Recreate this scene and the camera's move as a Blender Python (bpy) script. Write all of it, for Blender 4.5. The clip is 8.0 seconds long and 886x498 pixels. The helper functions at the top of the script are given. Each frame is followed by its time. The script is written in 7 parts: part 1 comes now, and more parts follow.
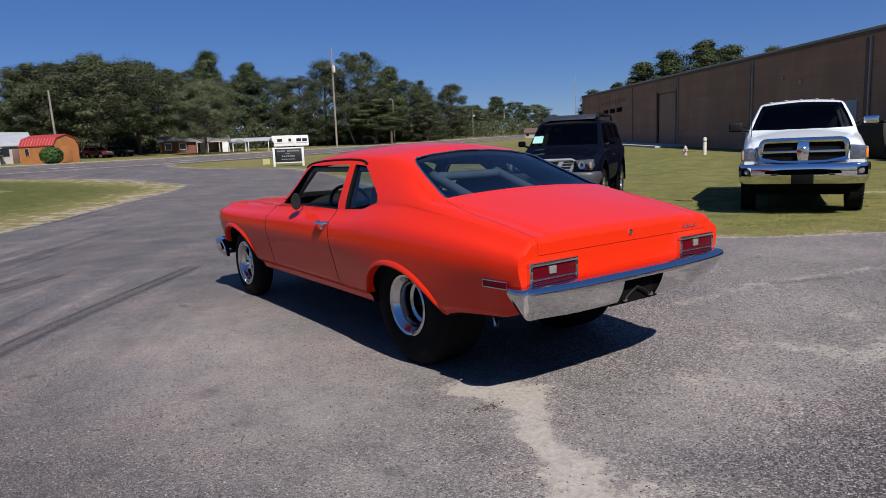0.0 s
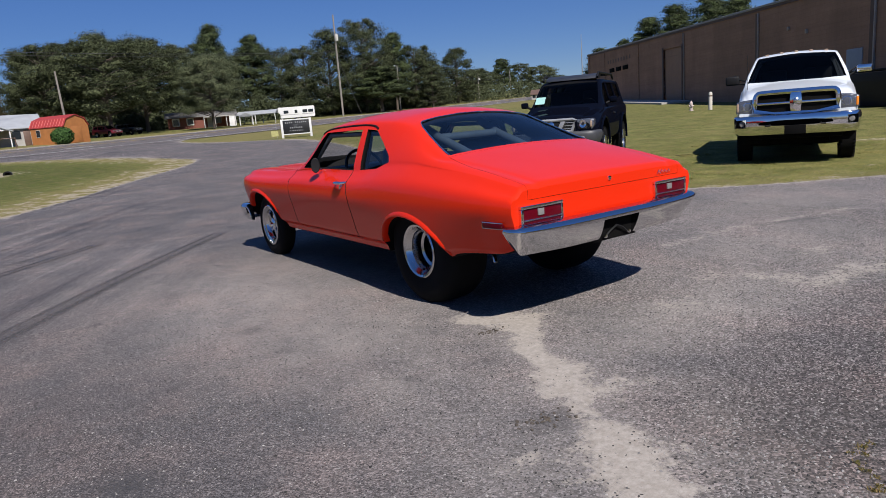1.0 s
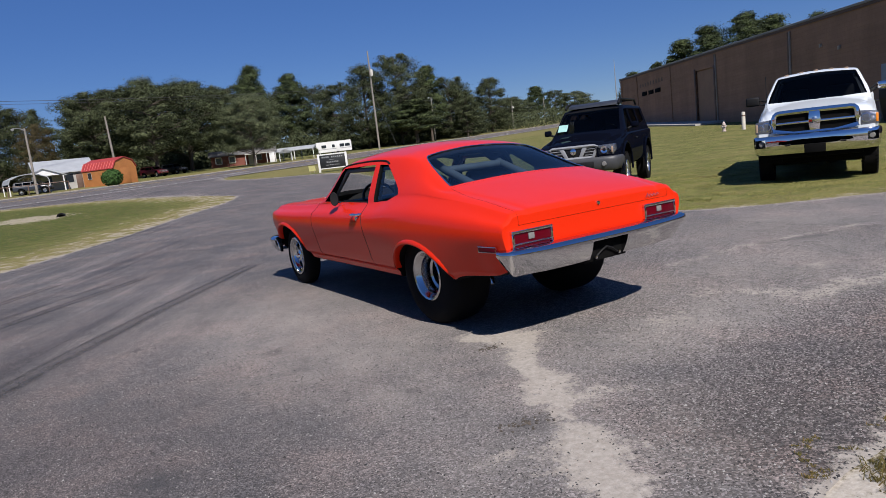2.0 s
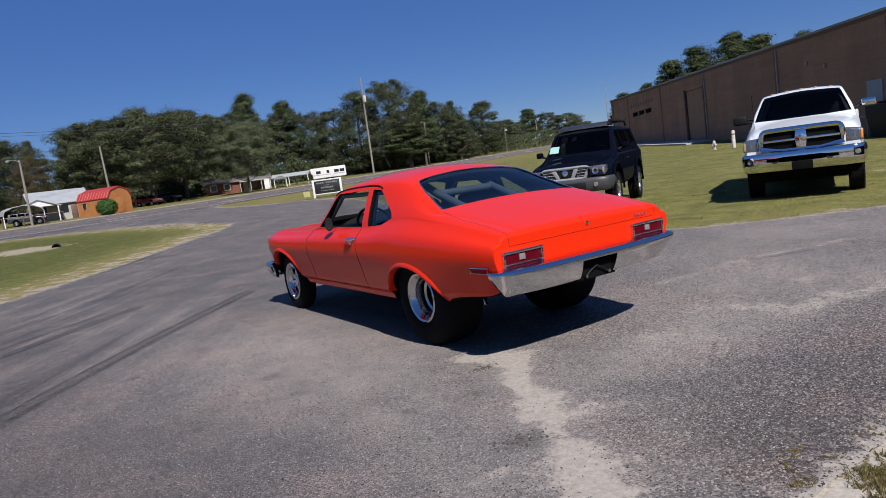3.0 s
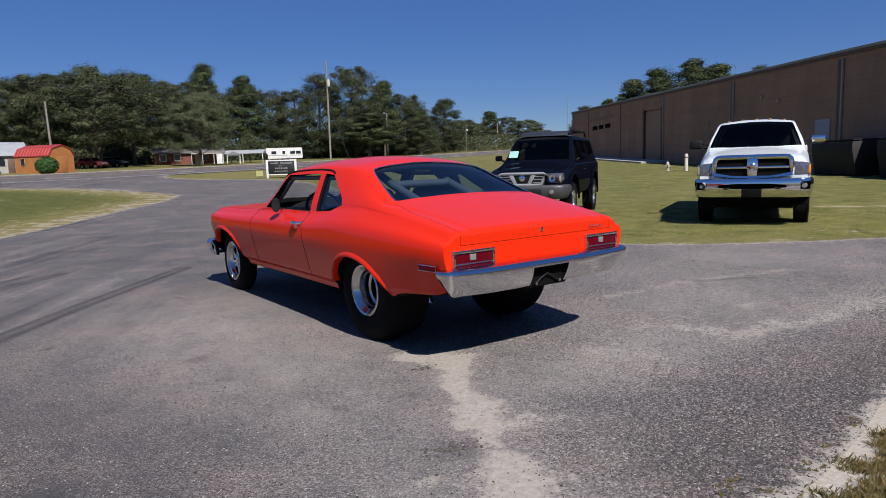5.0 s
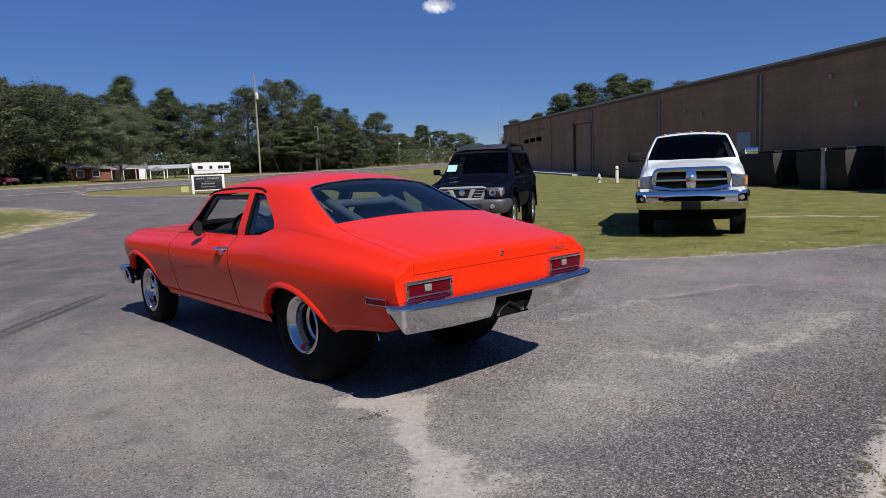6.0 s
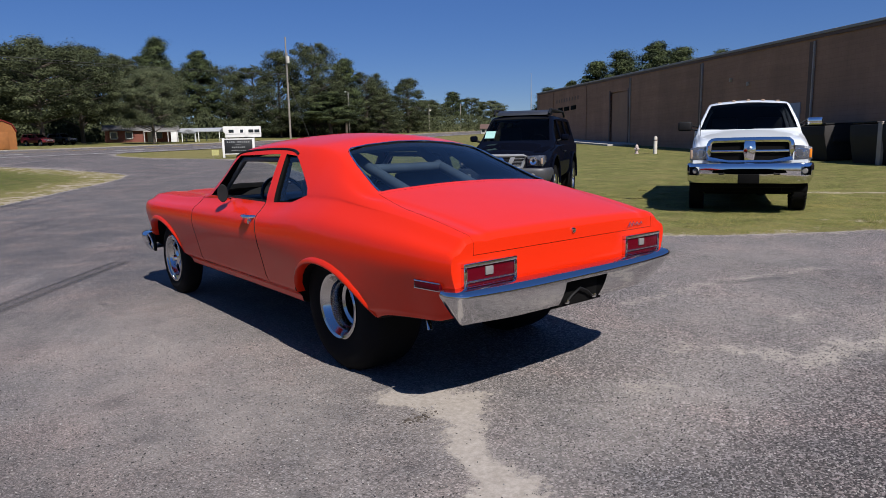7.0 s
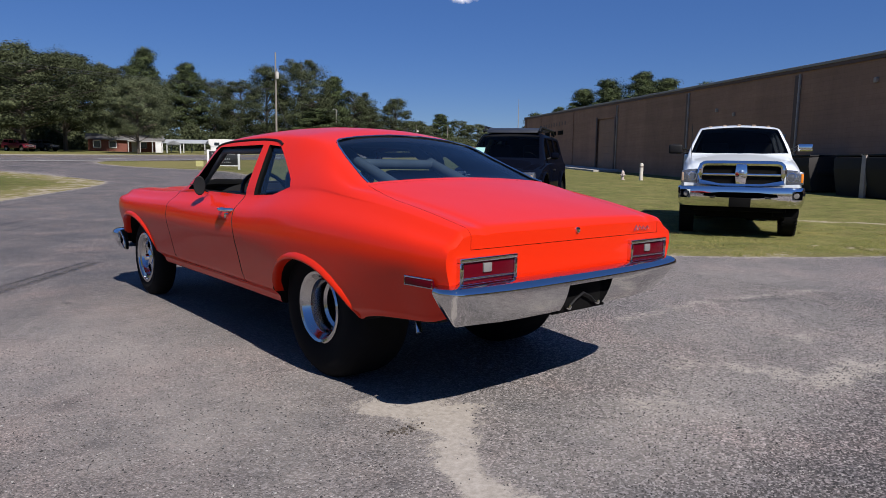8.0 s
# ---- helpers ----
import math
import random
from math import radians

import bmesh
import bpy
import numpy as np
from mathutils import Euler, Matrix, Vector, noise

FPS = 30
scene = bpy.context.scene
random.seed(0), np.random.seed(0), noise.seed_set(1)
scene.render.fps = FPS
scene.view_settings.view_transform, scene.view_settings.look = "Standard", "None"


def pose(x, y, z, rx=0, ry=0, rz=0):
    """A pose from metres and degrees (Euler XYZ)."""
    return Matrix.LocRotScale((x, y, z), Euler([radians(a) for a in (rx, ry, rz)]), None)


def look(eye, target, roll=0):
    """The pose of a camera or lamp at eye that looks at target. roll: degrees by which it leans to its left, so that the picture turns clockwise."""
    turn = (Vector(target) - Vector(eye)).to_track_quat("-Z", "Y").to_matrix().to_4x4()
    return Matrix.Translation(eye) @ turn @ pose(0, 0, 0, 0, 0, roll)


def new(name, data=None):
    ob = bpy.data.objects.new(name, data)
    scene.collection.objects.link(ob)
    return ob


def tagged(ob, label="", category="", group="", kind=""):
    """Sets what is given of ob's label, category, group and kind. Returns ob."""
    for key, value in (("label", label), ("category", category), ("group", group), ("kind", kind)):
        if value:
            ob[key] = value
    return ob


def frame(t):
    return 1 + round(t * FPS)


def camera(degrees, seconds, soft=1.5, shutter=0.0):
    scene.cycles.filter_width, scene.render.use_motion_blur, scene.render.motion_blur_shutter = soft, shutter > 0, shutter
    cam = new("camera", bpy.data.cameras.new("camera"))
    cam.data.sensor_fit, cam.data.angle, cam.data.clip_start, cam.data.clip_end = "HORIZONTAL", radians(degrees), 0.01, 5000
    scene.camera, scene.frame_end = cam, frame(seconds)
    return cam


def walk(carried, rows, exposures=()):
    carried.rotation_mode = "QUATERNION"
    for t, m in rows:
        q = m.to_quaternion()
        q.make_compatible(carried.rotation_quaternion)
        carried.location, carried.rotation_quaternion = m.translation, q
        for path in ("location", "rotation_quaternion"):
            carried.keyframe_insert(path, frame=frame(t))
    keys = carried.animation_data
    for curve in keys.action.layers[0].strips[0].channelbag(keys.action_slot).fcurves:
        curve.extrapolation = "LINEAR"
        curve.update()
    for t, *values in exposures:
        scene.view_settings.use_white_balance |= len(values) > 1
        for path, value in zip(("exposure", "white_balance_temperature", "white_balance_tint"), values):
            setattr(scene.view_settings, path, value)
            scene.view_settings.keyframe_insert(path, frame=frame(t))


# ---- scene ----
cam = camera(67.3, 8.0, soft=0.6)
PATH = [
    (0, (-2.882, -3.361, 1.316), (-1.731, -1.753, 1.019), -2.3),
    (0.5, (-3.015, -3.601, 1.309), (-1.867, -1.988, 1.024), -5.2),
    (1, (-3.199, -3.851, 1.299), (-2.089, -2.234, 0.905), -4.6),
    (1.5, (-3.233, -4.105, 1.312), (-2.135, -2.467, 0.98), -5.4),
    (1.7, (-3.183, -4.185, 1.312), (-2.159, -2.497, 0.991), -6.4),
    (2.8, (-3.236, -4.362, 1.314), (-2.182, -2.679, 1.071), -7.5),
    (3, (-3.219, -4.354, 1.316), (-2.169, -2.667, 1.084), -7.7),
    (3.5, (-3.235, -4.353, 1.307), (-2.189, -2.67, 1.032), -6.4),
    (4, (-3.244, -4.338, 1.303), (-2.145, -2.689, 1.029), -3.7),
    (4.2, (-3.226, -4.326, 1.301), (-2.096, -2.696, 1.044), -2.6),
    (5.3, (-3.07, -4.093, 1.294), (-1.856, -2.526, 1.028), -1.1),
    (5.5, (-3.021, -3.971, 1.305), (-1.722, -2.471, 1.055), 0.3),
    (6, (-2.889, -3.759, 1.319), (-1.562, -2.28, 1.094), -2.2),
    (6.5, (-2.695, -3.473, 1.308), (-1.422, -1.946, 1.085), -2.8),
    (7, (-2.635, -3.227, 1.288), (-1.38, -1.702, 0.972), -1.2),
    (7.5, (-2.62, -3.064, 1.295), (-1.33, -1.563, 1.008), -2.1),
    (8, (-2.511, -3.004, 1.133), (-1.211, -1.505, 0.881), 0.9),
]
walk(cam, [(t, look(eye, target, roll)) for t, eye, target, roll in PATH], [(0.0, 0.42, 6350, 13), (8.0, 0.42, 6350, 13)])

# ---- light: clear late-morning sun from behind the coupe, blue sky ----
SUN_WAY = Vector((0.21, 0.92, -1.0)).normalized()      # the way the sunlight travels
world = bpy.data.worlds.new("sky_world")
scene.world = world
world.use_nodes = True
wn = world.node_tree.nodes
sky = wn.new("ShaderNodeTexSky")
sky.sky_type = "NISHITA"
sky.sun_disc = False
sky.sun_elevation = math.asin(-SUN_WAY.z)
sky.sun_rotation = math.atan2(-SUN_WAY.x, -SUN_WAY.y)
sky.altitude, sky.air_density, sky.dust_density, sky.ozone_density = 900, 1.0, 0.0, 6.0
wn["Background"].inputs["Strength"].default_value = 0.050
deep = wn.new("ShaderNodeHueSaturation")
deep.inputs["Saturation"].default_value, deep.inputs["Hue"].default_value = 1.22, 0.517
world.node_tree.links.new(sky.outputs["Color"], deep.inputs["Color"])
even = wn.new("ShaderNodeMix")       # one flat blue mixed in to even out the sky's gradient
even.data_type = "RGBA"
even.inputs[0].default_value, even.inputs[7].default_value = 0.38, (1.35, 3.1, 7.3, 1)
world.node_tree.links.new(deep.outputs["Color"], even.inputs[6])
world.node_tree.links.new(even.outputs[2], wn["Background"].inputs["Color"])
sun = new("sun", bpy.data.lights.new("sun", "SUN"))
sun.data.energy, sun.data.angle, sun.data.color = 5.1, radians(0.55), (1.0, 0.95, 0.88)
sun.matrix_world = Matrix.Translation((0, 0, 60)) @ SUN_WAY.to_track_quat("-Z", "Y").to_matrix().to_4x4()


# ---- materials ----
ALBEDO_SCALE = 0.78     # scales these base colours down, so shade reads deeper under the raised exposure


def ramp(nt, fac, stops):
    node = nt.nodes.new("ShaderNodeValToRGB")
    el = node.color_ramp.elements
    while len(el) < len(stops):
        el.new(0.5)
    for e, (p, c) in zip(el, stops):
        e.position, e.color = p, (*c, 1) if len(c) == 3 else c
    nt.links.new(fac, node.inputs["Fac"])
    return node.outputs["Color"]


def noise_tex(nt, scale, detail=4, rough=0.6, vector=None, stretch=None):
    node = nt.nodes.new("ShaderNodeTexNoise")
    node.inputs["Scale"].default_value, node.inputs["Detail"].default_value, node.inputs["Roughness"].default_value = scale, detail, rough
    if vector is None:
        vector = nt.nodes.new("ShaderNodeTexCoord").outputs["Object"]
    if stretch:
        m = nt.nodes.new("ShaderNodeMapping")
        m.inputs["Scale"].default_value = stretch
        nt.links.new(vector, m.inputs["Vector"])
        vector = m.outputs["Vector"]
    nt.links.new(vector, node.inputs["Vector"])
    return node.outputs["Fac"]


def mix(nt, fac, a, b, blend="MIX"):
    node = nt.nodes.new("ShaderNodeMix")
    node.data_type, node.blend_type = "RGBA", blend
    for value, socket in ((fac, node.inputs[0]), (a, node.inputs[6]), (b, node.inputs[7])):
        if isinstance(value, (int, float)):
            socket.default_value = value
        elif isinstance(value, tuple):
            socket.default_value = (*value, 1)
        else:
            nt.links.new(value, socket)
    return node.outputs[2]


def maths(nt, op, a, b=0.0, clamp=False):
    node = nt.nodes.new("ShaderNodeMath")
    node.operation, node.use_clamp = op, clamp
    for value, socket in ((a, node.inputs[0]), (b, node.inputs[1])):
        if isinstance(value, (int, float)):
            socket.default_value = value
        else:
            nt.links.new(value, socket)
    return node.outputs[0]


def bump(nt, bsdf, height, strength=0.3, distance=0.01):
    node = nt.nodes.new("ShaderNodeBump")
    node.inputs["Strength"].default_value, node.inputs["Distance"].default_value = strength, distance
    nt.links.new(height, node.inputs["Height"])
    nt.links.new(node.outputs["Normal"], bsdf.inputs["Normal"])


def blank(name, rough=0.6, metal=0.0, colour=(0.5, 0.5, 0.5)):
    m = bpy.data.materials.new(name)
    m.use_nodes = True
    b = m.node_tree.nodes["Principled BSDF"]
    b.inputs["Base Color"].default_value = (*colour, 1)
    b.inputs["Roughness"].default_value, b.inputs["Metallic"].default_value = rough, metal
    return m, m.node_tree, b


def worn(name, colour, rough=0.6, metal=0.0, vary=0.25, scale=3.0, fine=60.0, relief=0.15, depth=0.004, coat=0.0, spec=0.5):
    """A surface with blotches at one scale and grain at another."""
    m, nt, b = blank(name, rough, metal)
    big, small = noise_tex(nt, scale, 5), noise_tex(nt, fine, 3)
    dark = tuple(ALBEDO_SCALE * c * (1 - vary) for c in colour)
    light = tuple(min(1, ALBEDO_SCALE * c * (1 + vary)) for c in colour)
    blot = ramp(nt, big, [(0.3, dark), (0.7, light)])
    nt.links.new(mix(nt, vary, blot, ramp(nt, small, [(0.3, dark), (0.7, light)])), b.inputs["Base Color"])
    nt.links.new(maths(nt, "ADD", maths(nt, "MULTIPLY", big, 0.25), rough - 0.125, True), b.inputs["Roughness"])
    b.inputs["Coat Weight"].default_value, b.inputs["Coat Roughness"].default_value = coat, 0.04
    b.inputs["Specular IOR Level"].default_value = spec
    if relief:
        bump(nt, b, small, relief, depth)
    return m


def car_paint(name, colour, flake=0.04, rough=0.32, dust=0.06, coat=0.8, spec=0.3):
    m, nt, b = blank(name, rough)
    a, c = noise_tex(nt, 1.7, 4), noise_tex(nt, 900, 1)
    base = mix(nt, maths(nt, "MULTIPLY", a, dust), colour, tuple(0.8 * v + 0.01 for v in colour))
    nt.links.new(mix(nt, maths(nt, "MULTIPLY", c, flake), base, tuple(min(1, 1.4 * v) for v in colour)), b.inputs["Base Color"])
    nt.links.new(maths(nt, "ADD", maths(nt, "MULTIPLY", a, 0.12), rough - 0.06), b.inputs["Roughness"])
    b.inputs["Coat Weight"].default_value, b.inputs["Coat Roughness"].default_value = coat, 0.03
    b.inputs["Specular IOR Level"].default_value = spec
    bump(nt, b, noise_tex(nt, 5.0, 2), 0.03, 0.01)
    return m


def chrome(name, rough=0.08, tone=0.75, dents=0.04):
    m, nt, b = blank(name, rough, 1.0, (tone, tone, tone * 1.02))
    n = noise_tex(nt, 8, 4)
    nt.links.new(maths(nt, "ADD", maths(nt, "MULTIPLY", n, 0.05), max(0, rough - 0.05), True), b.inputs["Roughness"])
    bump(nt, b, noise_tex(nt, 22, 4), dents, 0.006)
    return m


def pane(name, tint, rough=0.0, clear=1.2):
    """Thin tinted automotive glass: see-through with gloss."""
    m = bpy.data.materials.new(name)
    m.use_nodes = True
    nt = m.node_tree
    nt.nodes.clear()
    out, mixer, tr, gl, fr = [nt.nodes.new(k) for k in ("ShaderNodeOutputMaterial", "ShaderNodeMixShader", "ShaderNodeBsdfTransparent", "ShaderNodeBsdfGlossy", "ShaderNodeLayerWeight")]
    tr.inputs["Color"].default_value = (*tint, 1)
    gl.inputs["Roughness"].default_value = rough
    fr.inputs["Blend"].default_value = 0.5      # gloss alike from both sides of the thin pane
    gloss = maths(nt, "ADD", maths(nt, "MULTIPLY", maths(nt, "POWER", fr.outputs["Facing"], 4.0), 0.7), 0.05)
    nt.links.new(maths(nt, "MULTIPLY", gloss, clear, True), mixer.inputs[0])
    nt.links.new(tr.outputs[0], mixer.inputs[1])
    nt.links.new(gl.outputs[0], mixer.inputs[2])
    nt.links.new(mixer.outputs[0], out.inputs["Surface"])
    return m


def lens(name, colour, rough=0.12):
    m, nt, b = blank(name, rough, 0, colour)
    b.inputs["Coat Weight"].default_value = 0.0
    b.inputs["Specular IOR Level"].default_value = 0.15
    n = noise_tex(nt, 90, 2)
    bump(nt, b, n, 0.25, 0.003)
    return m


ORANGE = car_paint("orange_paint", (0.60, 0.0195, 0.0025), coat=0.42, spec=0.10)
WHITE_PAINT = car_paint("white_paint", (0.57, 0.61, 0.635), rough=0.3, dust=0.12, coat=0.5)
NAVY = car_paint("dark_navy_paint", (0.0022, 0.003, 0.007), rough=0.35, dust=0.05, coat=0.16, spec=0.0)
MAROON = car_paint("maroon_paint", (0.12, 0.012, 0.02))
DARK_PAINT = car_paint("dark_grey_paint", (0.02, 0.022, 0.026))
CHROME = chrome("chrome", 0.07)
OLD_CHROME = chrome("aged_chrome", 0.055, 0.62, 0.12)
ALLOY = chrome("brushed_alloy", 0.25, 0.6)
POLISHED = chrome("polished_aluminium", 0.17, 0.52, 0.02)
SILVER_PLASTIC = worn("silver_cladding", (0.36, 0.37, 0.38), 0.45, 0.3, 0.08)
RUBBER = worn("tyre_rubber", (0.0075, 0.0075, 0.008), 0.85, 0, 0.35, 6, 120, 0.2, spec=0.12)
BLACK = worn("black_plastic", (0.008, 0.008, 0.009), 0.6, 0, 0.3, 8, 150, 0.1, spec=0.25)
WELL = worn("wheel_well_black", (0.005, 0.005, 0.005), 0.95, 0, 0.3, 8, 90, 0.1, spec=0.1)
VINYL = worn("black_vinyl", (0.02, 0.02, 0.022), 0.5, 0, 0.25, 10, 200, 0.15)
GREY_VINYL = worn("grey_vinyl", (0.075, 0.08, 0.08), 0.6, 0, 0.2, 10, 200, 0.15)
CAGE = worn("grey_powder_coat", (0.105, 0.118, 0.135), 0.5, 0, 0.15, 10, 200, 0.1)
GLASS = pane("tinted_glass", (0.60, 0.70, 0.76))
CLEAR_GLASS = pane("clear_glass", (0.92, 0.95, 0.94))
DARK_GLASS = pane("dark_tinted_glass", (0.20, 0.21, 0.22), 0.0, 0.32)
RED_LENS = lens("red_lens", (0.075, 0.001, 0.006), 0.30)
AMBER_LENS = lens("amber_lens", (0.75, 0.22, 0.02))
WHITE_LENS = lens("clear_lens", (0.17, 0.165, 0.16))
YELLOW_WEB = worn("yellow_webbing", (0.62, 0.60, 0.05), 0.8, 0, 0.15)


# ---- building blocks ----
def part(name, bm, material, parent=None, label="", smooth=40, m=None):
    """One bmesh becomes one mesh object under its thing."""
    me = bpy.data.meshes.new(name)
    bm.to_mesh(me)
    bm.free()
    return finish(name, me, material, parent, label, smooth, m)


def finish(name, me, material, parent=None, label="", smooth=40, m=None):
    for mt in (material if isinstance(material, (list, tuple)) else [material]):
        if mt is not None:
            me.materials.append(mt)
    if smooth:
        me.polygons.foreach_set("use_smooth", [True] * len(me.polygons))
        me.set_sharp_from_angle(angle=radians(smooth))
    ob = new(name, me)
    if m is not None:
        ob.matrix_world = m
    if parent is not None:
        ob.parent = parent
    if label:
        tagged(ob, label)
    return ob


def share(name, me, parent, m):
    """Another object on a mesh that is there already."""
    ob = new(name, me)
    ob.parent = parent
    ob.matrix_local = m
    return ob


def box(x0, x1, y0, y1, z0, z1, bevel=0.0, segments=2, bm=None):
    own = bmesh.new()
    bmesh.ops.create_cube(own, size=1, matrix=Matrix.Translation(((x0 + x1) / 2, (y0 + y1) / 2, (z0 + z1) / 2)) @ Matrix.Diagonal((x1 - x0, y1 - y0, z1 - z0, 1)))
    if bevel:
        bmesh.ops.bevel(own, geom=own.edges[:], offset=bevel, segments=segments, affect="EDGES", profile=0.5)
    return join(bm, own)


def join(bm, own, m=None):
    if m is not None:
        own.transform(m)
    if bm is None:
        return own
    me = bpy.data.meshes.new("tmp")
    own.to_mesh(me)
    own.free()
    bm.from_mesh(me)
    bpy.data.meshes.remove(me)
    return bm


def prism(outline, lo, hi, axis="x", bevel=0.0, bm=None):
    """A flat outline pushed along one axis. outline: (a, b) in the two other axes, in order."""
    own = bmesh.new()
    put = {"x": lambda a, b, h: (h, a, b), "y": lambda a, b, h: (a, h, b), "z": lambda a, b, h: (a, b, h)}[axis]
    low = [own.verts.new(put(a, b, lo)) for a, b in outline]
    high = [own.verts.new(put(a, b, hi)) for a, b in outline]
    n = len(outline)
    own.faces.new(low)
    own.faces.new(high[::-1])
    for i in range(n):
        own.faces.new((low[i], high[i], high[(i + 1) % n], low[(i + 1) % n]))
    bmesh.ops.recalc_face_normals(own, faces=own.faces[:])
    if bevel:
        bmesh.ops.bevel(own, geom=own.edges[:], offset=bevel, segments=2, affect="EDGES", profile=0.5)
    return join(bm, own)


def lathe(profile, axis="x", steps=40, bm=None, caps=True):
    """profile: (radius, along) pairs, turned about the axis."""
    own = bmesh.new()
    rings = []
    for r, h in profile:
        ring = []
        for i in range(steps):
            a = 2 * math.pi * i / steps
            c, s = r * math.cos(a), r * math.sin(a)
            ring.append(own.verts.new({"x": (h, c, s), "y": (c, h, s), "z": (c, s, h)}[axis]))
        rings.append(ring)
    for a, b in zip(rings, rings[1:]):
        for i in range(steps):
            own.faces.new((a[i], a[(i + 1) % steps], b[(i + 1) % steps], b[i]))
    for ring, (r, h) in ((rings[0], profile[0]), (rings[-1], profile[-1])):
        if caps and r > 1e-4:
            own.faces.new(ring)
    bmesh.ops.remove_doubles(own, verts=own.verts[:], dist=1e-5)
    bmesh.ops.recalc_face_normals(own, faces=own.faces[:])
    return join(bm, own)


def tube(path, radius, steps=8, closed=False, bm=None, flat=1.0):
    """A round bar along a path of points."""
    own = bmesh.new()
    path = [Vector(p) for p in path]
    n = len(path)
    rings = []
    for i, p in enumerate(path):
        a = path[(i - 1) % n] if closed or i else p
        b = path[(i + 1) % n] if closed or i < n - 1 else p
        t = (b - a).normalized()
        side = t.cross(Vector((0, 0, 1)))
        side = t.cross(Vector((0, 1, 0))) if side.length < 0.05 else side
        side.normalize()
        up = side.cross(t)
        r = radius[i] if isinstance(radius, (list, tuple)) else radius
        rings.append([own.verts.new(p + side * (r * math.cos(2 * math.pi * k / steps)) + up * (r * flat * math.sin(2 * math.pi * k / steps))) for k in range(steps)])
    pairs = list(zip(rings, rings[1:])) + ([(rings[-1], rings[0])] if closed else [])
    for a, b in pairs:
        for k in range(steps):
            own.faces.new((a[k], a[(k + 1) % steps], b[(k + 1) % steps], b[k]))
    if not closed:
        own.faces.new(rings[0])
        own.faces.new(rings[-1])
    bmesh.ops.recalc_face_normals(own, faces=own.faces[:])
    return join(bm, own)


def sweep(path, profile, bm=None):
    """A closed profile of (outward, z) carried along a plan path of (x, y); outward is to the path's right hand."""
    own = bmesh.new()
    rings = []
    for i, p in enumerate(path):
        a, b = Vector(path[max(0, i - 1)]), Vector(path[min(len(path) - 1, i + 1)])
        t = (b - a).normalized()
        out = Vector((t.y, -t.x))
        rings.append([own.verts.new((p[0] + out.x * o, p[1] + out.y * o, z)) for o, z in profile])
    k = len(profile)
    for a, b in zip(rings, rings[1:]):
        for j in range(k):
            own.faces.new((a[j], a[(j + 1) % k], b[(j + 1) % k], b[j]))
    own.faces.new(rings[0])
    own.faces.new(rings[-1])
    bmesh.ops.recalc_face_normals(own, faces=own.faces[:])
    return join(bm, own)


def smooth_line(points, n=3, closed=False):
    """Corner cutting: rounds a polyline of tuples."""
    pts = [tuple(p) for p in points]
    for _ in range(n):
        out = [] if closed else [pts[0]]
        m = len(pts)
        for i in range(m if closed else m - 1):
            a, b = pts[i], pts[(i + 1) % m]
            out.append(tuple(0.75 * u + 0.25 * v for u, v in zip(a, b)))
            out.append(tuple(0.25 * u + 0.75 * v for u, v in zip(a, b)))
        if not closed:
            out.append(pts[-1])
        pts = out
    return pts


def curve(*keys):
    """A smooth function through (y, value) keys that does not overshoot."""
    ks = sorted(keys)
    xs, vs = [k[0] for k in ks], [k[1] for k in ks]
    d = [(vs[i + 1] - vs[i]) / (xs[i + 1] - xs[i]) for i in range(len(xs) - 1)]
    s = [d[0]] + [0 if a * b <= 0 else 2 * a * b / (a + b) for a, b in zip(d, d[1:])] + [d[-1]]

    def f(y):
        if y <= xs[0]:
            return vs[0]
        if y >= xs[-1]:
            return vs[-1]
        i = max(k for k in range(len(xs) - 1) if xs[k] <= y)
        h = xs[i + 1] - xs[i]
        t = (y - xs[i]) / h
        return (2 * t ** 3 - 3 * t * t + 1) * vs[i] + (t ** 3 - 2 * t * t + t) * h * s[i] + (3 * t * t - 2 * t ** 3) * vs[i + 1] + (t ** 3 - t * t) * h * s[i + 1]
    return f


def loft(stations, section, material):
    """A closed skin over half sections (x >= 0, from the bottom centre to the top centre), mirrored."""
    bm = bmesh.new()
    rings = []
    for y in stations:
        half = section(y)
        ring = half + [(-x, z) for x, z in half[-2:0:-1]]
        rings.append([bm.verts.new((x, y, z)) for x, z in ring])
    n = len(rings[0])
    for a, b in zip(rings, rings[1:]):
        for i in range(n):
            bm.faces.new((a[i], a[(i + 1) % n], b[(i + 1) % n], b[i]))
    bm.faces.new(rings[0])
    bm.faces.new(rings[-1])
    bmesh.ops.recalc_face_normals(bm, faces=bm.faces[:])
    me = bpy.data.meshes.new("loft")
    bm.to_mesh(me)
    bm.free()
    me.materials.append(material)
    return me


def mesh_of(bm, material):
    me = bpy.data.meshes.new("solid")
    bm.to_mesh(me)
    bm.free()
    me.materials.append(material)
    return me


def boolean(me, cutter, op="DIFFERENCE"):
    """me cut by, joined with or kept within another closed mesh."""
    a, b = new("a", me), new("b", cutter)
    mod = a.modifiers.new("cut", "BOOLEAN")
    mod.operation, mod.object, mod.solver, mod.material_mode = op, b, "EXACT", "TRANSFER"
    got = bpy.data.meshes.new_from_object(a.evaluated_get(bpy.context.evaluated_depsgraph_get()))
    for o in (a, b):
        bpy.data.objects.remove(o)
    return got


def thing(name, label, category, m=None, group="", kind=""):
    e = new(name)
    e.empty_display_size = 0.2
    if m is not None:
        e.matrix_world = m
    return tagged(e, label, category, group, kind)


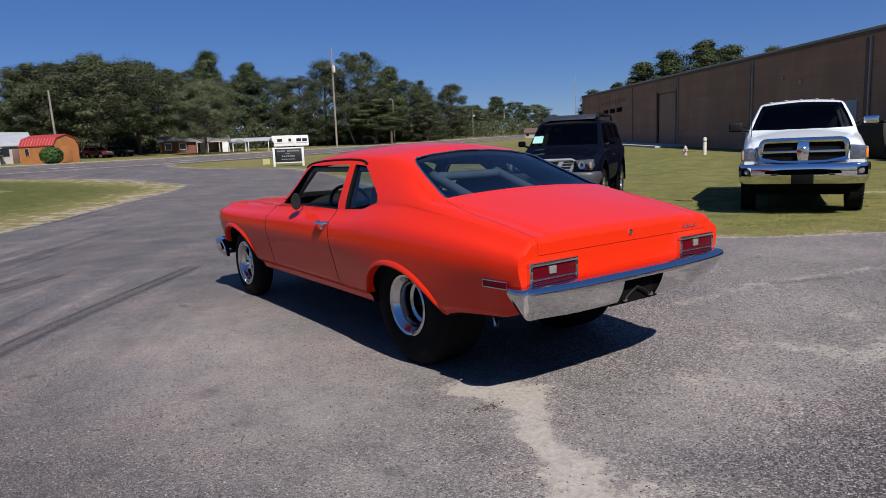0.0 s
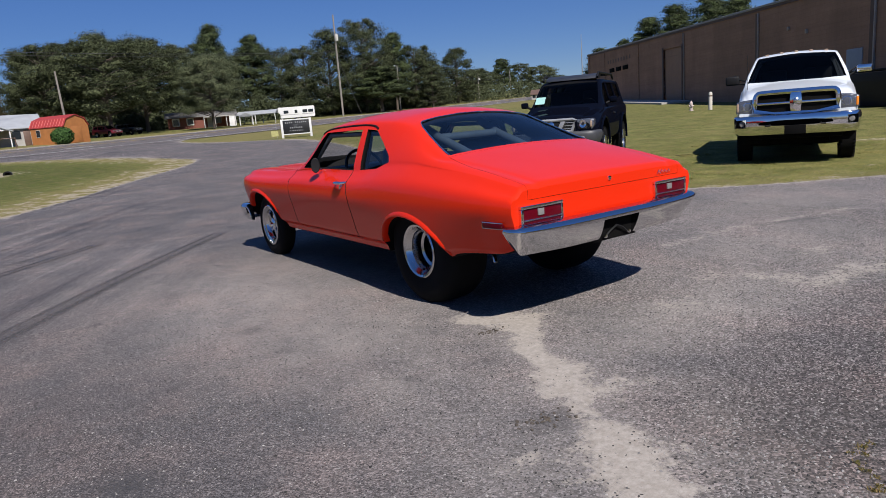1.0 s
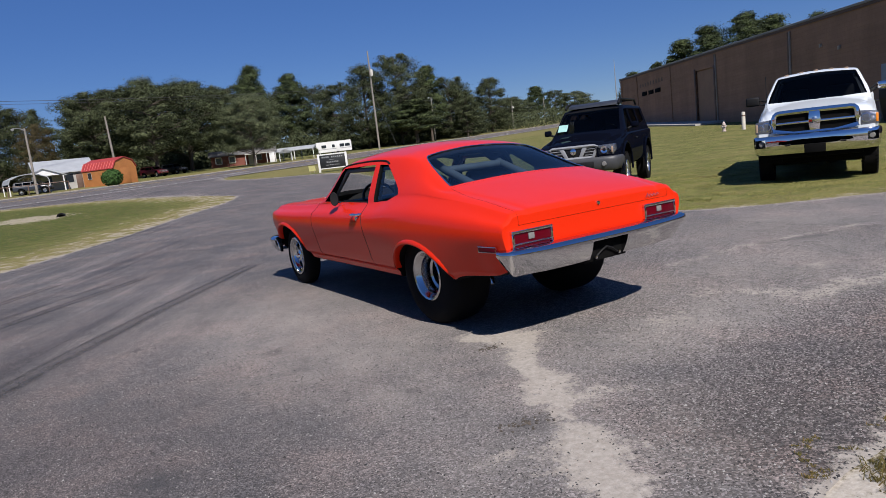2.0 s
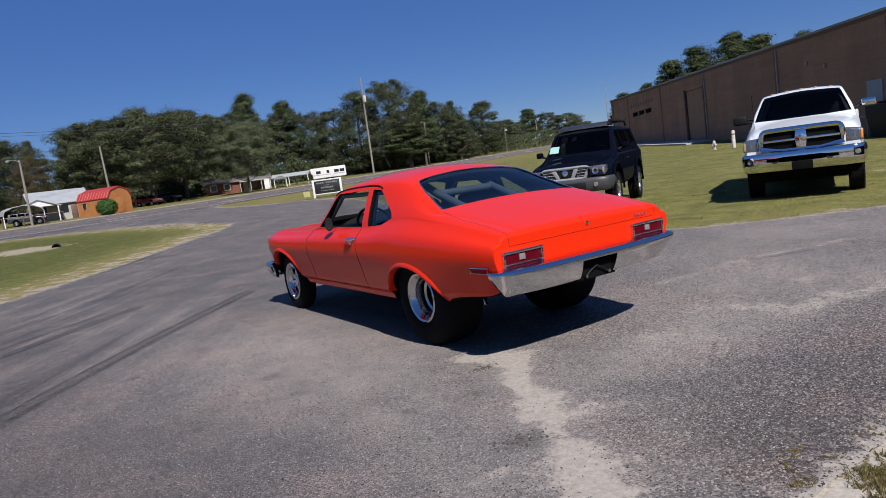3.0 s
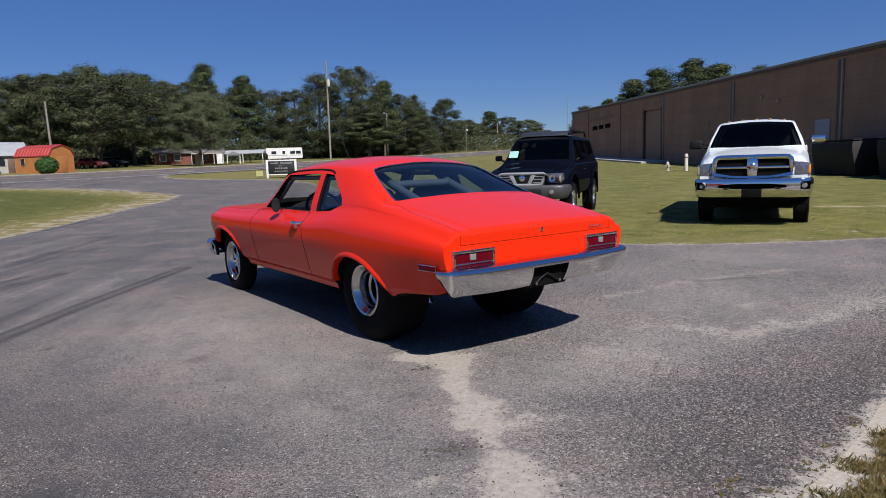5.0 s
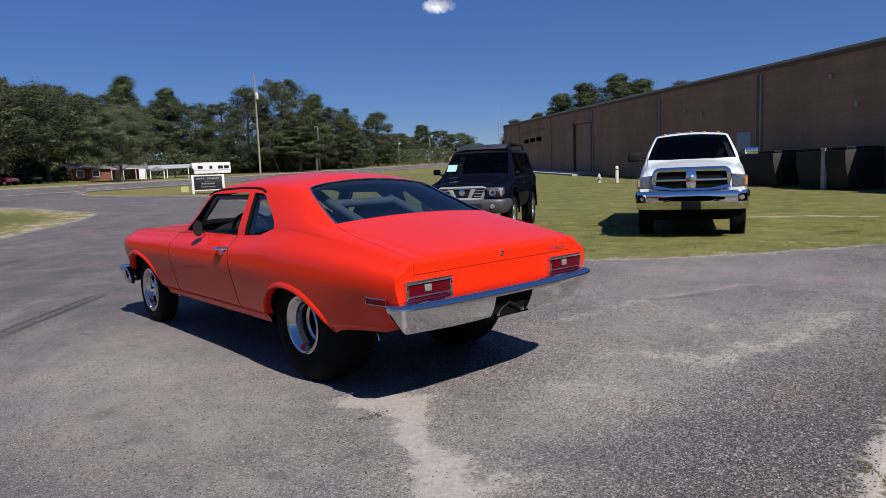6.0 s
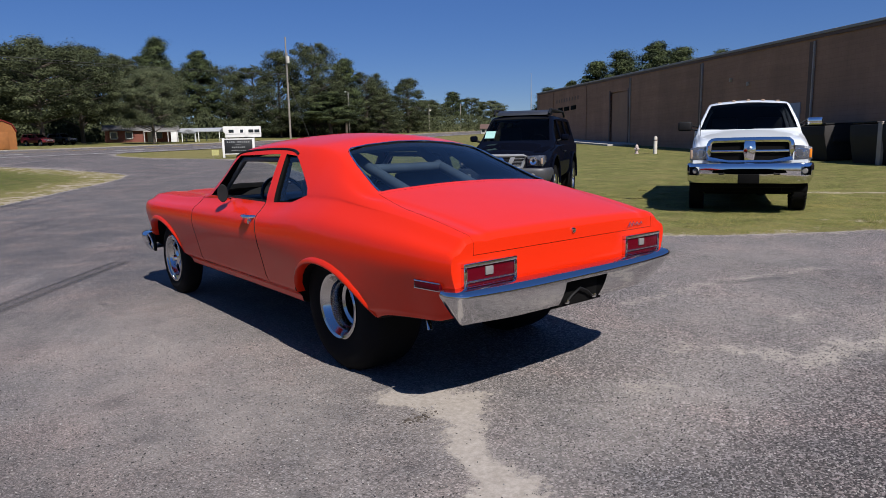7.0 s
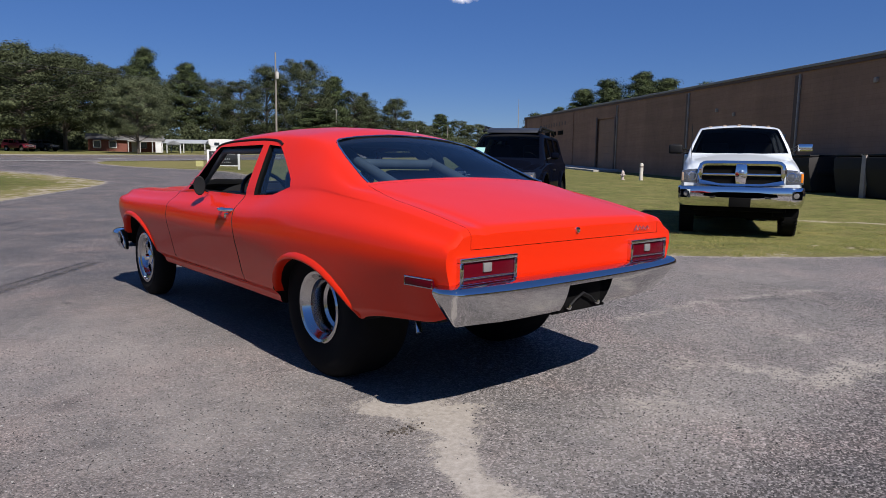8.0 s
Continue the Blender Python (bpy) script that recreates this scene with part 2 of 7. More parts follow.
def patch(fn, nu=10, nv=8):
    """A sheet over u, v in 0..1."""
    bm = bmesh.new()
    g = [[bm.verts.new(fn(u / nu, v / nv)) for u in range(nu + 1)] for v in range(nv + 1)]
    for v in range(nv):
        for u in range(nu):
            bm.faces.new((g[v][u], g[v][u + 1], g[v + 1][u + 1], g[v + 1][u]))
    return bm


def quad_patch(corners, lift, nu=10, nv=8):
    """A sheet over four plan corners (two-dimensional), each point lifted by lift(a, b)."""
    (a, b, c, d) = [Vector(p) for p in corners]
    return patch(lambda u, v: lift(*((a * (1 - u) + b * u) * (1 - v) + (d * (1 - u) + c * u) * v)), nu, nv)


# ---- ground ----
def terrain(x, y):
    """The land lies level round the coupe and climbs gently outwards."""
    e = np.maximum(0, np.hypot(x, y) - 14)
    return 0.028 * e * e / (e + 6)


def tz(x, y):
    return float(terrain(x, y))


def along(u, n):
    """A place by the road: u metres along it, n metres across from the lot."""
    return 0.908 * u - 0.418 * n, 0.418 * u + 0.908 * n


LOT = smooth_line([(30, -13.5), (14, -4.2), (8.8, -0.8), (6.9, 0.2), (5.2, 1.5), (4.7, 2.4), (5.3, 6), (8, 14), (11.5, 25), (13.6, 33.5), (13.3, 36.8), (10.6, 41.0), (9.5, 46), (10.4, 51.0), (13.5, 55.0),
                   (4, 50.8), (-4, 47.2), (-9.5, 44.0), (-4.2, 43.4), (1.3, 38.2), (3.2, 33.5), (4.8, 27.5), (4.6, 24.6), (0.7, 18.4), (-2.15, 12.76), (-3.8, 10.0), (-6.5, 5), (-12, -6), (-20, -22),
                   (2, -26), (-1.2, -12), (-2.2, -5.2), (-1.75, -3.5), (-1.2, -3.08), (-0.4, -3.1), (1.1, -2.8), (3.2, -3.2), (8, -5.6), (26, -17)], 2, True)
SAND_LINE = [(-0.60, -0.72), (-0.62, -0.93), (-0.85, -1.16), (-1.0, -1.54), (-1.17, -1.81), (-1.28, -2.06), (-1.38, -2.27), (-1.46, -2.45), (-1.54, -2.60), (-1.64, -2.85), (-1.56, -3.1)]


def line_distance(px, py, line):
    best = np.full(np.shape(px), 1e9)
    for (ax, ay), (bx, by) in zip(line, line[1:]):
        dx, dy = bx - ax, by - ay
        t = np.clip(((px - ax) * dx + (py - ay) * dy) / (dx * dx + dy * dy + 1e-12), 0, 1)
        best = np.minimum(best, np.hypot(px - ax - t * dx, py - ay - t * dy))
    return best


def inside(px, py, poly):
    odd = np.zeros(np.shape(px), bool)
    for (ax, ay), (bx, by) in zip(poly, poly[1:] + poly[:1]):
        cross = (ay > py) != (by > py)
        odd ^= cross & (px < (bx - ax) * (py - ay) / ((by - ay) if by != ay else 1e-9) + ax)
    return odd


def sheet(name, xs, ys, faces, lift, material, marks):
    """A ground sheet with its soft marks (sand, wear) as point values."""
    zs = terrain(xs, ys) + lift
    me = bpy.data.meshes.new(name)
    me.from_pydata(np.column_stack((xs, ys, zs)).tolist(), [], faces)
    me.materials.append(material)
    for key, values in marks.items():
        me.attributes.new(key, "FLOAT", "POINT").data.foreach_set("value", values.astype(np.float32))
    me.polygons.foreach_set("use_smooth", [True] * len(me.polygons))
    return new(name, me)


def mark(nt, name):
    node = nt.nodes.new("ShaderNodeAttribute")
    node.attribute_name = name
    return node.outputs["Fac"]


def asphalt_material():
    m, nt, b = blank("worn_asphalt", 0.9)
    pos = nt.nodes.new("ShaderNodeTexCoord").outputs["Object"]
    stones = nt.nodes.new("ShaderNodeTexVoronoi")
    stones.inputs["Scale"].default_value = 118
    nt.links.new(pos, stones.inputs["Vector"])
    big, mid, grit = noise_tex(nt, 0.35, 5, 0.6, pos), noise_tex(nt, 1.5, 6, 0.7, pos), noise_tex(nt, 190, 2, 0.7, pos)
    chip = nt.nodes.new("ShaderNodeSeparateColor")
    nt.links.new(stones.outputs["Color"], chip.inputs["Color"])
    tar = ramp(nt, big, [(0.3, (0.18, 0.172, 0.165)), (0.7, (0.29, 0.276, 0.262))])
    tar = mix(nt, 0.55, tar, ramp(nt, mid, [(0.3, (0.145, 0.138, 0.132)), (0.7, (0.33, 0.313, 0.295))]))
    speck = ramp(nt, chip.outputs[0], [(0.0, (0.035, 0.033, 0.032)), (0.3, (0.12, 0.114, 0.11)), (0.55, (0.28, 0.265, 0.252)), (0.8, (0.56, 0.53, 0.50)), (1.0, (0.90, 0.855, 0.81))])
    fines = nt.nodes.new("ShaderNodeTexVoronoi")
    fines.inputs["Scale"].default_value = 170
    nt.links.new(pos, fines.inputs["Vector"])
    crumb = nt.nodes.new("ShaderNodeSeparateColor")
    nt.links.new(fines.outputs["Color"], crumb.inputs["Color"])
    small = ramp(nt, crumb.outputs[1], [(0.0, (0.03, 0.029, 0.028)), (0.4, (0.16, 0.152, 0.145)), (0.75, (0.42, 0.40, 0.377)), (1.0, (0.80, 0.76, 0.715))])
    speck = mix(nt, maths(nt, "ADD", maths(nt, "MULTIPLY", mark(nt, "coarse"), 1.3), 0.0, True), small, speck)
    # noise darkens small flecks in the chips and makes others paler
    fleck = ramp(nt, noise_tex(nt, 55, 5, 0.85, pos), [(0.34, (0.30,) * 3), (0.46, (0.92,) * 3), (0.6, (1.1,) * 3), (0.70, (1.7,) * 3)])
    speck = mix(nt, 1.0, speck, fleck, "MULTIPLY")
    col = mix(nt, maths(nt, "ADD", maths(nt, "MULTIPLY", mark(nt, "coarse"), 0.30), 0.70, True), tar, speck)
    wear = ramp(nt, noise_tex(nt, 0.55, 7, 0.72, pos), [(0.3, (0.66, 0.66, 0.66)), (0.7, (1.25, 1.24, 1.22))])
    col = mix(nt, 1.0, mix(nt, 1.0, col, wear, "MULTIPLY"), (0.583, 0.545, 0.565), "MULTIPLY")
    col = mix(nt, maths(nt, "MULTIPLY", grit, 0.25), col, (0.06, 0.06, 0.06))
    tint = ramp(nt, noise_tex(nt, 1.1, 6, 0.65, pos), [(0.35, (0.84, 0.90, 0.94)), (0.5, (0.97, 0.985, 0.99)), (0.65, (1.12, 1.04, 1.0))])
    col = mix(nt, 1.0, col, tint, "MULTIPLY")
    # dust near the drifted sand, older darker surfacing on the far side
    dusty = maths(nt, "MULTIPLY", mark(nt, "dust"), ramp(nt, noise_tex(nt, 3.0, 8, 0.75, pos), [(0.3, (0.25,) * 3), (0.7, (1,) * 3)]))
    col = mix(nt, dusty, col, (0.45, 0.41, 0.36))
    col = mix(nt, mark(nt, "old"), col, mix(nt, 1.0, col, (0.66, 0.61, 0.58), "MULTIPLY"))
    # polished and darkened wheel lanes sweeping out to the road
    turned, drawn = nt.nodes.new("ShaderNodeMapping"), nt.nodes.new("ShaderNodeMapping")
    turned.inputs["Rotation"].default_value, drawn.inputs["Scale"].default_value = (0, 0, radians(-60)), (0.075, 2.1, 1.0)
    nt.links.new(pos, turned.inputs["Vector"])
    nt.links.new(turned.outputs[0], drawn.inputs["Vector"])
    lanes = ramp(nt, noise_tex(nt, 1.0, 5, 0.62, drawn.outputs[0]), [(0.34, (0.42, 0.43, 0.46)), (0.46, (0.90, 0.91, 0.93)), (0.57, (1.10, 1.10, 1.09)), (0.68, (1.55, 1.54, 1.52))])
    col = mix(nt, mark(nt, "lane"), col, mix(nt, 1.0, col, lanes, "MULTIPLY"))
    # rubber streaks and damp-looking repairs
    streak = maths(nt, "MULTIPLY", mark(nt, "streak"), ramp(nt, noise_tex(nt, 5, 4, 0.7, pos), [(0.25, (0.6,) * 3), (0.7, (1,) * 3)]))
    col = mix(nt, streak, col, (0.055, 0.055, 0.057))
    # small tar spots
    spot = ramp(nt, noise_tex(nt, 3.1, 2, 0.5, pos), [(0.70, (0,) * 3), (0.76, (0.6,) * 3)])
    col = mix(nt, spot, col, (0.055, 0.052, 0.05))
    # drifted sand
    ragged = maths(nt, "ADD", mark(nt, "sand"), maths(nt, "MULTIPLY", maths(nt, "SUBTRACT", noise_tex(nt, 7, 12, 0.85, pos), 0.5), 2.4))
    cover = ramp(nt, ragged, [(0.46, (0,) * 3), (0.66, (0.94,) * 3)])
    sand = ramp(nt, noise_tex(nt, 40, 6, 0.7, pos), [(0.3, (0.29, 0.258, 0.215)), (0.7, (0.49, 0.45, 0.395))])
    col = mix(nt, cover, col, sand)
    nt.links.new(mix(nt, 1.0, col, (0.79, 0.785, 0.785), "MULTIPLY"), b.inputs["Base Color"])
    nt.links.new(maths(nt, "ADD", maths(nt, "MULTIPLY", mid, 0.2), 0.72), b.inputs["Roughness"])
    b.inputs["Specular IOR Level"].default_value = 0.35
    h = maths(nt, "ADD", maths(nt, "MULTIPLY", stones.outputs["Distance"], -1.2), maths(nt, "MULTIPLY", grit, 0.6))
    bump(nt, b, maths(nt, "MULTIPLY", h, maths(nt, "SUBTRACT", 1.0, cover)), 0.42, 0.006)
    return m


def lawn_material():
    m, nt, b = blank("mown_dry_lawn", 0.95)
    pos = nt.nodes.new("ShaderNodeTexCoord").outputs["Object"]
    big, mid, fine = noise_tex(nt, 0.30, 6, 0.68, pos), noise_tex(nt, 1.4, 5, 0.7, pos), noise_tex(nt, 26, 4, 0.75, pos)
    green = ramp(nt, mid, [(0.38, (0.050, 0.066, 0.014)), (0.5, (0.135, 0.138, 0.040)), (0.62, (0.29, 0.252, 0.105))])
    green = mix(nt, 0.55, green, ramp(nt, fine, [(0.38, (0.034, 0.040, 0.012)), (0.5, (0.14, 0.135, 0.046)), (0.62, (0.36, 0.325, 0.14))]))
    dry = maths(nt, "ADD", maths(nt, "MULTIPLY", mark(nt, "dry"), 0.9), maths(nt, "MULTIPLY", maths(nt, "SUBTRACT", big, 0.5), 2.6))
    green = mix(nt, ramp(nt, dry, [(0.0, (0,) * 3), (0.75, (0.9,) * 3)]), green, ramp(nt, fine, [(0.3, (0.14, 0.11, 0.045)), (0.7, (0.32, 0.262, 0.125))]))
    green = mix(nt, maths(nt, "MULTIPLY", mark(nt, "lush"), 0.88), green, ramp(nt, fine, [(0.3, (0.034, 0.047, 0.010)), (0.7, (0.102, 0.116, 0.030))]))
    thatch = ramp(nt, noise_tex(nt, 2.4, 9, 0.78, pos), [(0.47, (0,) * 3), (0.60, (0.62,) * 3)])
    green = mix(nt, thatch, green, ramp(nt, fine, [(0.3, (0.105, 0.078, 0.036)), (0.7, (0.27, 0.21, 0.11))]))
    green = mix(nt, 1.0, green, (0.74, 0.79, 0.66), "MULTIPLY")
    # matted strip: the shade between blades is put into these dark browns
    green = mix(nt, maths(nt, "MULTIPLY", mark(nt, "matted"), 0.85), green, ramp(nt, noise_tex(nt, 60, 5, 0.8, pos), [(0.36, (0.024, 0.020, 0.009)), (0.52, (0.068, 0.056, 0.024)), (0.66, (0.15, 0.125, 0.064))]))
    ragged = maths(nt, "ADD", mark(nt, "sand"), maths(nt, "MULTIPLY", maths(nt, "SUBTRACT", noise_tex(nt, 1.9, 10, 0.74, pos), 0.5), 3.4))
    sand = ramp(nt, noise_tex(nt, 12, 6, 0.7, pos), [(0.25, (0.225, 0.19, 0.138)), (0.75, (0.375, 0.33, 0.25))])
    sand = mix(nt, mark(nt, "matted"), sand, ramp(nt, noise_tex(nt, 40, 6, 0.7, pos), [(0.3, (0.29, 0.258, 0.215)), (0.7, (0.49, 0.45, 0.395))]))
    soil = mix(nt, ramp(nt, ragged, [(0.60, (0,) * 3), (0.74, (0.9,) * 3)]), green, sand)
    nt.links.new(soil, b.inputs["Base Color"])
    b.inputs["Specular IOR Level"].default_value = 0.15
    bump(nt, b, maths(nt, "ADD", fine, maths(nt, "MULTIPLY", mid, 0.4)), 0.6, 0.016)
    return m


def build_ground():
    # the lawn and land: one sheet of rings out to the horizon
    radii = [0.4 + 0.22 * i for i in range(84)]
    while radii[-1] < 1500:
        radii.append(radii[-1] * 1.045)
    turns = 360
    r = np.array([0.0] + [q for q in radii for _ in range(turns)])
    a = np.array([0.0] + [2 * math.pi * k / turns for _ in radii for k in range(turns)])
    xs, ys = r * np.cos(a), r * np.sin(a)
    faces = [(0, 1 + k, 1 + (k + 1) % turns) for k in range(turns)]
    for i in range(len(radii) - 1):
        o, p = 1 + i * turns, 1 + (i + 1) * turns
        faces += [(o + k, p + k, p + (k + 1) % turns, o + (k + 1) % turns) for k in range(turns)]
    edge = line_distance(xs, ys, LOT + LOT[:1])
    island = (xs < 5) & (ys > 4)
    sand = np.clip(1.0 - edge / np.where(island, 3.6, 1.0), 0, 1) * np.where(island, 0.74, 0.70)
    near = (ys < -2) & (xs < 6) & (np.hypot(xs, ys) < 12)
    sand = np.where(near, np.clip(1.2 - edge / 0.45, 0.15, 1.15), sand)
    worn_spot = 1.3 * np.exp(-(((xs + 3.2) / 1.5) ** 2 + ((ys - 29.3) / 2.2) ** 2))
    sand = np.maximum(sand, 1.15 * worn_spot)
    for line, wide, k in ((((13.33, 3.24), (14.03, 2.09), (14.17, 0.85)), 0.30, 0.95), (((8.24, 0.86), (8.64, 0.15), (9.28, -0.55)), 0.26, 0.85)):
        sand = np.maximum(sand, k * np.exp(-(line_distance(xs, ys, line) / wide) ** 2))
    dry = np.clip(1.0 - edge / np.where(island, 4.0, 1.6), 0, 1) * np.where(island, 1.25, 0.6) + 0.75 * np.where(near, 1.0, 0.0) - 0.7 * np.where(island & (edge > 1.8), 1.0, 0.0)
    nroad = -0.418 * xs + 0.908 * ys
    dry = np.maximum(dry, np.clip(1 - np.abs(nroad - 63.0) / 4, 0, 1) * 0.95)
    dry = np.maximum(dry, np.where((nroad > 30) & (nroad < 43) & ~island, 0.55, 0))
    ground = sheet("ground", xs, ys, faces, 0.0, lawn_material(), {"sand": sand, "dry": dry, "matted": np.where(near, 1.0, 0.0), "lush": np.where(island & (np.hypot(xs, ys) < 45), np.clip((edge - 1.0) / 2.6, 0, 1), np.where(near, 0.12, 0.0))})
    tagged(ground, "mown green lawn with dry sandy edges beside the asphalt", "lawn", kind="structure")

    # the asphalt lot and drive
    from mathutils.geometry import delaunay_2d_cdt
    pts = [Vector(p) for p in LOT]
    n = len(pts)
    grid = []
    for step, box_ in ((0.07, (-7.4, 4.6, -4.6, 7.4)), (0.6, (-12, 16, -16, 30)), (2.5, (-24, 32, -30, 64))):
        gx, gy = np.meshgrid(np.arange(box_[0], box_[1], step), np.arange(box_[2], box_[3], step))
        gx, gy = gx.ravel(), gy.ravel()
        keep = inside(gx, gy, LOT) & (line_distance(gx, gy, LOT + LOT[:1]) > step * 0.4)
        for o in grid:
            keep &= ~((gx > o[0]) & (gx < o[1]) & (gy > o[2]) & (gy < o[3]))
        pts += [Vector((x, y)) for x, y in zip(gx[keep], gy[keep])]
        grid.append(box_)
    co, _, fc, *_ = delaunay_2d_cdt(pts, [(i, (i + 1) % n) for i in range(n)], [list(range(n))], 1, 1e-4)
    px, py = np.array([c.x for c in co]), np.array([c.y for c in co])
    breadth = (0.25 + 0.05 * np.clip((-py - 1.9) / 0.3, 0, 1)) * (1 + 0.32 * np.sin(3.1 * px + 5.2 * py) + 0.28 * np.sin(9.0 * py + 2.0 * px))
    sand = np.clip(0.95 - line_distance(px, py, SAND_LINE) / breadth, 0, 1)
    for cx, cy, rx, ry, k in ((0.95, -1.1, 0.35, 0.18, 0.60), (0.3, -1.35, 0.5, 0.2, 0.55), (2.2, -1.3, 0.6, 0.15, 0.6), (-0.74, -0.62, 0.22, 0.14, 0.85), (-0.50, -0.85, 0.22, 0.1, 0.8), (-0.95, -1.9, 0.30, 0.16, 0.7), (-1.75, -2.1, 0.25, 0.1, 0.6), (2.9, -1.9, 0.9, 0.25, 0.66), (-2.4, 8.8, 0.5, 0.15, 0.6)):
        sand = np.maximum(sand, k * np.exp(-(((px - cx) / rx) ** 2 + ((py - cy) / ry) ** 2)))
    lot_edge = line_distance(px, py, LOT + LOT[:1])
    sand = np.maximum(sand, np.clip(0.62 - lot_edge / 0.5, 0, 1))
    sand = np.maximum(sand, np.where((py < -2.5) & (px < 4), np.clip(0.92 - lot_edge / 0.12, 0, 1), 0))
    for line, wide, k in ((((1.7, -0.22), (2.73, -0.25), (4.13, -0.62)), 0.16, 0.56), (((1.17, -1.33), (1.31, -1.73), (1.71, -1.78), (2.38, -1.91)), 0.22, 0.64)):
        sand = np.maximum(sand, k * np.exp(-(line_distance(px, py, line) / wide) ** 2))
    sand = np.maximum(sand, 0.92 * np.exp(-(line_distance(px, py, ((-0.82, -0.55), (-0.73, -0.7), (-0.66, -0.94))) / 0.13) ** 2))
    streak = np.zeros_like(px)
    for line, w, k in ((((-1.0, 12.0), (-4.2, 8.2), (-7, 4.5)), 0.5, 0.3), (((1.0, 10.0), (-2.6, 5.0)), 0.35, 0.22), (((2.88, -0.34), (3.48, -0.6)), 0.05, 0.6)):
        streak = np.maximum(streak, k * np.clip(2.6 - 2.0 * line_distance(px, py, line) / w, 0, 1))
    for cx, cy, rr, k in ((-1.89, 0.34, 0.06, 0.95), (-1.90, -0.22, 0.05, 0.8), (-1.58, -1.13, 0.05, 0.9), (-1.42, -1.95, 0.09, 0.85), (-2.93, -1.21, 0.13, 1.0), (-1.2, -1.2, 0.09, 0.5), (-1.45, -2.35, 0.08, 0.7), (2.0, -1.2, 0.1, 0.5)):
        streak = np.maximum(streak, k * np.exp(-((px - cx) ** 2 + (py - cy) ** 2) / rr ** 2))
    coarse = np.clip(0.42 + 0.40 * (px + 1.0) / 2.0 - 0.10 * py, 0.10, 1.0)
    dust = 0.34 * np.exp(-(line_distance(px, py, SAND_LINE[:7]) / 0.9) ** 2)
    for cx, cy, rx, ry, k in ((0.4, -1.5, 1.5, 0.45, 0.66), (2.2, -0.9, 1.7, 0.8, 0.52), (4.2, 0.2, 2.2, 1.2, 0.42), (-1.5, -1.1, 0.7, 0.5, 0.4), (2.6, -1.7, 1.8, 0.4, 0.50), (5.0, -2.2, 3.0, 0.7, 0.45), (-1.5, 1.1, 1.0, 1.9, 0.52), (-1.4, -0.2, 0.9, 0.9, 0.54)):
        dust = np.maximum(dust, k * np.exp(-(((px - cx) / rx) ** 2 + ((py - cy) / ry) ** 2)))
    old = np.clip((-px - 2.2 - 0.12 * py) / 3.0, 0, 1) * np.clip((9 - py) / 4, 0, 1) + 0.7 * np.clip((-py - 1.9) / 0.7, 0, 1) * np.clip((px + 1.35) / 0.4, 0, 1)
    lot = sheet("pavement", px, py, [list(f) for f in fc], 0.012, asphalt_material(), {"sand": sand, "streak": streak, "coarse": coarse, "dust": dust, "old": old, "lane": np.clip((-px - 1.3 + 0.15 * py) / 2.0, 0, 0.9) * np.clip((py - 0.2) / 2.2, 0.12, 1)})
    tagged(lot, "weathered grey chip asphalt lot with drifted sand", "pavement", kind="structure")

    # black tyre marks laid on the asphalt
    rubber = bpy.data.materials.new("laid_rubber")
    rubber.use_nodes = True
    nt = rubber.node_tree
    nt.nodes["Principled BSDF"].inputs["Base Color"].default_value = (0.035, 0.035, 0.037, 1)
    nt.nodes["Principled BSDF"].inputs["Roughness"].default_value = 0.8
    pos = nt.nodes.new("ShaderNodeTexCoord").outputs["Object"]
    thin = mix(nt, 0.5, ramp(nt, noise_tex(nt, 60, 4, 0.8, pos), [(0.35, (0.15,) * 3), (0.65, (1,) * 3)]), ramp(nt, noise_tex(nt, 3, 5, 0.7, pos), [(0.3, (0.2,) * 3), (0.7, (1,) * 3)]), "MULTIPLY")
    nt.links.new(maths(nt, "MULTIPLY", maths(nt, "MULTIPLY", thin, mark(nt, "tread")), 0.78), nt.nodes["Principled BSDF"].inputs["Alpha"])
    for line, w in ((((-0.65, 4.96), (-2.06, 3.23), (-3.19, 1.69), (-3.56, 1.11), (-5.2, -1.5)), 0.115), (((-2.02, 5.66), (-3.61, 3.94), (-5.2, 2.0), (-6.8, -0.4)), 0.10), (((-2.4, 5.75), (-3.95, 4.1), (-5.6, 2.1)), 0.05), (((-3.01, 6.67), (-3.65, 5.76), (-5.0, 3.9), (-7.4, 0.6)), 0.10)):
        way = [Vector(p) for p in smooth_line(line, 4)]
        xs_, ys_ = [], []
        for i, p in enumerate(way):
            d = (way[min(i + 1, len(way) - 1)] - way[max(i - 1, 0)]).normalized()
            for side in (-1.15, -0.85, -0.6, -0.45, 0.1, 0.3, 0.75, 1.1):
                xs_.append(p.x - d.y * side * w)
                ys_.append(p.y + d.x * side * w)
        xs_, ys_ = np.array(xs_), np.array(ys_)
        fade = np.clip(np.arange(len(way)) / (0.06 * len(way)), 0, 1)
        tread = np.outer(fade, (0.0, 0.95, 0.9, 0.45, 0.5, 0.9, 0.8, 0.0)).ravel()
        ob = sheet("tyre_mark", xs_, ys_, [(8 * i + j, 8 * i + j + 8, 8 * i + j + 9, 8 * i + j + 1) for i in range(len(way) - 1) for j in range(7)], 0.017, rubber, {"tread": tread})
        tagged(ob, "dark rubber tyre mark on the asphalt", "tyre mark", kind="structure")

    # the road past the lot
    us, ns = np.arange(-160, 420, 4.0), np.array([42.7, 45, 47.5, 50, 52.5, 55, 57, 58.6])
    U, N = np.meshgrid(us, ns)
    X, Y = along(U.ravel(), N.ravel())
    k = len(us)
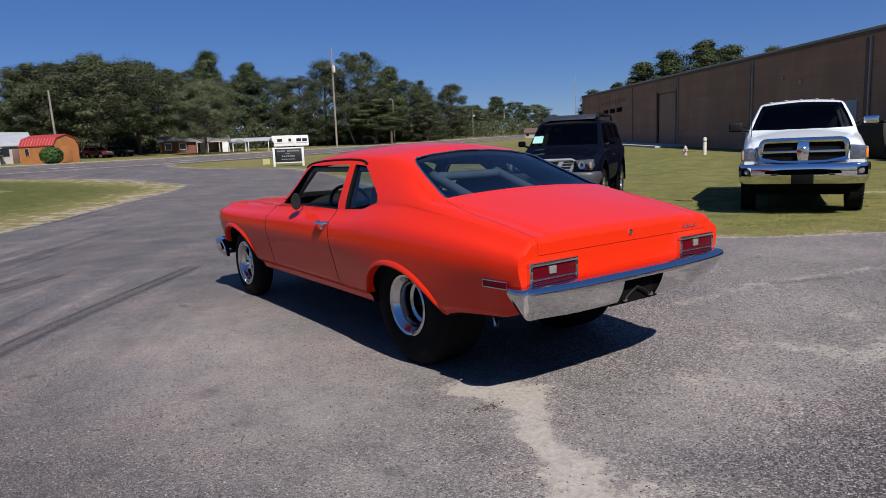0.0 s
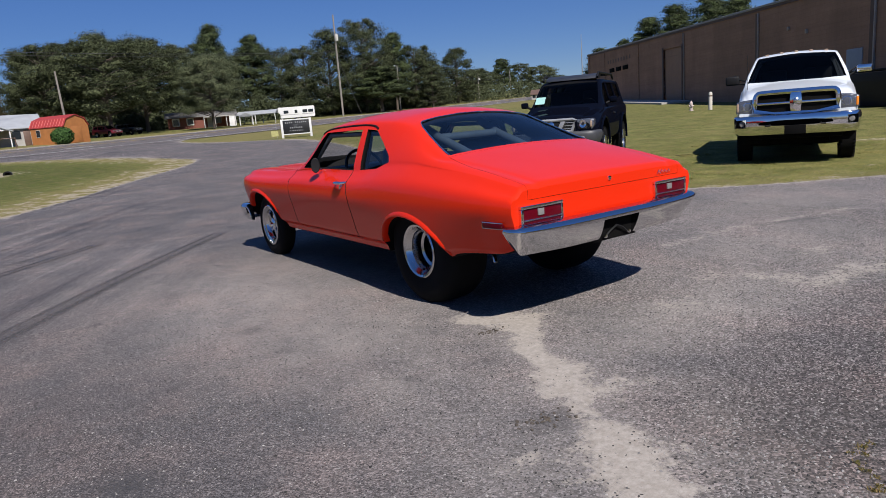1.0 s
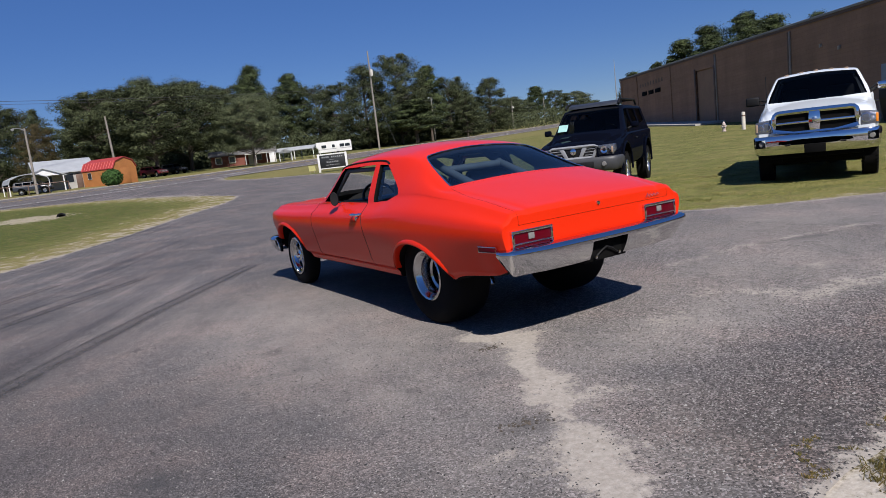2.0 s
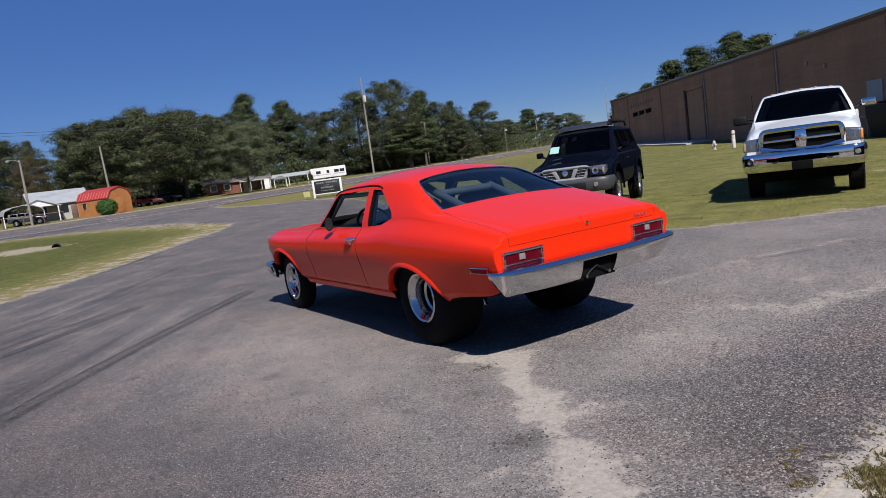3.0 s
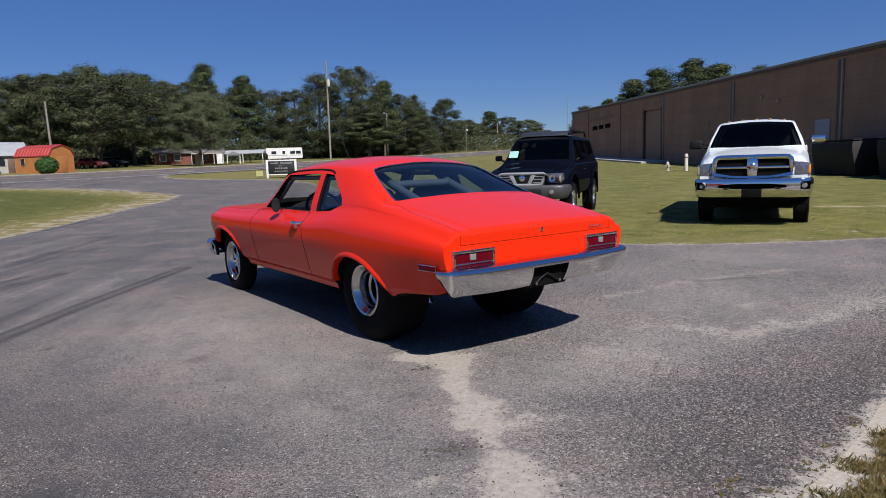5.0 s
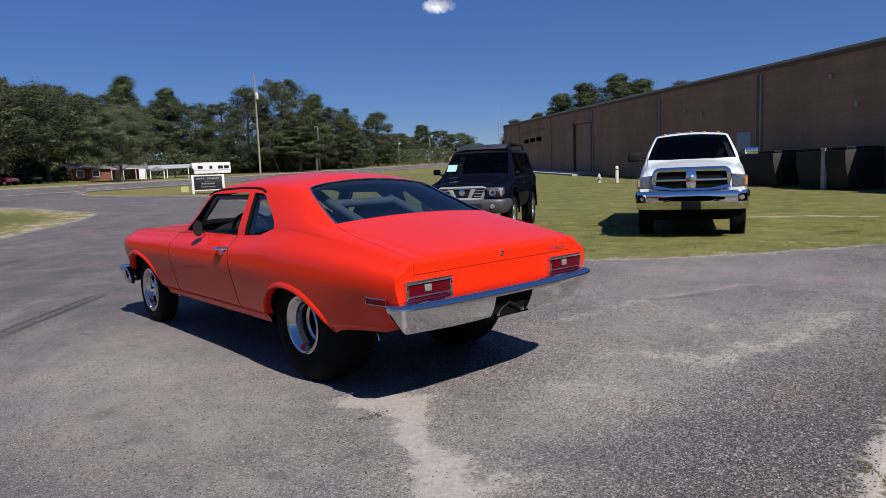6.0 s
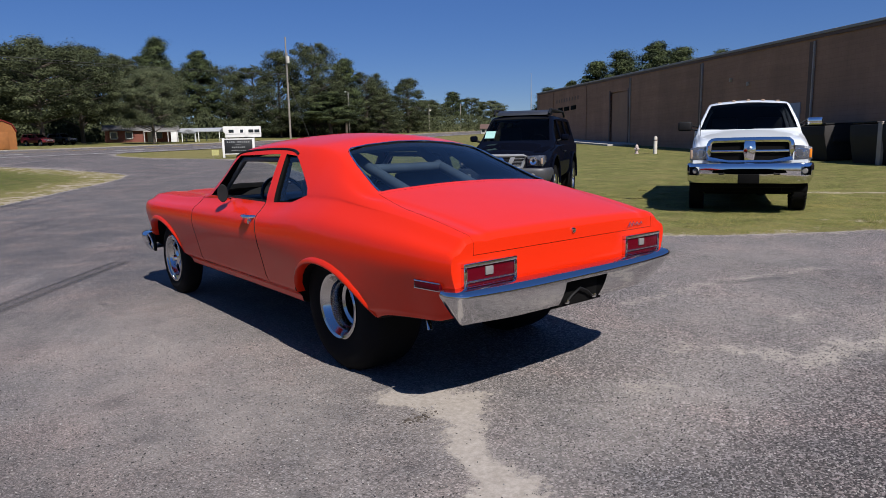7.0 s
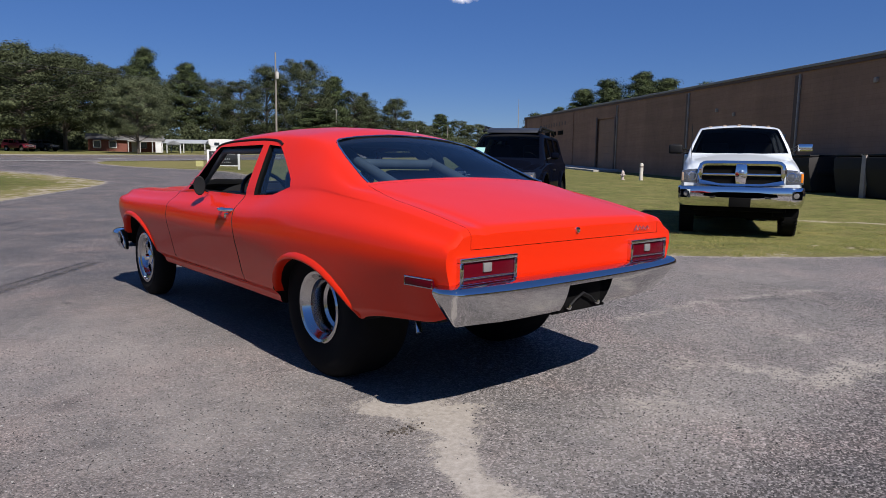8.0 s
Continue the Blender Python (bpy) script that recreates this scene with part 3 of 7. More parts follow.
    faces = [(j * k + i, j * k + i + 1, (j + 1) * k + i + 1, (j + 1) * k + i) for j in range(len(ns) - 1) for i in range(k - 1)]
    zero = np.zeros_like(X)
    road = sheet("road", X, Y, faces, 0.03, asphalt_material(), {"sand": zero, "streak": zero, "coarse": zero + 0.2, "dust": zero, "old": zero, "lane": zero})
    tagged(road, "grey two-lane asphalt road with painted lines", "road", kind="structure")
    paint = worn("road_paint", (0.55, 0.55, 0.52), 0.8, 0, 0.2, 2, 30)
    verge = worn("sandy_shoulder", (0.40, 0.345, 0.26), 0.95, 0, 0.3, 0.6, 8)
    yellow = worn("yellow_road_paint", (0.50, 0.34, 0.04), 0.8, 0, 0.2, 2, 30)
    for name, n0, w, mt in (("road_edge_line", 44.0, 0.3, paint), ("road_edge_line", 57.4, 0.3, paint), ("road_centre_line", 52.0, 0.15, yellow), ("road_centre_line", 52.45, 0.15, yellow), ("road_shoulder", 58.5, 1.6, verge)):
        U, N = np.meshgrid(us, np.array([n0, n0 + w]))
        X, Y = along(U.ravel(), N.ravel())
        ob = sheet(name, X, Y, [(i, i + 1, k + i + 1, k + i) for i in range(k - 1)], 0.036, mt, {})
        tagged(ob, "faded painted line along the road" if name != "road_shoulder" else "pale sandy shoulder beside the road", "road marking" if name != "road_shoulder" else "shoulder", kind="structure")
    for k in range(14):
        U, N = np.meshgrid(np.array([-30.0, -27.0]) + 11.0 * k, np.array([48.1, 48.5]))
        X, Y = along(U.ravel(), N.ravel())
        tagged(sheet("lane_dash", X, Y, [(0, 1, 3, 2)], 0.036, paint, {}), "worn white lane dash on the road", "road marking", kind="structure")


build_ground()


# ---- the orange drag coupe ----
# rear axle at y = 0, nose towards +y
N_W = curve((-1.09, 0.838), (-1.05, 0.848), (-0.9, 0.875), (-0.5, 0.905), (0, 0.912), (0.6, 0.902), (1.4, 0.895), (2.2, 0.895), (2.9, 0.898), (3.10, 0.882), (3.25, 0.848), (3.31, 0.82), (3.345, 0.775))
N_ZS = curve((-1.09, 0.842), (-1.065, 0.864), (-1.0, 0.876), (-0.7, 0.925), (-0.3, 0.965), (0, 0.985), (0.3, 0.975), (0.6, 0.935), (1.0, 0.918), (1.8, 0.905), (2.5, 0.882), (3.10, 0.876), (3.22, 0.868), (3.30, 0.835), (3.345, 0.765))
N_XS = curve((-1.09, 0.755), (-0.8, 0.775), (-0.3, 0.785), (0.3, 0.785), (0.8, 0.80), (1.6, 0.80), (2.0, 0.795), (3.0, 0.78), (3.25, 0.745), (3.345, 0.66))
N_XR = curve((-1.09, 0.60), (-0.5, 0.655), (-0.28, 0.69), (0, 0.645), (0.28, 0.585), (0.6, 0.60), (0.9, 0.625), (1.25, 0.65), (1.46, 0.67), (1.84, 0.745), (1.98, 0.70), (2.25, 0.58), (3.0, 0.5), (3.345, 0.43))
N_ZR = curve((-1.09, 0.852), (-1.07, 0.879), (-1.01, 0.896), (-0.8, 0.94), (-0.45, 1.0), (-0.28, 1.03), (0, 1.135), (0.27, 1.245), (0.5, 1.28), (0.9, 1.29), (1.25, 1.275), (1.45, 1.245), (1.65, 1.09), (1.88, 0.938), (1.98, 0.916), (2.2, 0.908), (2.6, 0.90), (3.15, 0.890), (3.24, 0.878), (3.30, 0.848), (3.345, 0.785))
N_ZC = curve((-1.09, 0.860), (-1.07, 0.890), (-1.01, 0.908), (-0.8, 0.958), (-0.45, 1.03), (-0.3, 1.06), (0, 1.195), (0.27, 1.302), (0.5, 1.348), (0.9, 1.368), (1.25, 1.355), (1.48, 1.322), (1.80, 1.15), (2.12, 0.95), (2.19, 0.926), (2.6, 0.918), (3.15, 0.905), (3.24, 0.893), (3.30, 0.862), (3.345, 0.80))
N_ZB = curve((-1.09, 0.53), (-1.02, 0.50), (-0.93, 0.472), (-0.6, 0.44), (-0.3, 0.36), (0.2, 0.335), (2.2, 0.335), (3.0, 0.36), (3.345, 0.42))


def nova_section(y, rounds=2):
    w, zs, xs, xr, zr, zc, zb = N_W(y), N_ZS(y), N_XS(y), N_XR(y), N_ZR(y), N_ZC(y), N_ZB(y)
    k = min(1.0, max(0.0, (0.475 - zb) / 0.14))     # the rocker tucks in under a crease between the wheels
    q = min(1.0, max(0.0, (-0.35 - y) / 0.45))      # the quarters tuck under towards the tail
    w0, w = w, w - 0.045 * q
    pts = [(0, zb), (w - 0.075 - 0.095 * k, zb), (w - 0.047 - 0.083 * k, zb + 0.010), (w - 0.042 - 0.078 * k, zb + 0.02 + 0.035 * k), (w - 0.040 - 0.034 * k, zb + 0.03 + 0.06 * k), (w - 0.039 - 0.026 * k, zb + 0.04 + 0.062 * k), (w - 0.034 + 0.022 * q + 0.012 * min(1.0, max(0.0, (0.7 - y) / 0.5)) * (1 - q), 0.58), (w0 - 0.004 - 0.006 * q, 0.70), (w0 - 0.002, 0.765), (w0 - 0.018, 0.5 * (0.765 + zs)), (xs + 0.028, zs - 0.035), (xs - 0.012, zs + 0.004)]
    pts += [(xs + (xr - xs) * f, zs + (zr - zs) * f + 0.012 * math.sin(math.pi * f)) for f in (0.12, 0.5)]
    r = min(1.0, max(0.0, (y + 0.42) / 0.18)) * min(1.0, max(0.0, (2.15 - y) / 0.25))     # the roof's rail fades out on the decks
    rise = 0.028 * (zc - zr) / max(0.02, 0.4 * xr)
    pts += [(xr + 0.012, zr - 0.022 * r - 0.004 * (1 - r)), (xr - 0.03, zr + 0.010 * r + (0.004 + rise) * (1 - r)), (xr * 0.6, zr + (zc - zr) * 0.70), (xr * 0.25, zr + (zc - zr) * 0.97), (0, zc)]
    return smooth_line(pts, rounds)


def nova_cabin(y):
    zs, xs, xr, zr, zc = N_ZS(y), N_XS(y), N_XR(y), N_ZR(y), N_ZC(y)
    low = 0.36 if y > 0.22 else 0.93
    side = xs - 0.075
    pts = [(0, low), (side - 0.02, low), (side, low + 0.02), (side, min(zs - 0.02, zr - 0.03)), (side - 0.004, min(zs, zr - 0.025)), (xr - 0.035, zr - 0.03), (xr * 0.6, zr + (zc - zr) * 0.7 - 0.035), (0, zc - 0.035)]
    return smooth_line(pts, 1)


def skin_x(y, z):
    """Half width of the skin at a height on the side."""
    pts = [p for p in nova_section(y)]
    side = [(a, b) for a, b in zip(pts, pts[1:]) if min(a[1], b[1]) <= z <= max(a[1], b[1]) and a[0] > 0.35]
    if not side:
        return N_XR(y)
    a, b = side[-1] if z > 0.9 else side[0]
    t = (z - a[1]) / (b[1] - a[1]) if b[1] != a[1] else 0
    return a[0] + (b[0] - a[0]) * t


def skin_z(x, y):
    """Height of the upper skin over a plan place."""
    pts = nova_section(y)
    top = [(a, b) for a, b in zip(pts, pts[1:]) if min(a[0], b[0]) <= abs(x) <= max(a[0], b[0]) and a[1] > 0.6]
    a, b = top[-1]
    t = (abs(x) - a[0]) / (b[0] - a[0]) if b[0] != a[0] else 0
    return a[1] + (b[1] - a[1]) * t


def arch(cy, rad, top, low, back=1.0):
    """A wheel opening's outline in (y, z), open at the bottom."""
    out = [(cy + rad * 1.02, low)]
    for k in range(0, 19):
        a = math.pi * k / 18
        c = math.cos(a)
        out.append((cy + rad * (c if c > 0 else c * back), low + 0.14 + (top - low - 0.14) * math.sin(a) ** 0.8))
    out.append((cy - rad * back * 1.02, low))
    return out


def inset(poly, d):
    """A convex-ish outline drawn in by d."""
    cx, cy = sum(p[0] for p in poly) / len(poly), sum(p[1] for p in poly) / len(poly)
    out = []
    for x, y in poly:
        l = math.hypot(x - cx, y - cy)
        out.append((x + (cx - x) * d / l, y + (cy - y) * d / l))
    return out


def lathe_wheel(parent, at, tyre_r, tyre_w, rim_r, dish, spokes, label_t, label_r, out=-1):
    """Tyre with rounded shoulders, polished rim with a deep lip, star centre. at: centre; the face looks along out * x."""
    h = tyre_w / 2
    wheel = new("wheel")
    wheel.parent = parent
    wheel.matrix_local = Matrix.Translation(at) @ (Matrix.Identity(4) if out < 0 else Matrix.Rotation(math.pi, 4, "Z"))
    tyre = lathe([(rim_r - 0.005, -h * 0.86), (rim_r + 0.012, -h * 0.93), (rim_r + (tyre_r - rim_r) * 0.45, -h), (tyre_r - 0.075, -h * 0.985), (tyre_r - 0.045, -h * 0.93), (tyre_r - 0.020, -h * 0.81), (tyre_r - 0.006, -h * 0.66), (tyre_r, -h * 0.48), (tyre_r + 0.001, 0),
                  (tyre_r, h * 0.48), (tyre_r - 0.006, h * 0.66), (tyre_r - 0.020, h * 0.81), (tyre_r - 0.045, h * 0.93), (tyre_r - 0.075, h * 0.985), (rim_r + (tyre_r - rim_r) * 0.45, h), (rim_r + 0.012, h * 0.93), (rim_r - 0.005, h * 0.86), (rim_r - 0.005, -h * 0.86)], "x", 56, caps=False)
    part("tyre", tyre, RUBBER, wheel, label_t, 30)
    lip = [(rim_r + 0.012, -h * 0.90), (rim_r + 0.014, -h * 0.96), (rim_r + 0.006, -h * 1.0), (rim_r - 0.008, -h * 0.97)]
    if dish > 0.1:      # flared and stepped barrel
        rings = [(rim_r - 0.012, -h + 0.010), (rim_r - 0.030, -h + 0.042), (rim_r - 0.034, -h + 0.046), (rim_r - 0.037, -h + 0.060), (rim_r - 0.046, -h + 0.118), (rim_r - 0.066, -h + 0.128), (rim_r - 0.072, -h + dish), (rim_r - 0.072, h * 0.8)]
    else:
        rings = [(rim_r - 0.014, -h * 0.85), (rim_r - 0.022, -h * 0.82), (rim_r - 0.026, -h + dish * 0.3), (rim_r - 0.036, -h + dish * 0.36), (rim_r - 0.042, -h + dish * 0.7), (rim_r - 0.05, -h + dish), (rim_r - 0.05, h * 0.8)]
    core = rim_r - (0.070 if dish > 0.1 else 0.047)
    rim = lathe(lip + rings + [(rim_r - 0.01, h * 0.86)], "x", 56, caps=False)
    part("rim", rim, POLISHED, wheel, label_r, 25)
    back = lathe([(0.0, -h + dish + 0.05), (core, -h + dish + 0.05), (core, -h + dish + 0.06), (0.0, -h + dish + 0.06)], "x", 32)
    part("brake_backing", back, WELL, wheel)
    for k in range(spokes):
        s = prism([(-0.030, 0.04), (-0.017, core), (0.017, core), (0.030, 0.04)], -h + dish - 0.012, -h + dish + 0.02, "x", 0.004)
        s.transform(Matrix.Rotation(2 * math.pi * k / spokes + 0.3, 4, "X"))
        part("spoke", s, ALLOY if dish < 0.1 else BLACK, wheel)
    hub = lathe([(0.0, -h + dish - 0.055), (0.028, -h + dish - 0.052), (0.034, -h + dish - 0.03), (0.062, -h + dish - 0.018), (0.068, -h + dish + 0.02), (0.0, -h + dish + 0.02)], "x", 24)
    part("hub_cap", hub, CHROME if dish < 0.1 else BLACK, wheel)
    return wheel


def build_nova():
    car = thing("coupe", "bright orange-red classic two-door drag coupe with chrome bumpers", "car")
    stations = sorted(set([round(-1.09 + 0.035 * i, 4) for i in range(134)] + [-1.085, -1.075, -1.065, -1.045, -1.03, 3.25, 3.28, 3.30, 3.315, 3.33, 3.345]))
    stations = [y for y in stations if y <= 3.345]
    body = loft(stations, nova_section, ORANGE)
    body = boolean(body, loft([round(-0.24 + 0.05 * i, 3) for i in range(46)], nova_cabin, VINYL))
    rear_arch, front_arch = arch(-0.03, 0.42, 0.655, 0.10, 1.08), arch(2.77, 0.47, 0.69, 0.10)
    for s in (-1, 1):
        for poly, deep in ((rear_arch, 0.36), (front_arch, 0.50)):
            body = boolean(body, mesh_of(prism(poly, s * deep, s * 1.2, "x"), WELL))
    # window openings
    door_glass = [(1.74, 0.935), (0.80, 0.933), (0.835, 1.236), (1.415, 1.226)]
    quarter_glass = [(0.69, 0.937), (0.285, 1.0), (0.63, 1.224), (0.765, 1.235)]
    dg, qg = smooth_line(door_glass, 0, True), smooth_line([quarter_glass[0], (0.45, 0.95), quarter_glass[1], (0.32, 1.04)] + quarter_glass[2:], 0, True)
    for s in (-1, 1):
        for poly in (dg, qg):
            body = boolean(body, mesh_of(prism(poly, s * 0.42, s * 1.1, "x"), WELL))
    back_glass = [(-0.64, -0.285), (0.64, -0.285), (0.515, 0.25), (-0.515, 0.25)]
    screen = [(-0.69, 1.84), (-0.35, 2.0), (0, 2.07), (0.35, 2.0), (0.69, 1.84), (0.60, 1.53), (0, 1.57), (-0.60, 1.53)]
    bl = smooth_line([(-0.64, -0.285), (0, -0.287), (0.64, -0.285), (0.575, 0.0), (0.515, 0.22), (0.46, 0.265), (0, 0.275), (-0.46, 0.265), (-0.515, 0.22), (-0.575, 0.0)], 0, True)
    body = boolean(body, mesh_of(prism(bl, 0.955, 1.6, "z"), BLACK))
    body = boolean(body, mesh_of(prism(screen, 0.96, 1.6, "z"), BLACK))
    # doors, boot lid and bonnet cut out of the same skin
    door = [(1.921, 0.452), (1.917, 0.958), (1.871, 0.967), (0.803, 0.967), (0.741, 0.713), (0.743, 0.473), (0.722, 0.412), (1.873, 0.412)]
    lid = [(-0.70, -1.2), (0.70, -1.2), (0.70, -0.6), (0.665, -0.315), (-0.665, -0.315), (-0.70, -0.6)]
    hood = [(-0.70, 3.28), (0.70, 3.28), (0.74, 2.4), (0.735, 2.16), (-0.735, 2.16), (-0.74, 2.4)]
    # both doors at one cut, then parted
    pair = boolean(body.copy(), mesh_of(prism(inset(door, 0.011), 0.70, 1.2, "x", bm=prism(inset(door, 0.011), -1.2, -0.70, "x")), BLACK), "INTERSECT")
    body = boolean(body, mesh_of(prism(door, 0.70, 1.2, "x", bm=prism(door, -1.2, -0.70, "x")), BLACK))
    for s in (-1, 1):
        bm = bmesh.new()
        bm.from_mesh(pair)
        bmesh.ops.delete(bm, geom=[v for v in bm.verts if v.co.x * s < 0], context="VERTS")
        piece = pair.copy()
        bm.to_mesh(piece)
        bm.free()
        finish("door", piece, None, car, smooth=32)
    cuts = [
            ("boot_lid", lambda d: prism(inset(lid, d), 0.795 + d, 1.3, "z")), ("bonnet", lambda d: prism(inset(hood, d), 0.83 + d, 1.3, "z"))]
    for name, cut in cuts:
        piece = boolean(body.copy(), mesh_of(cut(0.0025), BLACK), "INTERSECT")
        body = boolean(body, mesh_of(cut(0.0), BLACK))
        finish(name, piece, None, car, smooth=32)
    body.materials.append(WELL)
    for f in body.polygons:     # unpainted underside
        if f.normal.z < -0.7 and f.center.z < N_ZB(f.center.y) + 0.012:
            f.material_index = len(body.materials) - 1
    finish("body", body, None, car, smooth=32)

    # glass follows the skin
    for s in (-1, 1):
        part("quarter_window", quad_patch(quarter_glass, lambda y, z: (s * (skin_x(y, z) - 0.022), y, z)), GLASS, car, "tinted quarter glass")
        tr = [(s * (skin_x(y, z) + 0.001), y, z) for y, z in smooth_line([(1.49, 1.215), (1.40, 1.255), (0.95, 1.272), (0.70, 1.264), (0.62, 1.235)], 2)]
        part("drip_rail", tube(tr, 0.008, 6), BLACK, car, "black drip rail over the side windows")
    part("rear_window", quad_patch(back_glass, lambda x, y: (x, y, skin_z(x, y) - 0.006), 16, 12), GLASS, car, "blue-tinted sloping rear window")
    part("windscreen", quad_patch([(-0.70, 1.86), (0.70, 1.86), (0.59, 1.50), (-0.59, 1.50)], lambda x, y: (x, y + 0.22 * (1 - (x / 0.71) ** 2) * (y - 1.50) / 0.36, skin_z(x, y + 0.22 * (1 - (x / 0.71) ** 2) * (y - 1.50) / 0.36) - 0.014), 16, 8), CLEAR_GLASS, car)
    edge = [(x, y, skin_z(x, y) + 0.002) for x, y in smooth_line(bl[2:] + bl[:1], 1)]
    part("rear_window_trim", tube(edge, 0.0048, 6), CHROME, car, "bright rear window moulding")

    # rear bumper, thick at the corners, with a gap for the number plate
    path = smooth_line([(-0.872, -1.035), (-0.880, -1.085), (-0.868, -1.13), (-0.80, -1.152), (-0.4, -1.165), (0, -1.17), (0.4, -1.165), (0.80, -1.152), (0.868, -1.13), (0.880, -1.085), (0.872, -1.035)], 2)
    prof = smooth_line([(-0.06, 0.664), (-0.022, 0.662), (0.006, 0.650), (0.020, 0.632), (0.021, 0.622), (0.004, 0.56), (-0.030, 0.495), (-0.045, 0.482), (-0.075, 0.485)], 1, True)
    bumper = sweep(path, prof)
    for v in bumper.verts:      # the ends are cut back towards the bottom
        k, t = max(0.0, (abs(v.co.x) - 0.50) / 0.36), max(0.0, (0.65 - v.co.z) / 0.17)
        wrap = min(1.0, max(0.0, (v.co.y + 1.12) / 0.07))
        v.co.x *= 0.968 * (1 - 0.075 * k * t)
        v.co.y += 0.055 * k * t * (1 - wrap) - 0.005 * t * wrap
    bumper = mesh_of(bumper, OLD_CHROME)
    bumper = boolean(bumper, mesh_of(prism([(-0.155, 0.40), (-0.165, 0.612), (0.165, 0.612), (0.155, 0.40)], -1.4, -1.0, "y"), OLD_CHROME))
    finish("rear_bumper", bumper, None, car, "chrome rear bumper with soft dents and dull reflections", 35)
    part("plate_recess", box(-0.20, 0.20, -1.12, -1.085, 0.47, 0.64, 0.004), WELL, car, "empty black number plate recess")
    part("plate_bracket", tube([(-0.10, -1.135, 0.50), (-0.06, -1.14, 0.53), (0, -1.14, 0.555), (0.06, -1.14, 0.53), (0.10, -1.135, 0.50)], 0.006, 6), BLACK, car)
    for x in (-0.11, 0.11):
        part("plate_bolt", lathe([(0.0, -0.012), (0.011, -0.01), (0.011, 0.012), (0.0, 0.012)], "y", 10), CHROME, car, m=Matrix.Translation((x, -1.14, 0.50)))
    fpath = smooth_line([(-0.872, 3.16), (-0.880, 3.28), (-0.85, 3.39), (-0.7, 3.44), (0, 3.47), (0.7, 3.44), (0.85, 3.39), (0.880, 3.28), (0.872, 3.16)][::-1], 2)
    part("front_bumper", sweep(fpath, [(o, z - 0.13) for o, z in prof]), CHROME, car, "chrome front bumper", 35)
    part("grille", box(-0.6, 0.6, 3.33, 3.365, 0.56, 0.70, 0.008), BLACK, car)
    for s in (-1, 1):
        lamp = part("headlight", lathe([(0, 0.03), (0.05, 0.026), (0.085, 0.01), (0.095, -0.01), (0, -0.01)], "y", 28), WHITE_LENS, car, m=Matrix.Translation((s * 0.63, 3.35, 0.65)))
        part("headlight_ring", lathe([(0.090, -0.01), (0.094, 0.02), (0.106, 0.022), (0.112, -0.01), (0.090, -0.01)], "y", 28, caps=False), CHROME, lamp)
        # tail lamps
        x0, x1, z0, z1, yb = 0.437, 0.752, 0.656, 0.760, -1.093
        if s < 0:
            x0, x1 = -x1 - 0.016, -x0 - 0.012
        tail = part("tail_light", box(x0 + 0.008, x1 - 0.008, yb - 0.012, yb + 0.02, z0 + 0.008, z1 - 0.008, 0.006), RED_LENS, car, "red tail light lens with bright frame")
        ring = None
        for a, b, c, d in ((x0 - 0.009, x1 + 0.009, z0 - 0.008, z0 + 0.009), (x0 - 0.009, x1 + 0.009, z1 - 0.010, z1 + 0.009), (x0 - 0.009, x0 + 0.010, z0 + 0.009, z1 - 0.010), (x1 - 0.010, x1 + 0.009, z0 + 0.009, z1 - 0.010)):
            ring = box(a, b, yb - 0.022, yb + 0.012, c, d, 0.004, bm=ring)
        part("tail_light_frame", ring, CHROME, tail)
        part("tail_light_bar", box(x0 + 0.005, x1 - 0.005, yb - 0.020, yb - 0.008, z0 + 0.024, z0 + 0.034, 0.003), CHROME, tail)
        cx = (x0 + x1) / 2 - 0.01
        part("reverse_lens", box(cx - 0.024, cx + 0.024, yb - 0.020, yb - 0.008, z0 + 0.048, z1 - 0.018, 0.003), WHITE_LENS, tail, "clear ribbed reversing lens")
        # side marker
        mk = part("side_marker", box(-0.020, 0.012, -0.075, 0.075, -0.015, 0.015, 0.003) if s > 0 else box(-0.012, 0.020, -0.075, 0.075, -0.015, 0.015, 0.003), RED_LENS, car, "dark red side marker lamp", m=Matrix.Translation((s * (skin_x(-0.94, 0.665) + 0.002), -0.945, 0.662)) @ Matrix.Rotation(-s * radians(8), 4, "Z"))
        rim = [(s * 0.010, a, b) for a, b in ((-0.077, -0.017), (0, -0.017), (0.077, -0.017), (0.077, 0.017), (0, 0.017), (-0.077, 0.017))]
        part("marker_frame", tube(rim, 0.0035, 5, True), CHROME, mk)
        # door handle with push button, door mirror
        hx = skin_x(0.80, 0.838)
        hd = part("door_handle", tube([(s * (hx - 0.01), 0.93, 0.846), (s * (hx + 0.028), 0.915, 0.846), (s * (hx + 0.036), 0.86, 0.846), (s * (hx + 0.030), 0.81, 0.846), (s * (hx - 0.01), 0.795, 0.846)], [0.010, 0.012, 0.013, 0.012, 0.010], 8), CHROME, car, "chrome pull door handle")
        part("push_button", lathe([(0.0, -0.012), (0.015, -0.010), (0.017, 0.03), (0.0, 0.03)], "x", 16), CHROME, hd, m=Matrix.Translation((s * (hx + 0.012), 0.845, 0.812)) @ (Matrix.Identity(4) if s < 0 else Matrix.Rotation(math.pi, 4, "Z")))
    part("door_mirror", lathe([(0.0, 0.028), (0.025, 0.024), (0.042, 0.010), (0.046, -0.010), (0.042, -0.015), (0.0, -0.012)], "y", 28), BLACK, car, "round black door mirror on a chrome arm", m=Matrix.Translation((-0.865, 1.32, 0.972)) @ Matrix.Rotation(radians(-30), 4, "Z") @ Matrix.Diagonal((0.82, 0.9, 1.35, 1)))
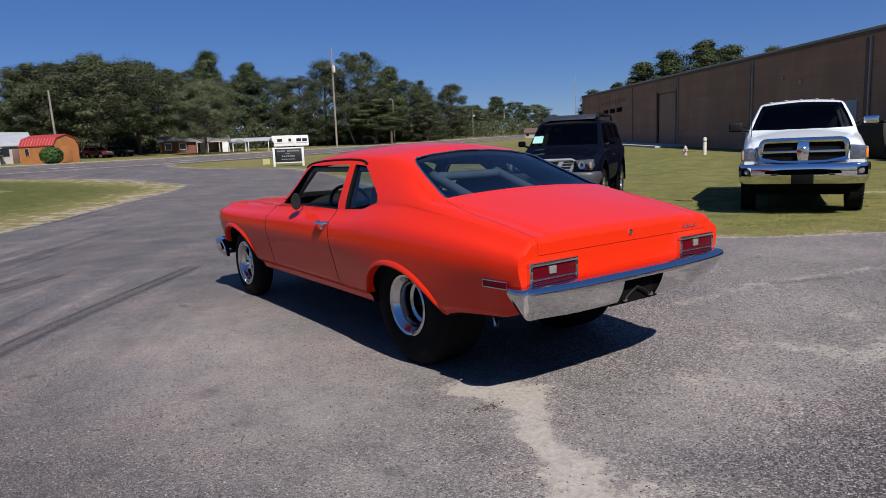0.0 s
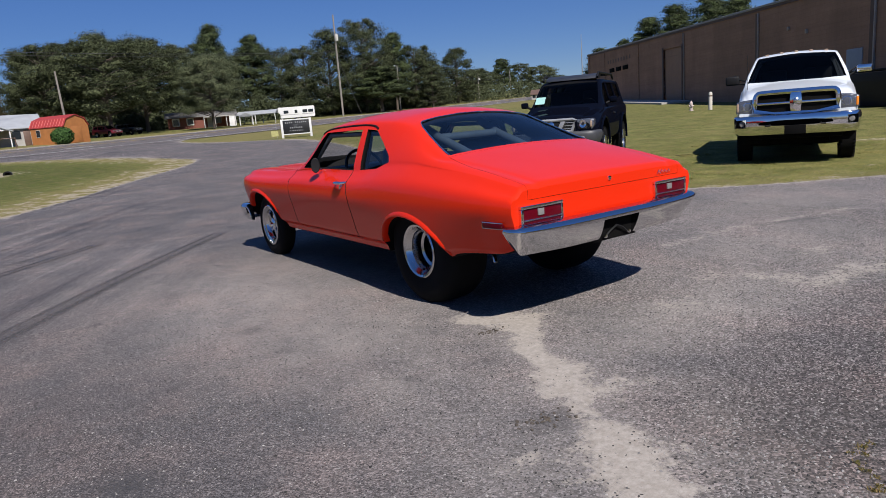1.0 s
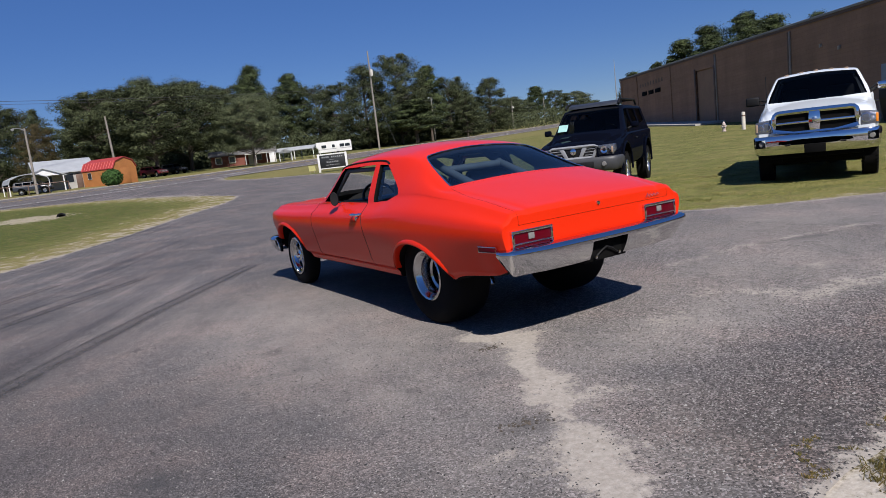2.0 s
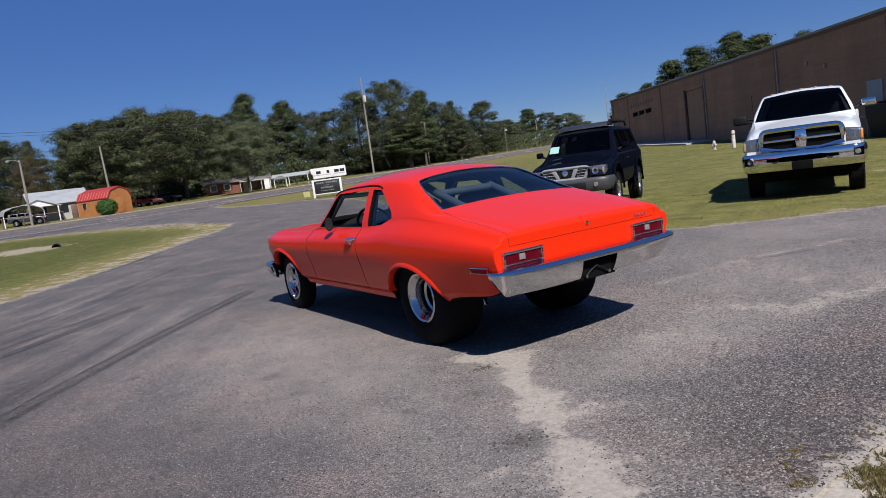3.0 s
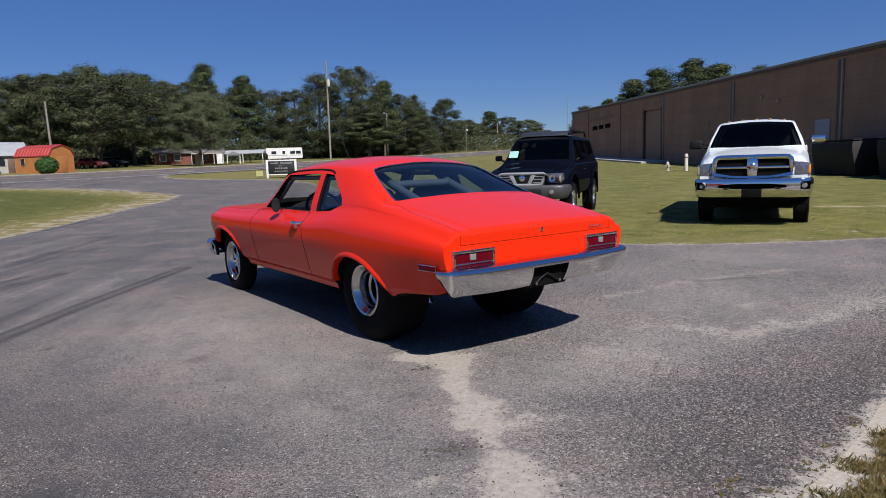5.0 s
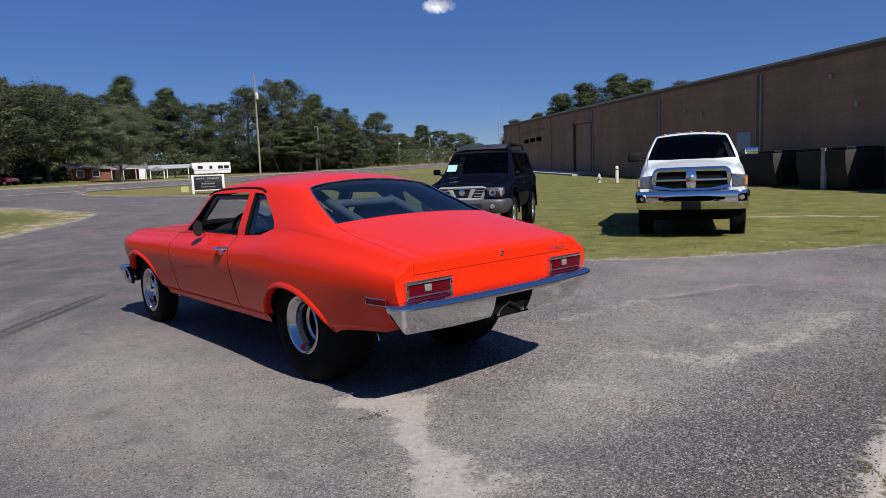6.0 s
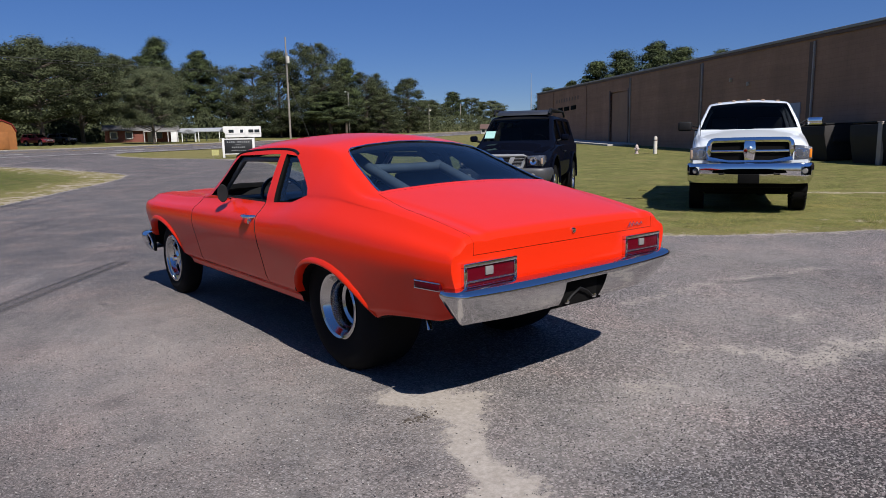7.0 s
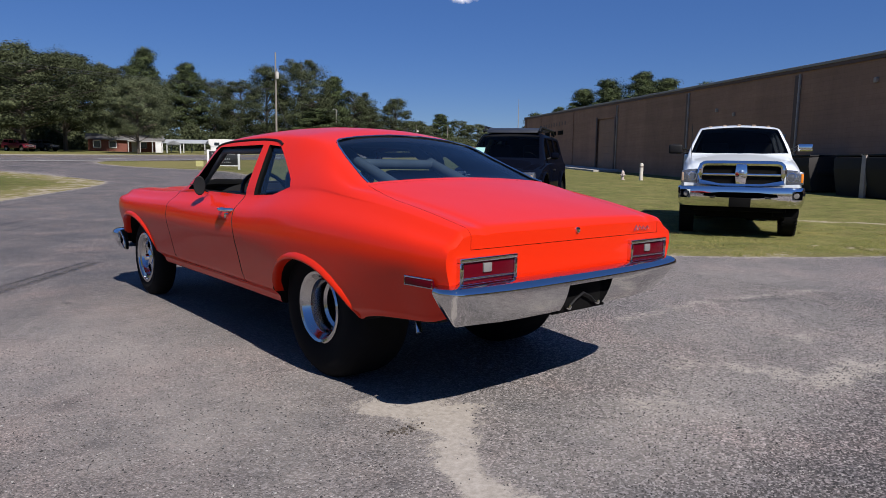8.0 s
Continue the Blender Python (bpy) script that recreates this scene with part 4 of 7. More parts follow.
    part("mirror_arm", tube([(-0.80, 1.35, 0.925), (-0.85, 1.34, 0.94), (-0.865, 1.335, 0.975)], 0.009, 8), CHROME, car)
    part("boot_lock", lathe([(0, -0.012), (0.013, -0.010), (0.016, 0.004), (0, 0.004)], "y", 18), CHROME, car, "chrome boot lock", m=Matrix.Translation((0, -1.088, 0.842)))
    # script badge as plain bright strokes
    bd = tube([(0.47, -1.10, 0.815), (0.485, -1.10, 0.84), (0.50, -1.10, 0.815), (0.515, -1.10, 0.838), (0.535, -1.10, 0.82), (0.55, -1.10, 0.835), (0.57, -1.10, 0.818), (0.59, -1.10, 0.834), (0.60, -1.10, 0.820)], 0.003, 5)
    part("boot_badge", bd, OLD_CHROME, car, "small chrome badge on the boot lid")

    # flared lips round the wheel openings, turned out to catch the light
    for s in (-1, 1):
        for poly in (rear_arch, front_arch):
            run = [p for p in poly[1:-1] if p[1] > N_ZB(p[0]) + (0.06 if p[0] > 0 else 0.01)]
            n = len(run)
            bm, rows = bmesh.new(), []
            for i, (y, z) in enumerate(run):
                (ya, za), (yb, zb) = run[max(0, i - 1)], run[min(n - 1, i + 1)]
                l = math.hypot(yb - ya, zb - za)
                ny, nz = (zb - za) / l, -(yb - ya) / l
                if nz < 0 and abs(nz) > 0.2 or (ny * (y - poly[9][0]) < 0 and abs(nz) <= 0.2):
                    ny, nz = -ny, -nz
                f = min(1.0, 0.12 + 0.13 * i, 0.2 + 0.3 * (n - 1 - i)) if poly is front_arch else min(1.0, 0.10 + 0.12 * i, 0.3 + 0.3 * (n - 1 - i))
                row = []
                for d, o in ((0.036, -0.004), (0.031, 0.002), (0.020, 0.009 * f), (0.008, 0.015 * f), (0.000, 0.017 * f), (-0.005, 0.012 * f), (-0.006, -0.05)):
                    yy, zz = y + ny * d * f, z + nz * d * f
                    row.append(bm.verts.new((s * (skin_x(yy, min(max(zz, 0.40), 0.80)) + o), yy, zz)))
                rows.append(row)
            for p, q in zip(rows, rows[1:]):
                for j in range(6):
                    bm.faces.new((p[j], p[j + 1], q[j + 1], q[j]))
            bmesh.ops.recalc_face_normals(bm, faces=bm.faces[:])
            part("arch_lip", bm, ORANGE, car, "flared orange wheel arch lip", 60)
    # wheels
    for s in (-1, 1):
        lathe_wheel(car, (s * 0.59, 0, 0.385), 0.385, 0.36, 0.180, 0.29, 5, "wide black drag slick", "deep polished rear rim", s)
        lathe_wheel(car, (s * 0.69, 2.82, 0.322), 0.322, 0.17, 0.195, 0.055, 5, "narrow black front tyre", "polished front rim", s)
    # under the car
    part("axle", tube([(-0.45, 0, 0.385), (0.45, 0, 0.385)], 0.045, 10), BLACK, car)
    part("fuel_cell", box(-0.35, 0.35, -0.85, -0.45, 0.42, 0.54, 0.02), WELL, car)
    for s in (-1, 1):
        part("exhaust_tip", tube([(s * 0.58, -0.45, 0.49), (s * 0.69, -0.72, 0.478), (s * 0.725, -0.79, 0.455), (s * 0.738, -0.815, 0.408)], 0.013, 12), ALLOY, car, "polished exhaust tip")
    # cabin
    for x in (-0.36, 0.36):
        seat = part("seat", box(x - 0.24, x + 0.24, 0.75, 1.22, 0.40, 0.58, 0.05, 3), GREY_VINYL, car, "grey high-back racing seat")
        sb = box(-0.25, 0.25, -0.05, 0.07, 0.0, 0.62, 0.05, 3)
        part("seat_back", sb, GREY_VINYL, seat, m=Matrix.Translation((x, 0.72, 0.48)) @ Matrix.Rotation(radians(12), 4, "X"))
    part("dashboard", box(-0.70, 0.70, 1.62, 1.90, 0.72, 0.91, 0.04, 3), VINYL, car)
    wheel_m = Matrix.Translation((-0.36, 1.40, 0.90)) @ Matrix.Rotation(radians(62), 4, "X")
    ring = [(0.175 * math.cos(2 * math.pi * k / 28), 0.175 * math.sin(2 * math.pi * k / 28), 0) for k in range(28)]
    st = part("steering_wheel", tube(ring, 0.014, 8, True), VINYL, car, "black steering wheel", m=wheel_m)
    for k in range(3):
        a = math.pi / 2 + 2 * math.pi * k / 3
        part("steering_spoke", tube([(0, 0, -0.02), (0.17 * math.cos(a), 0.17 * math.sin(a), 0)], 0.012, 6), VINYL, st)
    part("package_tray", box(-0.66, 0.66, -0.22, 0.22, 0.932, 0.945), VINYL, car)
    hoop = smooth_line([(-0.60, 0.58, 0.40), (-0.60, 0.56, 0.95), (-0.53, 0.55, 1.20), (-0.40, 0.55, 1.255), (0.40, 0.55, 1.255), (0.53, 0.55, 1.20), (0.60, 0.56, 0.95), (0.60, 0.58, 0.40)], 2)
    cage = part("roll_cage", tube(hoop, 0.024, 10), CAGE, car, "grey padded roll cage tubes")
    for name, pts, r in (("cage_brace", [(-0.29, 0.55, 1.235), (-0.28, 0.33, 1.13), (-0.28, 0.0, 1.02), (-0.28, -0.2, 0.955)], 0.034), ("cage_brace", [(0.29, 0.55, 1.235), (0.28, 0.33, 1.13), (0.28, 0.0, 1.02), (0.28, -0.2, 0.955)], 0.034), ("cage_crossbar", [(-0.28, 0.33, 1.13), (0.28, 0.33, 1.13)], 0.032),
                          ("cage_diagonal", [(-0.50, 0.55, 1.22), (0.56, 0.57, 0.55)], 0.024), ("cage_pillar", [(-0.60, 0.60, 1.20), (-0.64, 1.42, 1.20), (-0.69, 1.82, 0.90)], 0.02), ("cage_pillar", [(0.60, 0.60, 1.20), (0.64, 1.42, 1.20), (0.69, 1.82, 0.90)], 0.02)):
        part(name, tube(pts, r, 10), CAGE, cage)
    for x in (-0.42, -0.33):
        part("harness_strap", box(x - 0.022, x + 0.022, 0.615, 0.627, 0.86, 1.22, 0.003), YELLOW_WEB, car, "yellow-green harness strap")

    # the tail is narrowed and shifted sideways to fit the camera's view
    for ob in car.children_recursive:
        if ob.type != "MESH" or ob.name.startswith(("tyre", "rim", "spoke", "hub", "brake", "wheel")):
            continue
        m, up = ob.matrix_basis.copy(), ob.parent
        while up is not None and up != car:
            m, up = up.matrix_basis @ m, up.parent
        back = m.inverted()
        for v in ob.data.vertices:
            p = m @ v.co
            k = min(1.0, max(0.0, (-0.35 - p.y) / 0.65))
            if k:
                p.x = p.x * (1 - 0.035 * k) - 0.03 * k
                v.co = back @ p


build_nova()


# ---- the brown warehouse ----
BT, BN = Vector((0.553, 0.833)), Vector((-0.833, 0.553))   # along its long wall, and out towards the lawn
B0 = Vector((29.2, 9.6))
B_H = 5.32


def wall_z(s):
    return 0.25 + 0.021 * s


def by_wall(s, out=0.0, z=0.0):
    """Frame at a place on the long wall: x along it to the far end, y into the building, z up."""
    p = B0 + BT * s + BN * out
    m = Matrix(((BT.x, -BN.x, 0, p.x), (BT.y, -BN.y, 0, p.y), (0, 0, 1, wall_z(s) + z), (0, 0, 0, 1)))
    return m


def block_wall_material():
    m, nt, b = blank("brown_painted_block", 0.85)
    pos = nt.nodes.new("ShaderNodeTexCoord").outputs["Object"]
    mp = nt.nodes.new("ShaderNodeMapping")
    mp.inputs["Rotation"].default_value = (radians(90), 0, 0)
    nt.links.new(pos, mp.inputs["Vector"])
    br = nt.nodes.new("ShaderNodeTexBrick")
    br.inputs["Scale"].default_value, br.inputs["Brick Width"].default_value, br.inputs["Row Height"].default_value, br.inputs["Mortar Size"].default_value = 1.0, 0.4, 0.2, 0.008
    br.inputs["Color1"].default_value, br.inputs["Color2"].default_value, br.inputs["Mortar"].default_value = (0.37, 0.218, 0.145, 1), (0.35, 0.205, 0.136, 1), (0.31, 0.183, 0.122, 1)
    nt.links.new(mp.outputs[0], br.inputs["Vector"])
    stain = ramp(nt, noise_tex(nt, 0.5, 6, 0.65, pos, (1, 1, 0.35)), [(0.3, (0.72, 0.70, 0.68)), (0.75, (1.12, 1.08, 1.05))])
    band = ramp(nt, noise_tex(nt, 1.2, 3, 0.6, pos, (0.12, 0.12, 1.6)), [(0.3, (0.86, 0.85, 0.84)), (0.7, (1.08, 1.07, 1.06))])
    col = mix(nt, 1.0, mix(nt, 1.0, br.outputs["Color"], stain, "MULTIPLY"), band, "MULTIPLY")
    nt.links.new(col, b.inputs["Base Color"])
    bump(nt, b, br.outputs["Fac"], -0.4, 0.01)
    return m


BLOCK = block_wall_material()
COPING = worn("grey_metal_coping", (0.36, 0.345, 0.33), 0.6, 0.2, 0.15, 1.0)
BROWN_METAL = worn("brown_metal", (0.16, 0.10, 0.075), 0.6, 0.2, 0.2, 2)
TAN_METAL = worn("weathered_tan_metal", (0.46, 0.39, 0.33), 0.6, 0.1, 0.2, 2)
DOOR_BROWN = worn("brown_dock_door", (0.40, 0.24, 0.16), 0.65, 0.1, 0.15, 1.5)
GREY_DOOR = worn("pale_grey_door", (0.42, 0.43, 0.45), 0.6, 0, 0.12, 2)
CONCRETE = worn("pale_concrete", (0.44, 0.42, 0.38), 0.9, 0, 0.18, 1.2, 40, 0.3)
DUMPSTER = worn("dark_brown_steel", (0.016, 0.013, 0.012), 0.75, 0.0, 0.35, 1.5)
HYDRANT = worn("faded_red_white_paint", (0.50, 0.42, 0.39), 0.7, 0, 0.25, 5)
PALE_POST = worn("pale_post_paint", (0.60, 0.57, 0.50), 0.7, 0, 0.15, 5)


def sheared(ob):
    """Tilts long parts up along the wall, with the ground, to fit the camera's view."""
    for v in ob.data.vertices:
        v.co.z += 0.021 * v.co.x
    return ob


def build_warehouse():
    far, near, deep = 49.5, -42.0, 46.0
    hall = thing("warehouse", "long brown painted block warehouse with metal coping", "building", by_wall(0))
    wall = mesh_of(box(near, far, 0, 0.3, -0.6, B_H), BLOCK)
    wall = boolean(wall, mesh_of(box(21.45, 25.2, -0.5, 0.22, -0.2, 4.2), BLOCK))
    sheared(finish("wall", wall, None, hall, smooth=0))
    for name, b in (("wall", box(far - 0.3, far, 0.3, deep, -0.6, B_H)), ("wall", box(near, near + 0.3, 0.3, deep, -0.6, B_H)), ("wall", box(near, far, deep, deep + 0.3, -0.6, B_H)), ("roof", box(near, far, 0.3, deep, B_H - 0.35, B_H - 0.2))):
        sheared(part(name, b, BLOCK if name == "wall" else COPING, hall, smooth=0))
    sheared(part("coping", box(near - 0.1, far + 0.1, -0.10, 0.4, B_H, B_H + 0.12, 0.02), COPING, hall, "weathered grey metal coping", 0))
    sheared(part("fascia", box(near - 0.06, far + 0.06, -0.06, -0.004, B_H - 0.14, B_H - 0.004), BROWN_METAL, hall, "brown metal fascia under the coping", 0))
    for s in (-21, -10.5, -0.15, 9.9, 20.9):
        dp = part("downpipe", box(-0.04, 0.04, -0.11, -0.02, 0.0, B_H - 0.25, 0.012), TAN_METAL, hall, "weathered metal downpipe", m=None)
        dp.matrix_local = Matrix.Translation((s, 0, 0.021 * s))
        rec = part("wall_joint", box(0.16, 0.42, -0.012, 0.02, 0.0, B_H - 0.25), BROWN_METAL, hall)
        rec.matrix_local = Matrix.Translation((s, 0, 0.021 * s))
    for s in (31.5, 42.5, 48.8):
        p = part("pilaster", box(-0.2, 0.2, -0.07, 0.02, 0.0, B_H - 0.22, 0.01), BLOCK, hall, smooth=0)
        p.matrix_local = Matrix.Translation((s, 0, 0.021 * s))
    for a, b in ((21.2, 21.45), (25.2, 25.45)):
        sheared(part("door_jamb", box(a, b, -0.05, 0.14, -0.1, 4.35, 0.01), BROWN_METAL, hall))
    dock = part("dock_door", box(21.47, 25.18, 0.14, 0.20, -0.1, 4.18), DOOR_BROWN, hall, "closed brown sectional dock door", 0)
    dock.matrix_local = Matrix.Translation((0, 0, 0.47))
    for k in range(8):
        part("door_panel", box(21.5, 25.15, 0.118, 0.138, -0.08 + 0.53 * k, 0.43 + 0.53 * k, 0.008), DOOR_BROWN, dock, smooth=0)
    for k in range(3):
        v = part("wall_vent", box(-0.85, 0.85, -0.03, 0.02, 3.12, 3.52, 0.01), WELL, hall, "dark louvred wall vent")
        v.matrix_local = Matrix.Translation((35.3 + 2.25 * k, 0, 0.021 * 37))
    for k in range(9):      # worn lettering that nobody can read any more
        v = part("faded_letter", box(-0.18, 0.18, -0.006, 0.002, 4.02, 4.36), BROWN_METAL, hall)
        v.matrix_local = Matrix.Translation((33.9 + 0.9 * k, 0, 0.021 * 37))
    man = part("side_door", box(0.65, 1.75, -0.05, 0.02, 0.38, 2.5, 0.012), GREY_DOOR, hall, "pale grey steel side door")
    part("door_knob", lathe([(0, -0.03), (0.03, -0.025), (0.03, 0.0), (0, 0.0)], "y", 12), ALLOY, man, m=Matrix.Translation((0.75, -0.06, 1.4)))
    for s, z in ((6.7, 3.9), (5.0, 3.6), (-4.6, 4.4), (-6.0, 3.2)):
        f = part("wall_light", box(-0.07, 0.07, -0.12, 0.0, -0.10, 0.09, 0.02), TAN_METAL, hall, "small wall light fixture")
        f.matrix_local = Matrix.Translation((s, 0, z + 0.021 * s))
    unit = thing("rooftop_unit", "white metal rooftop air unit", "air conditioner", by_wall(15, -6, B_H - 0.2))
    part("casing", box(-1.4, 1.4, -0.8, 0.8, 0, 0.95, 0.05), worn("white_metal", (0.7, 0.7, 0.68), 0.5), unit)
    part("fan_cowl", lathe([(0.45, 0.95), (0.5, 1.1), (0.42, 1.1), (0.40, 0.95)], "z", 20), ALLOY, unit)
    # raised pale strip standing in for the sandy slope at the wall
    pad = thing("loading_slab", "pale strip along the foot of the warehouse wall", "slab", by_wall(27, 0), kind="structure")
    bm, back = bmesh.new(), by_wall(27, 0).inverted()
    rows = []
    for k in range(31):
        row = []
        for o, lift in ((0.02, -0.3), (0.02, 0.14), (2.2, 0.12), (2.2, -0.3)):
            p = B0 + BT * (19.6 + k) + BN * o
            row.append(bm.verts.new(back @ Vector((p.x, p.y, tz(p.x, p.y) + lift))))
        rows.append(row)
    for p, q in zip(rows, rows[1:]):
        for j in range(4):
            bm.faces.new((p[j], p[(j + 1) % 4], q[(j + 1) % 4], q[j]))
    bm.faces.new(rows[0])
    bm.faces.new(rows[-1])
    bmesh.ops.recalc_face_normals(bm, faces=bm.faces[:])
    part("slab", bm, CONCRETE, pad, smooth=0)
    for s0, w0, h0 in ((-3.6, 2.7, 1.55), (-7.6, 2.6, 1.62), (-12.5, 3.0, 1.5)):
        d = thing("dumpster", "dark brown steel dumpster against the block wall", "dumpster", by_wall(s0, 0.25), group="dumpsters by the wall")
        part("bin", prism([(0.0, 0.12), (-1.35, 0.12), (-1.55, 1.1), (-1.55, h0 - 0.1), (0, h0)], 0, w0, "x", 0.02), DUMPSTER, d)
        for k in range(2):
            part("lid", box(0.04 + k * w0 / 2, w0 / 2 - 0.04 + k * w0 / 2, -1.5, -0.1, h0 - 0.06, h0 + 0.01, 0.015), BLACK, d, m=None)
        for x in (-0.08, w0 + 0.0):
            part("lift_sleeve", box(x, x + 0.08, -1.2, -0.4, 0.8, 1.0, 0.01), DUMPSTER, d)
        for x in (0.2, w0 - 0.2):
            for y in (-0.3, -1.2):
                part("caster", lathe([(0, -0.03), (0.06, -0.03), (0.06, 0.03), (0, 0.03)], "x", 12), RUBBER, d, m=Matrix.Translation((x, y, 0.06)))
    rail = thing("platform_rail", "grey pipe handrail at the side door", "handrail", by_wall(-0.2, 1.3))
    for x in (0, 1.6):
        part("post", tube([(x, 0, -0.1), (x, 0, 1.5)], 0.03, 8), TAN_METAL, rail)
    for z in (0.95, 1.47):
        part("rail", tube([(0, 0, z), (1.6, 0, z)], 0.025, 8), TAN_METAL, rail)
    leaf = thing("gate_post", "pale weathered post between the dumpsters", "post", by_wall(-6.4, 1.75))
    part("post", box(-0.20, 0.0, -0.06, 0.06, -0.1, 1.55, 0.01), TAN_METAL, leaf)
    part("cap", box(-0.21, 0.01, -0.07, 0.07, 1.55, 1.58, 0.01), TAN_METAL, leaf)


def build_lawn_fittings():
    x, y = 29.2, 18.5
    h = thing("fire_hydrant", "faded pink-white fire hydrant on the lawn", "fire hydrant", Matrix.Translation((x, y, tz(x, y))) @ Matrix.Scale(0.70, 4))
    part("barrel", lathe([(0, 0), (0.17, 0), (0.17, 0.05), (0.12, 0.06), (0.11, 0.45), (0.15, 0.47), (0.15, 0.52), (0.13, 0.54)], "z", 20), HYDRANT, h)
    part("bonnet", lathe([(0.13, 0.54), (0.125, 0.6), (0.09, 0.68), (0.04, 0.72), (0.035, 0.78), (0, 0.78)], "z", 20), HYDRANT, h, "rounded hydrant cap")
    for a in range(3):
        part("outlet", lathe([(0, 0.08), (0.065, 0.08), (0.065, 0.19), (0.05, 0.20), (0, 0.20)], "y", 14), HYDRANT, h, m=Matrix.Translation((0, 0, 0.38)) @ Matrix.Rotation(radians(60 + 90 * a), 4, "Z"))
    x, y = 29.6, 17.6
    b = thing("bollard", "pale round marker post on the lawn", "bollard", Matrix.Translation((x, y, tz(x, y))))
    part("post", lathe([(0, -0.1), (0.10, -0.1), (0.10, 0.86), (0.08, 0.92), (0, 0.94)], "z", 18), PALE_POST, b)
    part("band", lathe([(0.101, 0.70), (0.106, 0.70), (0.106, 0.76), (0.101, 0.76)], "z", 18), BROWN_METAL, b)


# ---- trees ----
def leaf_material(name, dark, light):
    m, nt, b = blank(name, 0.7)
    geo = nt.nodes.new("ShaderNodeNewGeometry")
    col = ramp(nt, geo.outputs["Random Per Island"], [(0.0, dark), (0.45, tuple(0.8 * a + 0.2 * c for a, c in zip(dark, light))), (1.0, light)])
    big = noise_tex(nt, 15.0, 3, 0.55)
    # clump noise puts dark gaps and lit leaf clusters into the colour
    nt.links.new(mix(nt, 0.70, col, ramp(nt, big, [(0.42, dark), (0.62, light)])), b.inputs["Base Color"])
    b.inputs["Specular IOR Level"].default_value = 0.12
    b.inputs["Transmission Weight"].default_value = 0.0
    b.inputs["Subsurface Weight"].default_value = 0.0
    return m


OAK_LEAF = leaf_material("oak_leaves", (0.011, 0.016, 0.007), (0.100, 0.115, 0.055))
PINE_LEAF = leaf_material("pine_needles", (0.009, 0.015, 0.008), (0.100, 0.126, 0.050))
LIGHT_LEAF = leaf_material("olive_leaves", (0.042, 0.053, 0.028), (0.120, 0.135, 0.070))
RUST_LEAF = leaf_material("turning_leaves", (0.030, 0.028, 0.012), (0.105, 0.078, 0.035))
BARK = worn("bark", (0.10, 0.078, 0.06), 0.9, 0, 0.35, 2, 25, 0.6, 0.03)


def leaf_cards(centres, sizes, rng, facing):
    """Small bent leaf sprays: one bent quad each, turned outwards from their bough with much scatter."""
    n = len(centres)
    az = facing + 0.42 * rng.normal(size=(n, 3))
    az /= np.linalg.norm(az, axis=1)[:, None]
    ax = np.cross(az, rng.normal(size=(n, 3)))
    ax /= np.linalg.norm(ax, axis=1)[:, None]
    ay = np.cross(az, ax)
    s = sizes[:, None]
    v = np.stack((centres - ax * s, centres - ay * s * 0.55 + az * s * 0.14, centres + ax * s, centres + ay * s * 0.55 + az * s * 0.10), 1).reshape(-1, 3)
    f = np.arange(4 * n).reshape(-1, 4)
    return v, f


def crown_mesh(name, kind, seed, count):
    """A crown one metre high over a trunk's foot, built of leaf sprays on many uneven boughs."""
    rng = np.random.default_rng(seed)
    boughs = []
    n = 120 if kind != "pine" else 96
    for k in range(n):
        t = (k + rng.random()) / n
        if kind == "pine":
            z = 0.30 + 0.68 * t
            rad = 0.22 * (1 - t) ** 0.7 + 0.03
        elif kind == "tall":
            z = 0.07 + 0.89 * t
            rad = 0.26 * math.sin(math.pi * min(1, 0.18 + 0.80 * t)) ** 0.7
        elif kind == "open":
            z = 0.24 + 0.71 * t
            rad = 0.36 * math.sin(math.pi * min(1, 0.20 + 0.74 * t)) ** 0.6
        else:
            z = 0.05 + 0.89 * t
            rad = 0.36 * math.sin(math.pi * min(1, 0.22 + 0.72 * t)) ** 0.6
        a = rng.random() * 2 * math.pi
        r = rad * (0.45 + 0.6 * rng.random())
        size = (0.066 if kind == "pine" else 0.080) * (0.6 + 0.8 * rng.random())
        boughs.append((r * math.cos(a), r * math.sin(a), z, size))
    per = count // n
    cs, out = [], []
    for bx, by, bz, s in boughs:
        d = rng.normal(size=(per, 3))
        d /= np.linalg.norm(d, axis=1)[:, None]
        away = np.array((bx, by, bz - 0.5))
        out.append(d + 0.45 * away / (np.linalg.norm(away) + 1e-6) + (0, 0, 0.15))
        d *= (rng.random(per) ** 0.42 * np.where(rng.random(per) < 0.16, 1.4, 1.0))[:, None] * s
        d[:, 2] *= 0.62
        cs.append(d + (bx, by, bz))
    cs = np.concatenate(cs)
    v, f = leaf_cards(cs, 0.0042 + 0.0062 * rng.random(len(cs)), rng, np.concatenate(out))
    me = bpy.data.meshes.new(name)
    me.from_pydata(v.tolist(), [], f.tolist())
    return me, boughs


def trunk_mesh(boughs):
    bm = tube([(0, 0, -0.02), (0.004, 0.003, 0.25), (-0.004, 0.004, 0.55), (0.0, 0.0, 0.93)], [0.022, 0.016, 0.011, 0.003], 8)
    for bx, by, bz, _ in boughs[::3]:
        z0 = max(0.12, bz - 0.10)
        tube([(0, 0, z0), (bx * 0.5, by * 0.5, (z0 + bz) / 2 + 0.01), (bx, by, bz)], [0.008, 0.005, 0.002], 5, bm=bm)
    me = bpy.data.meshes.new("trunk")
    bm.to_mesh(me)
    bm.free()
    me.materials.append(BARK)
    return me


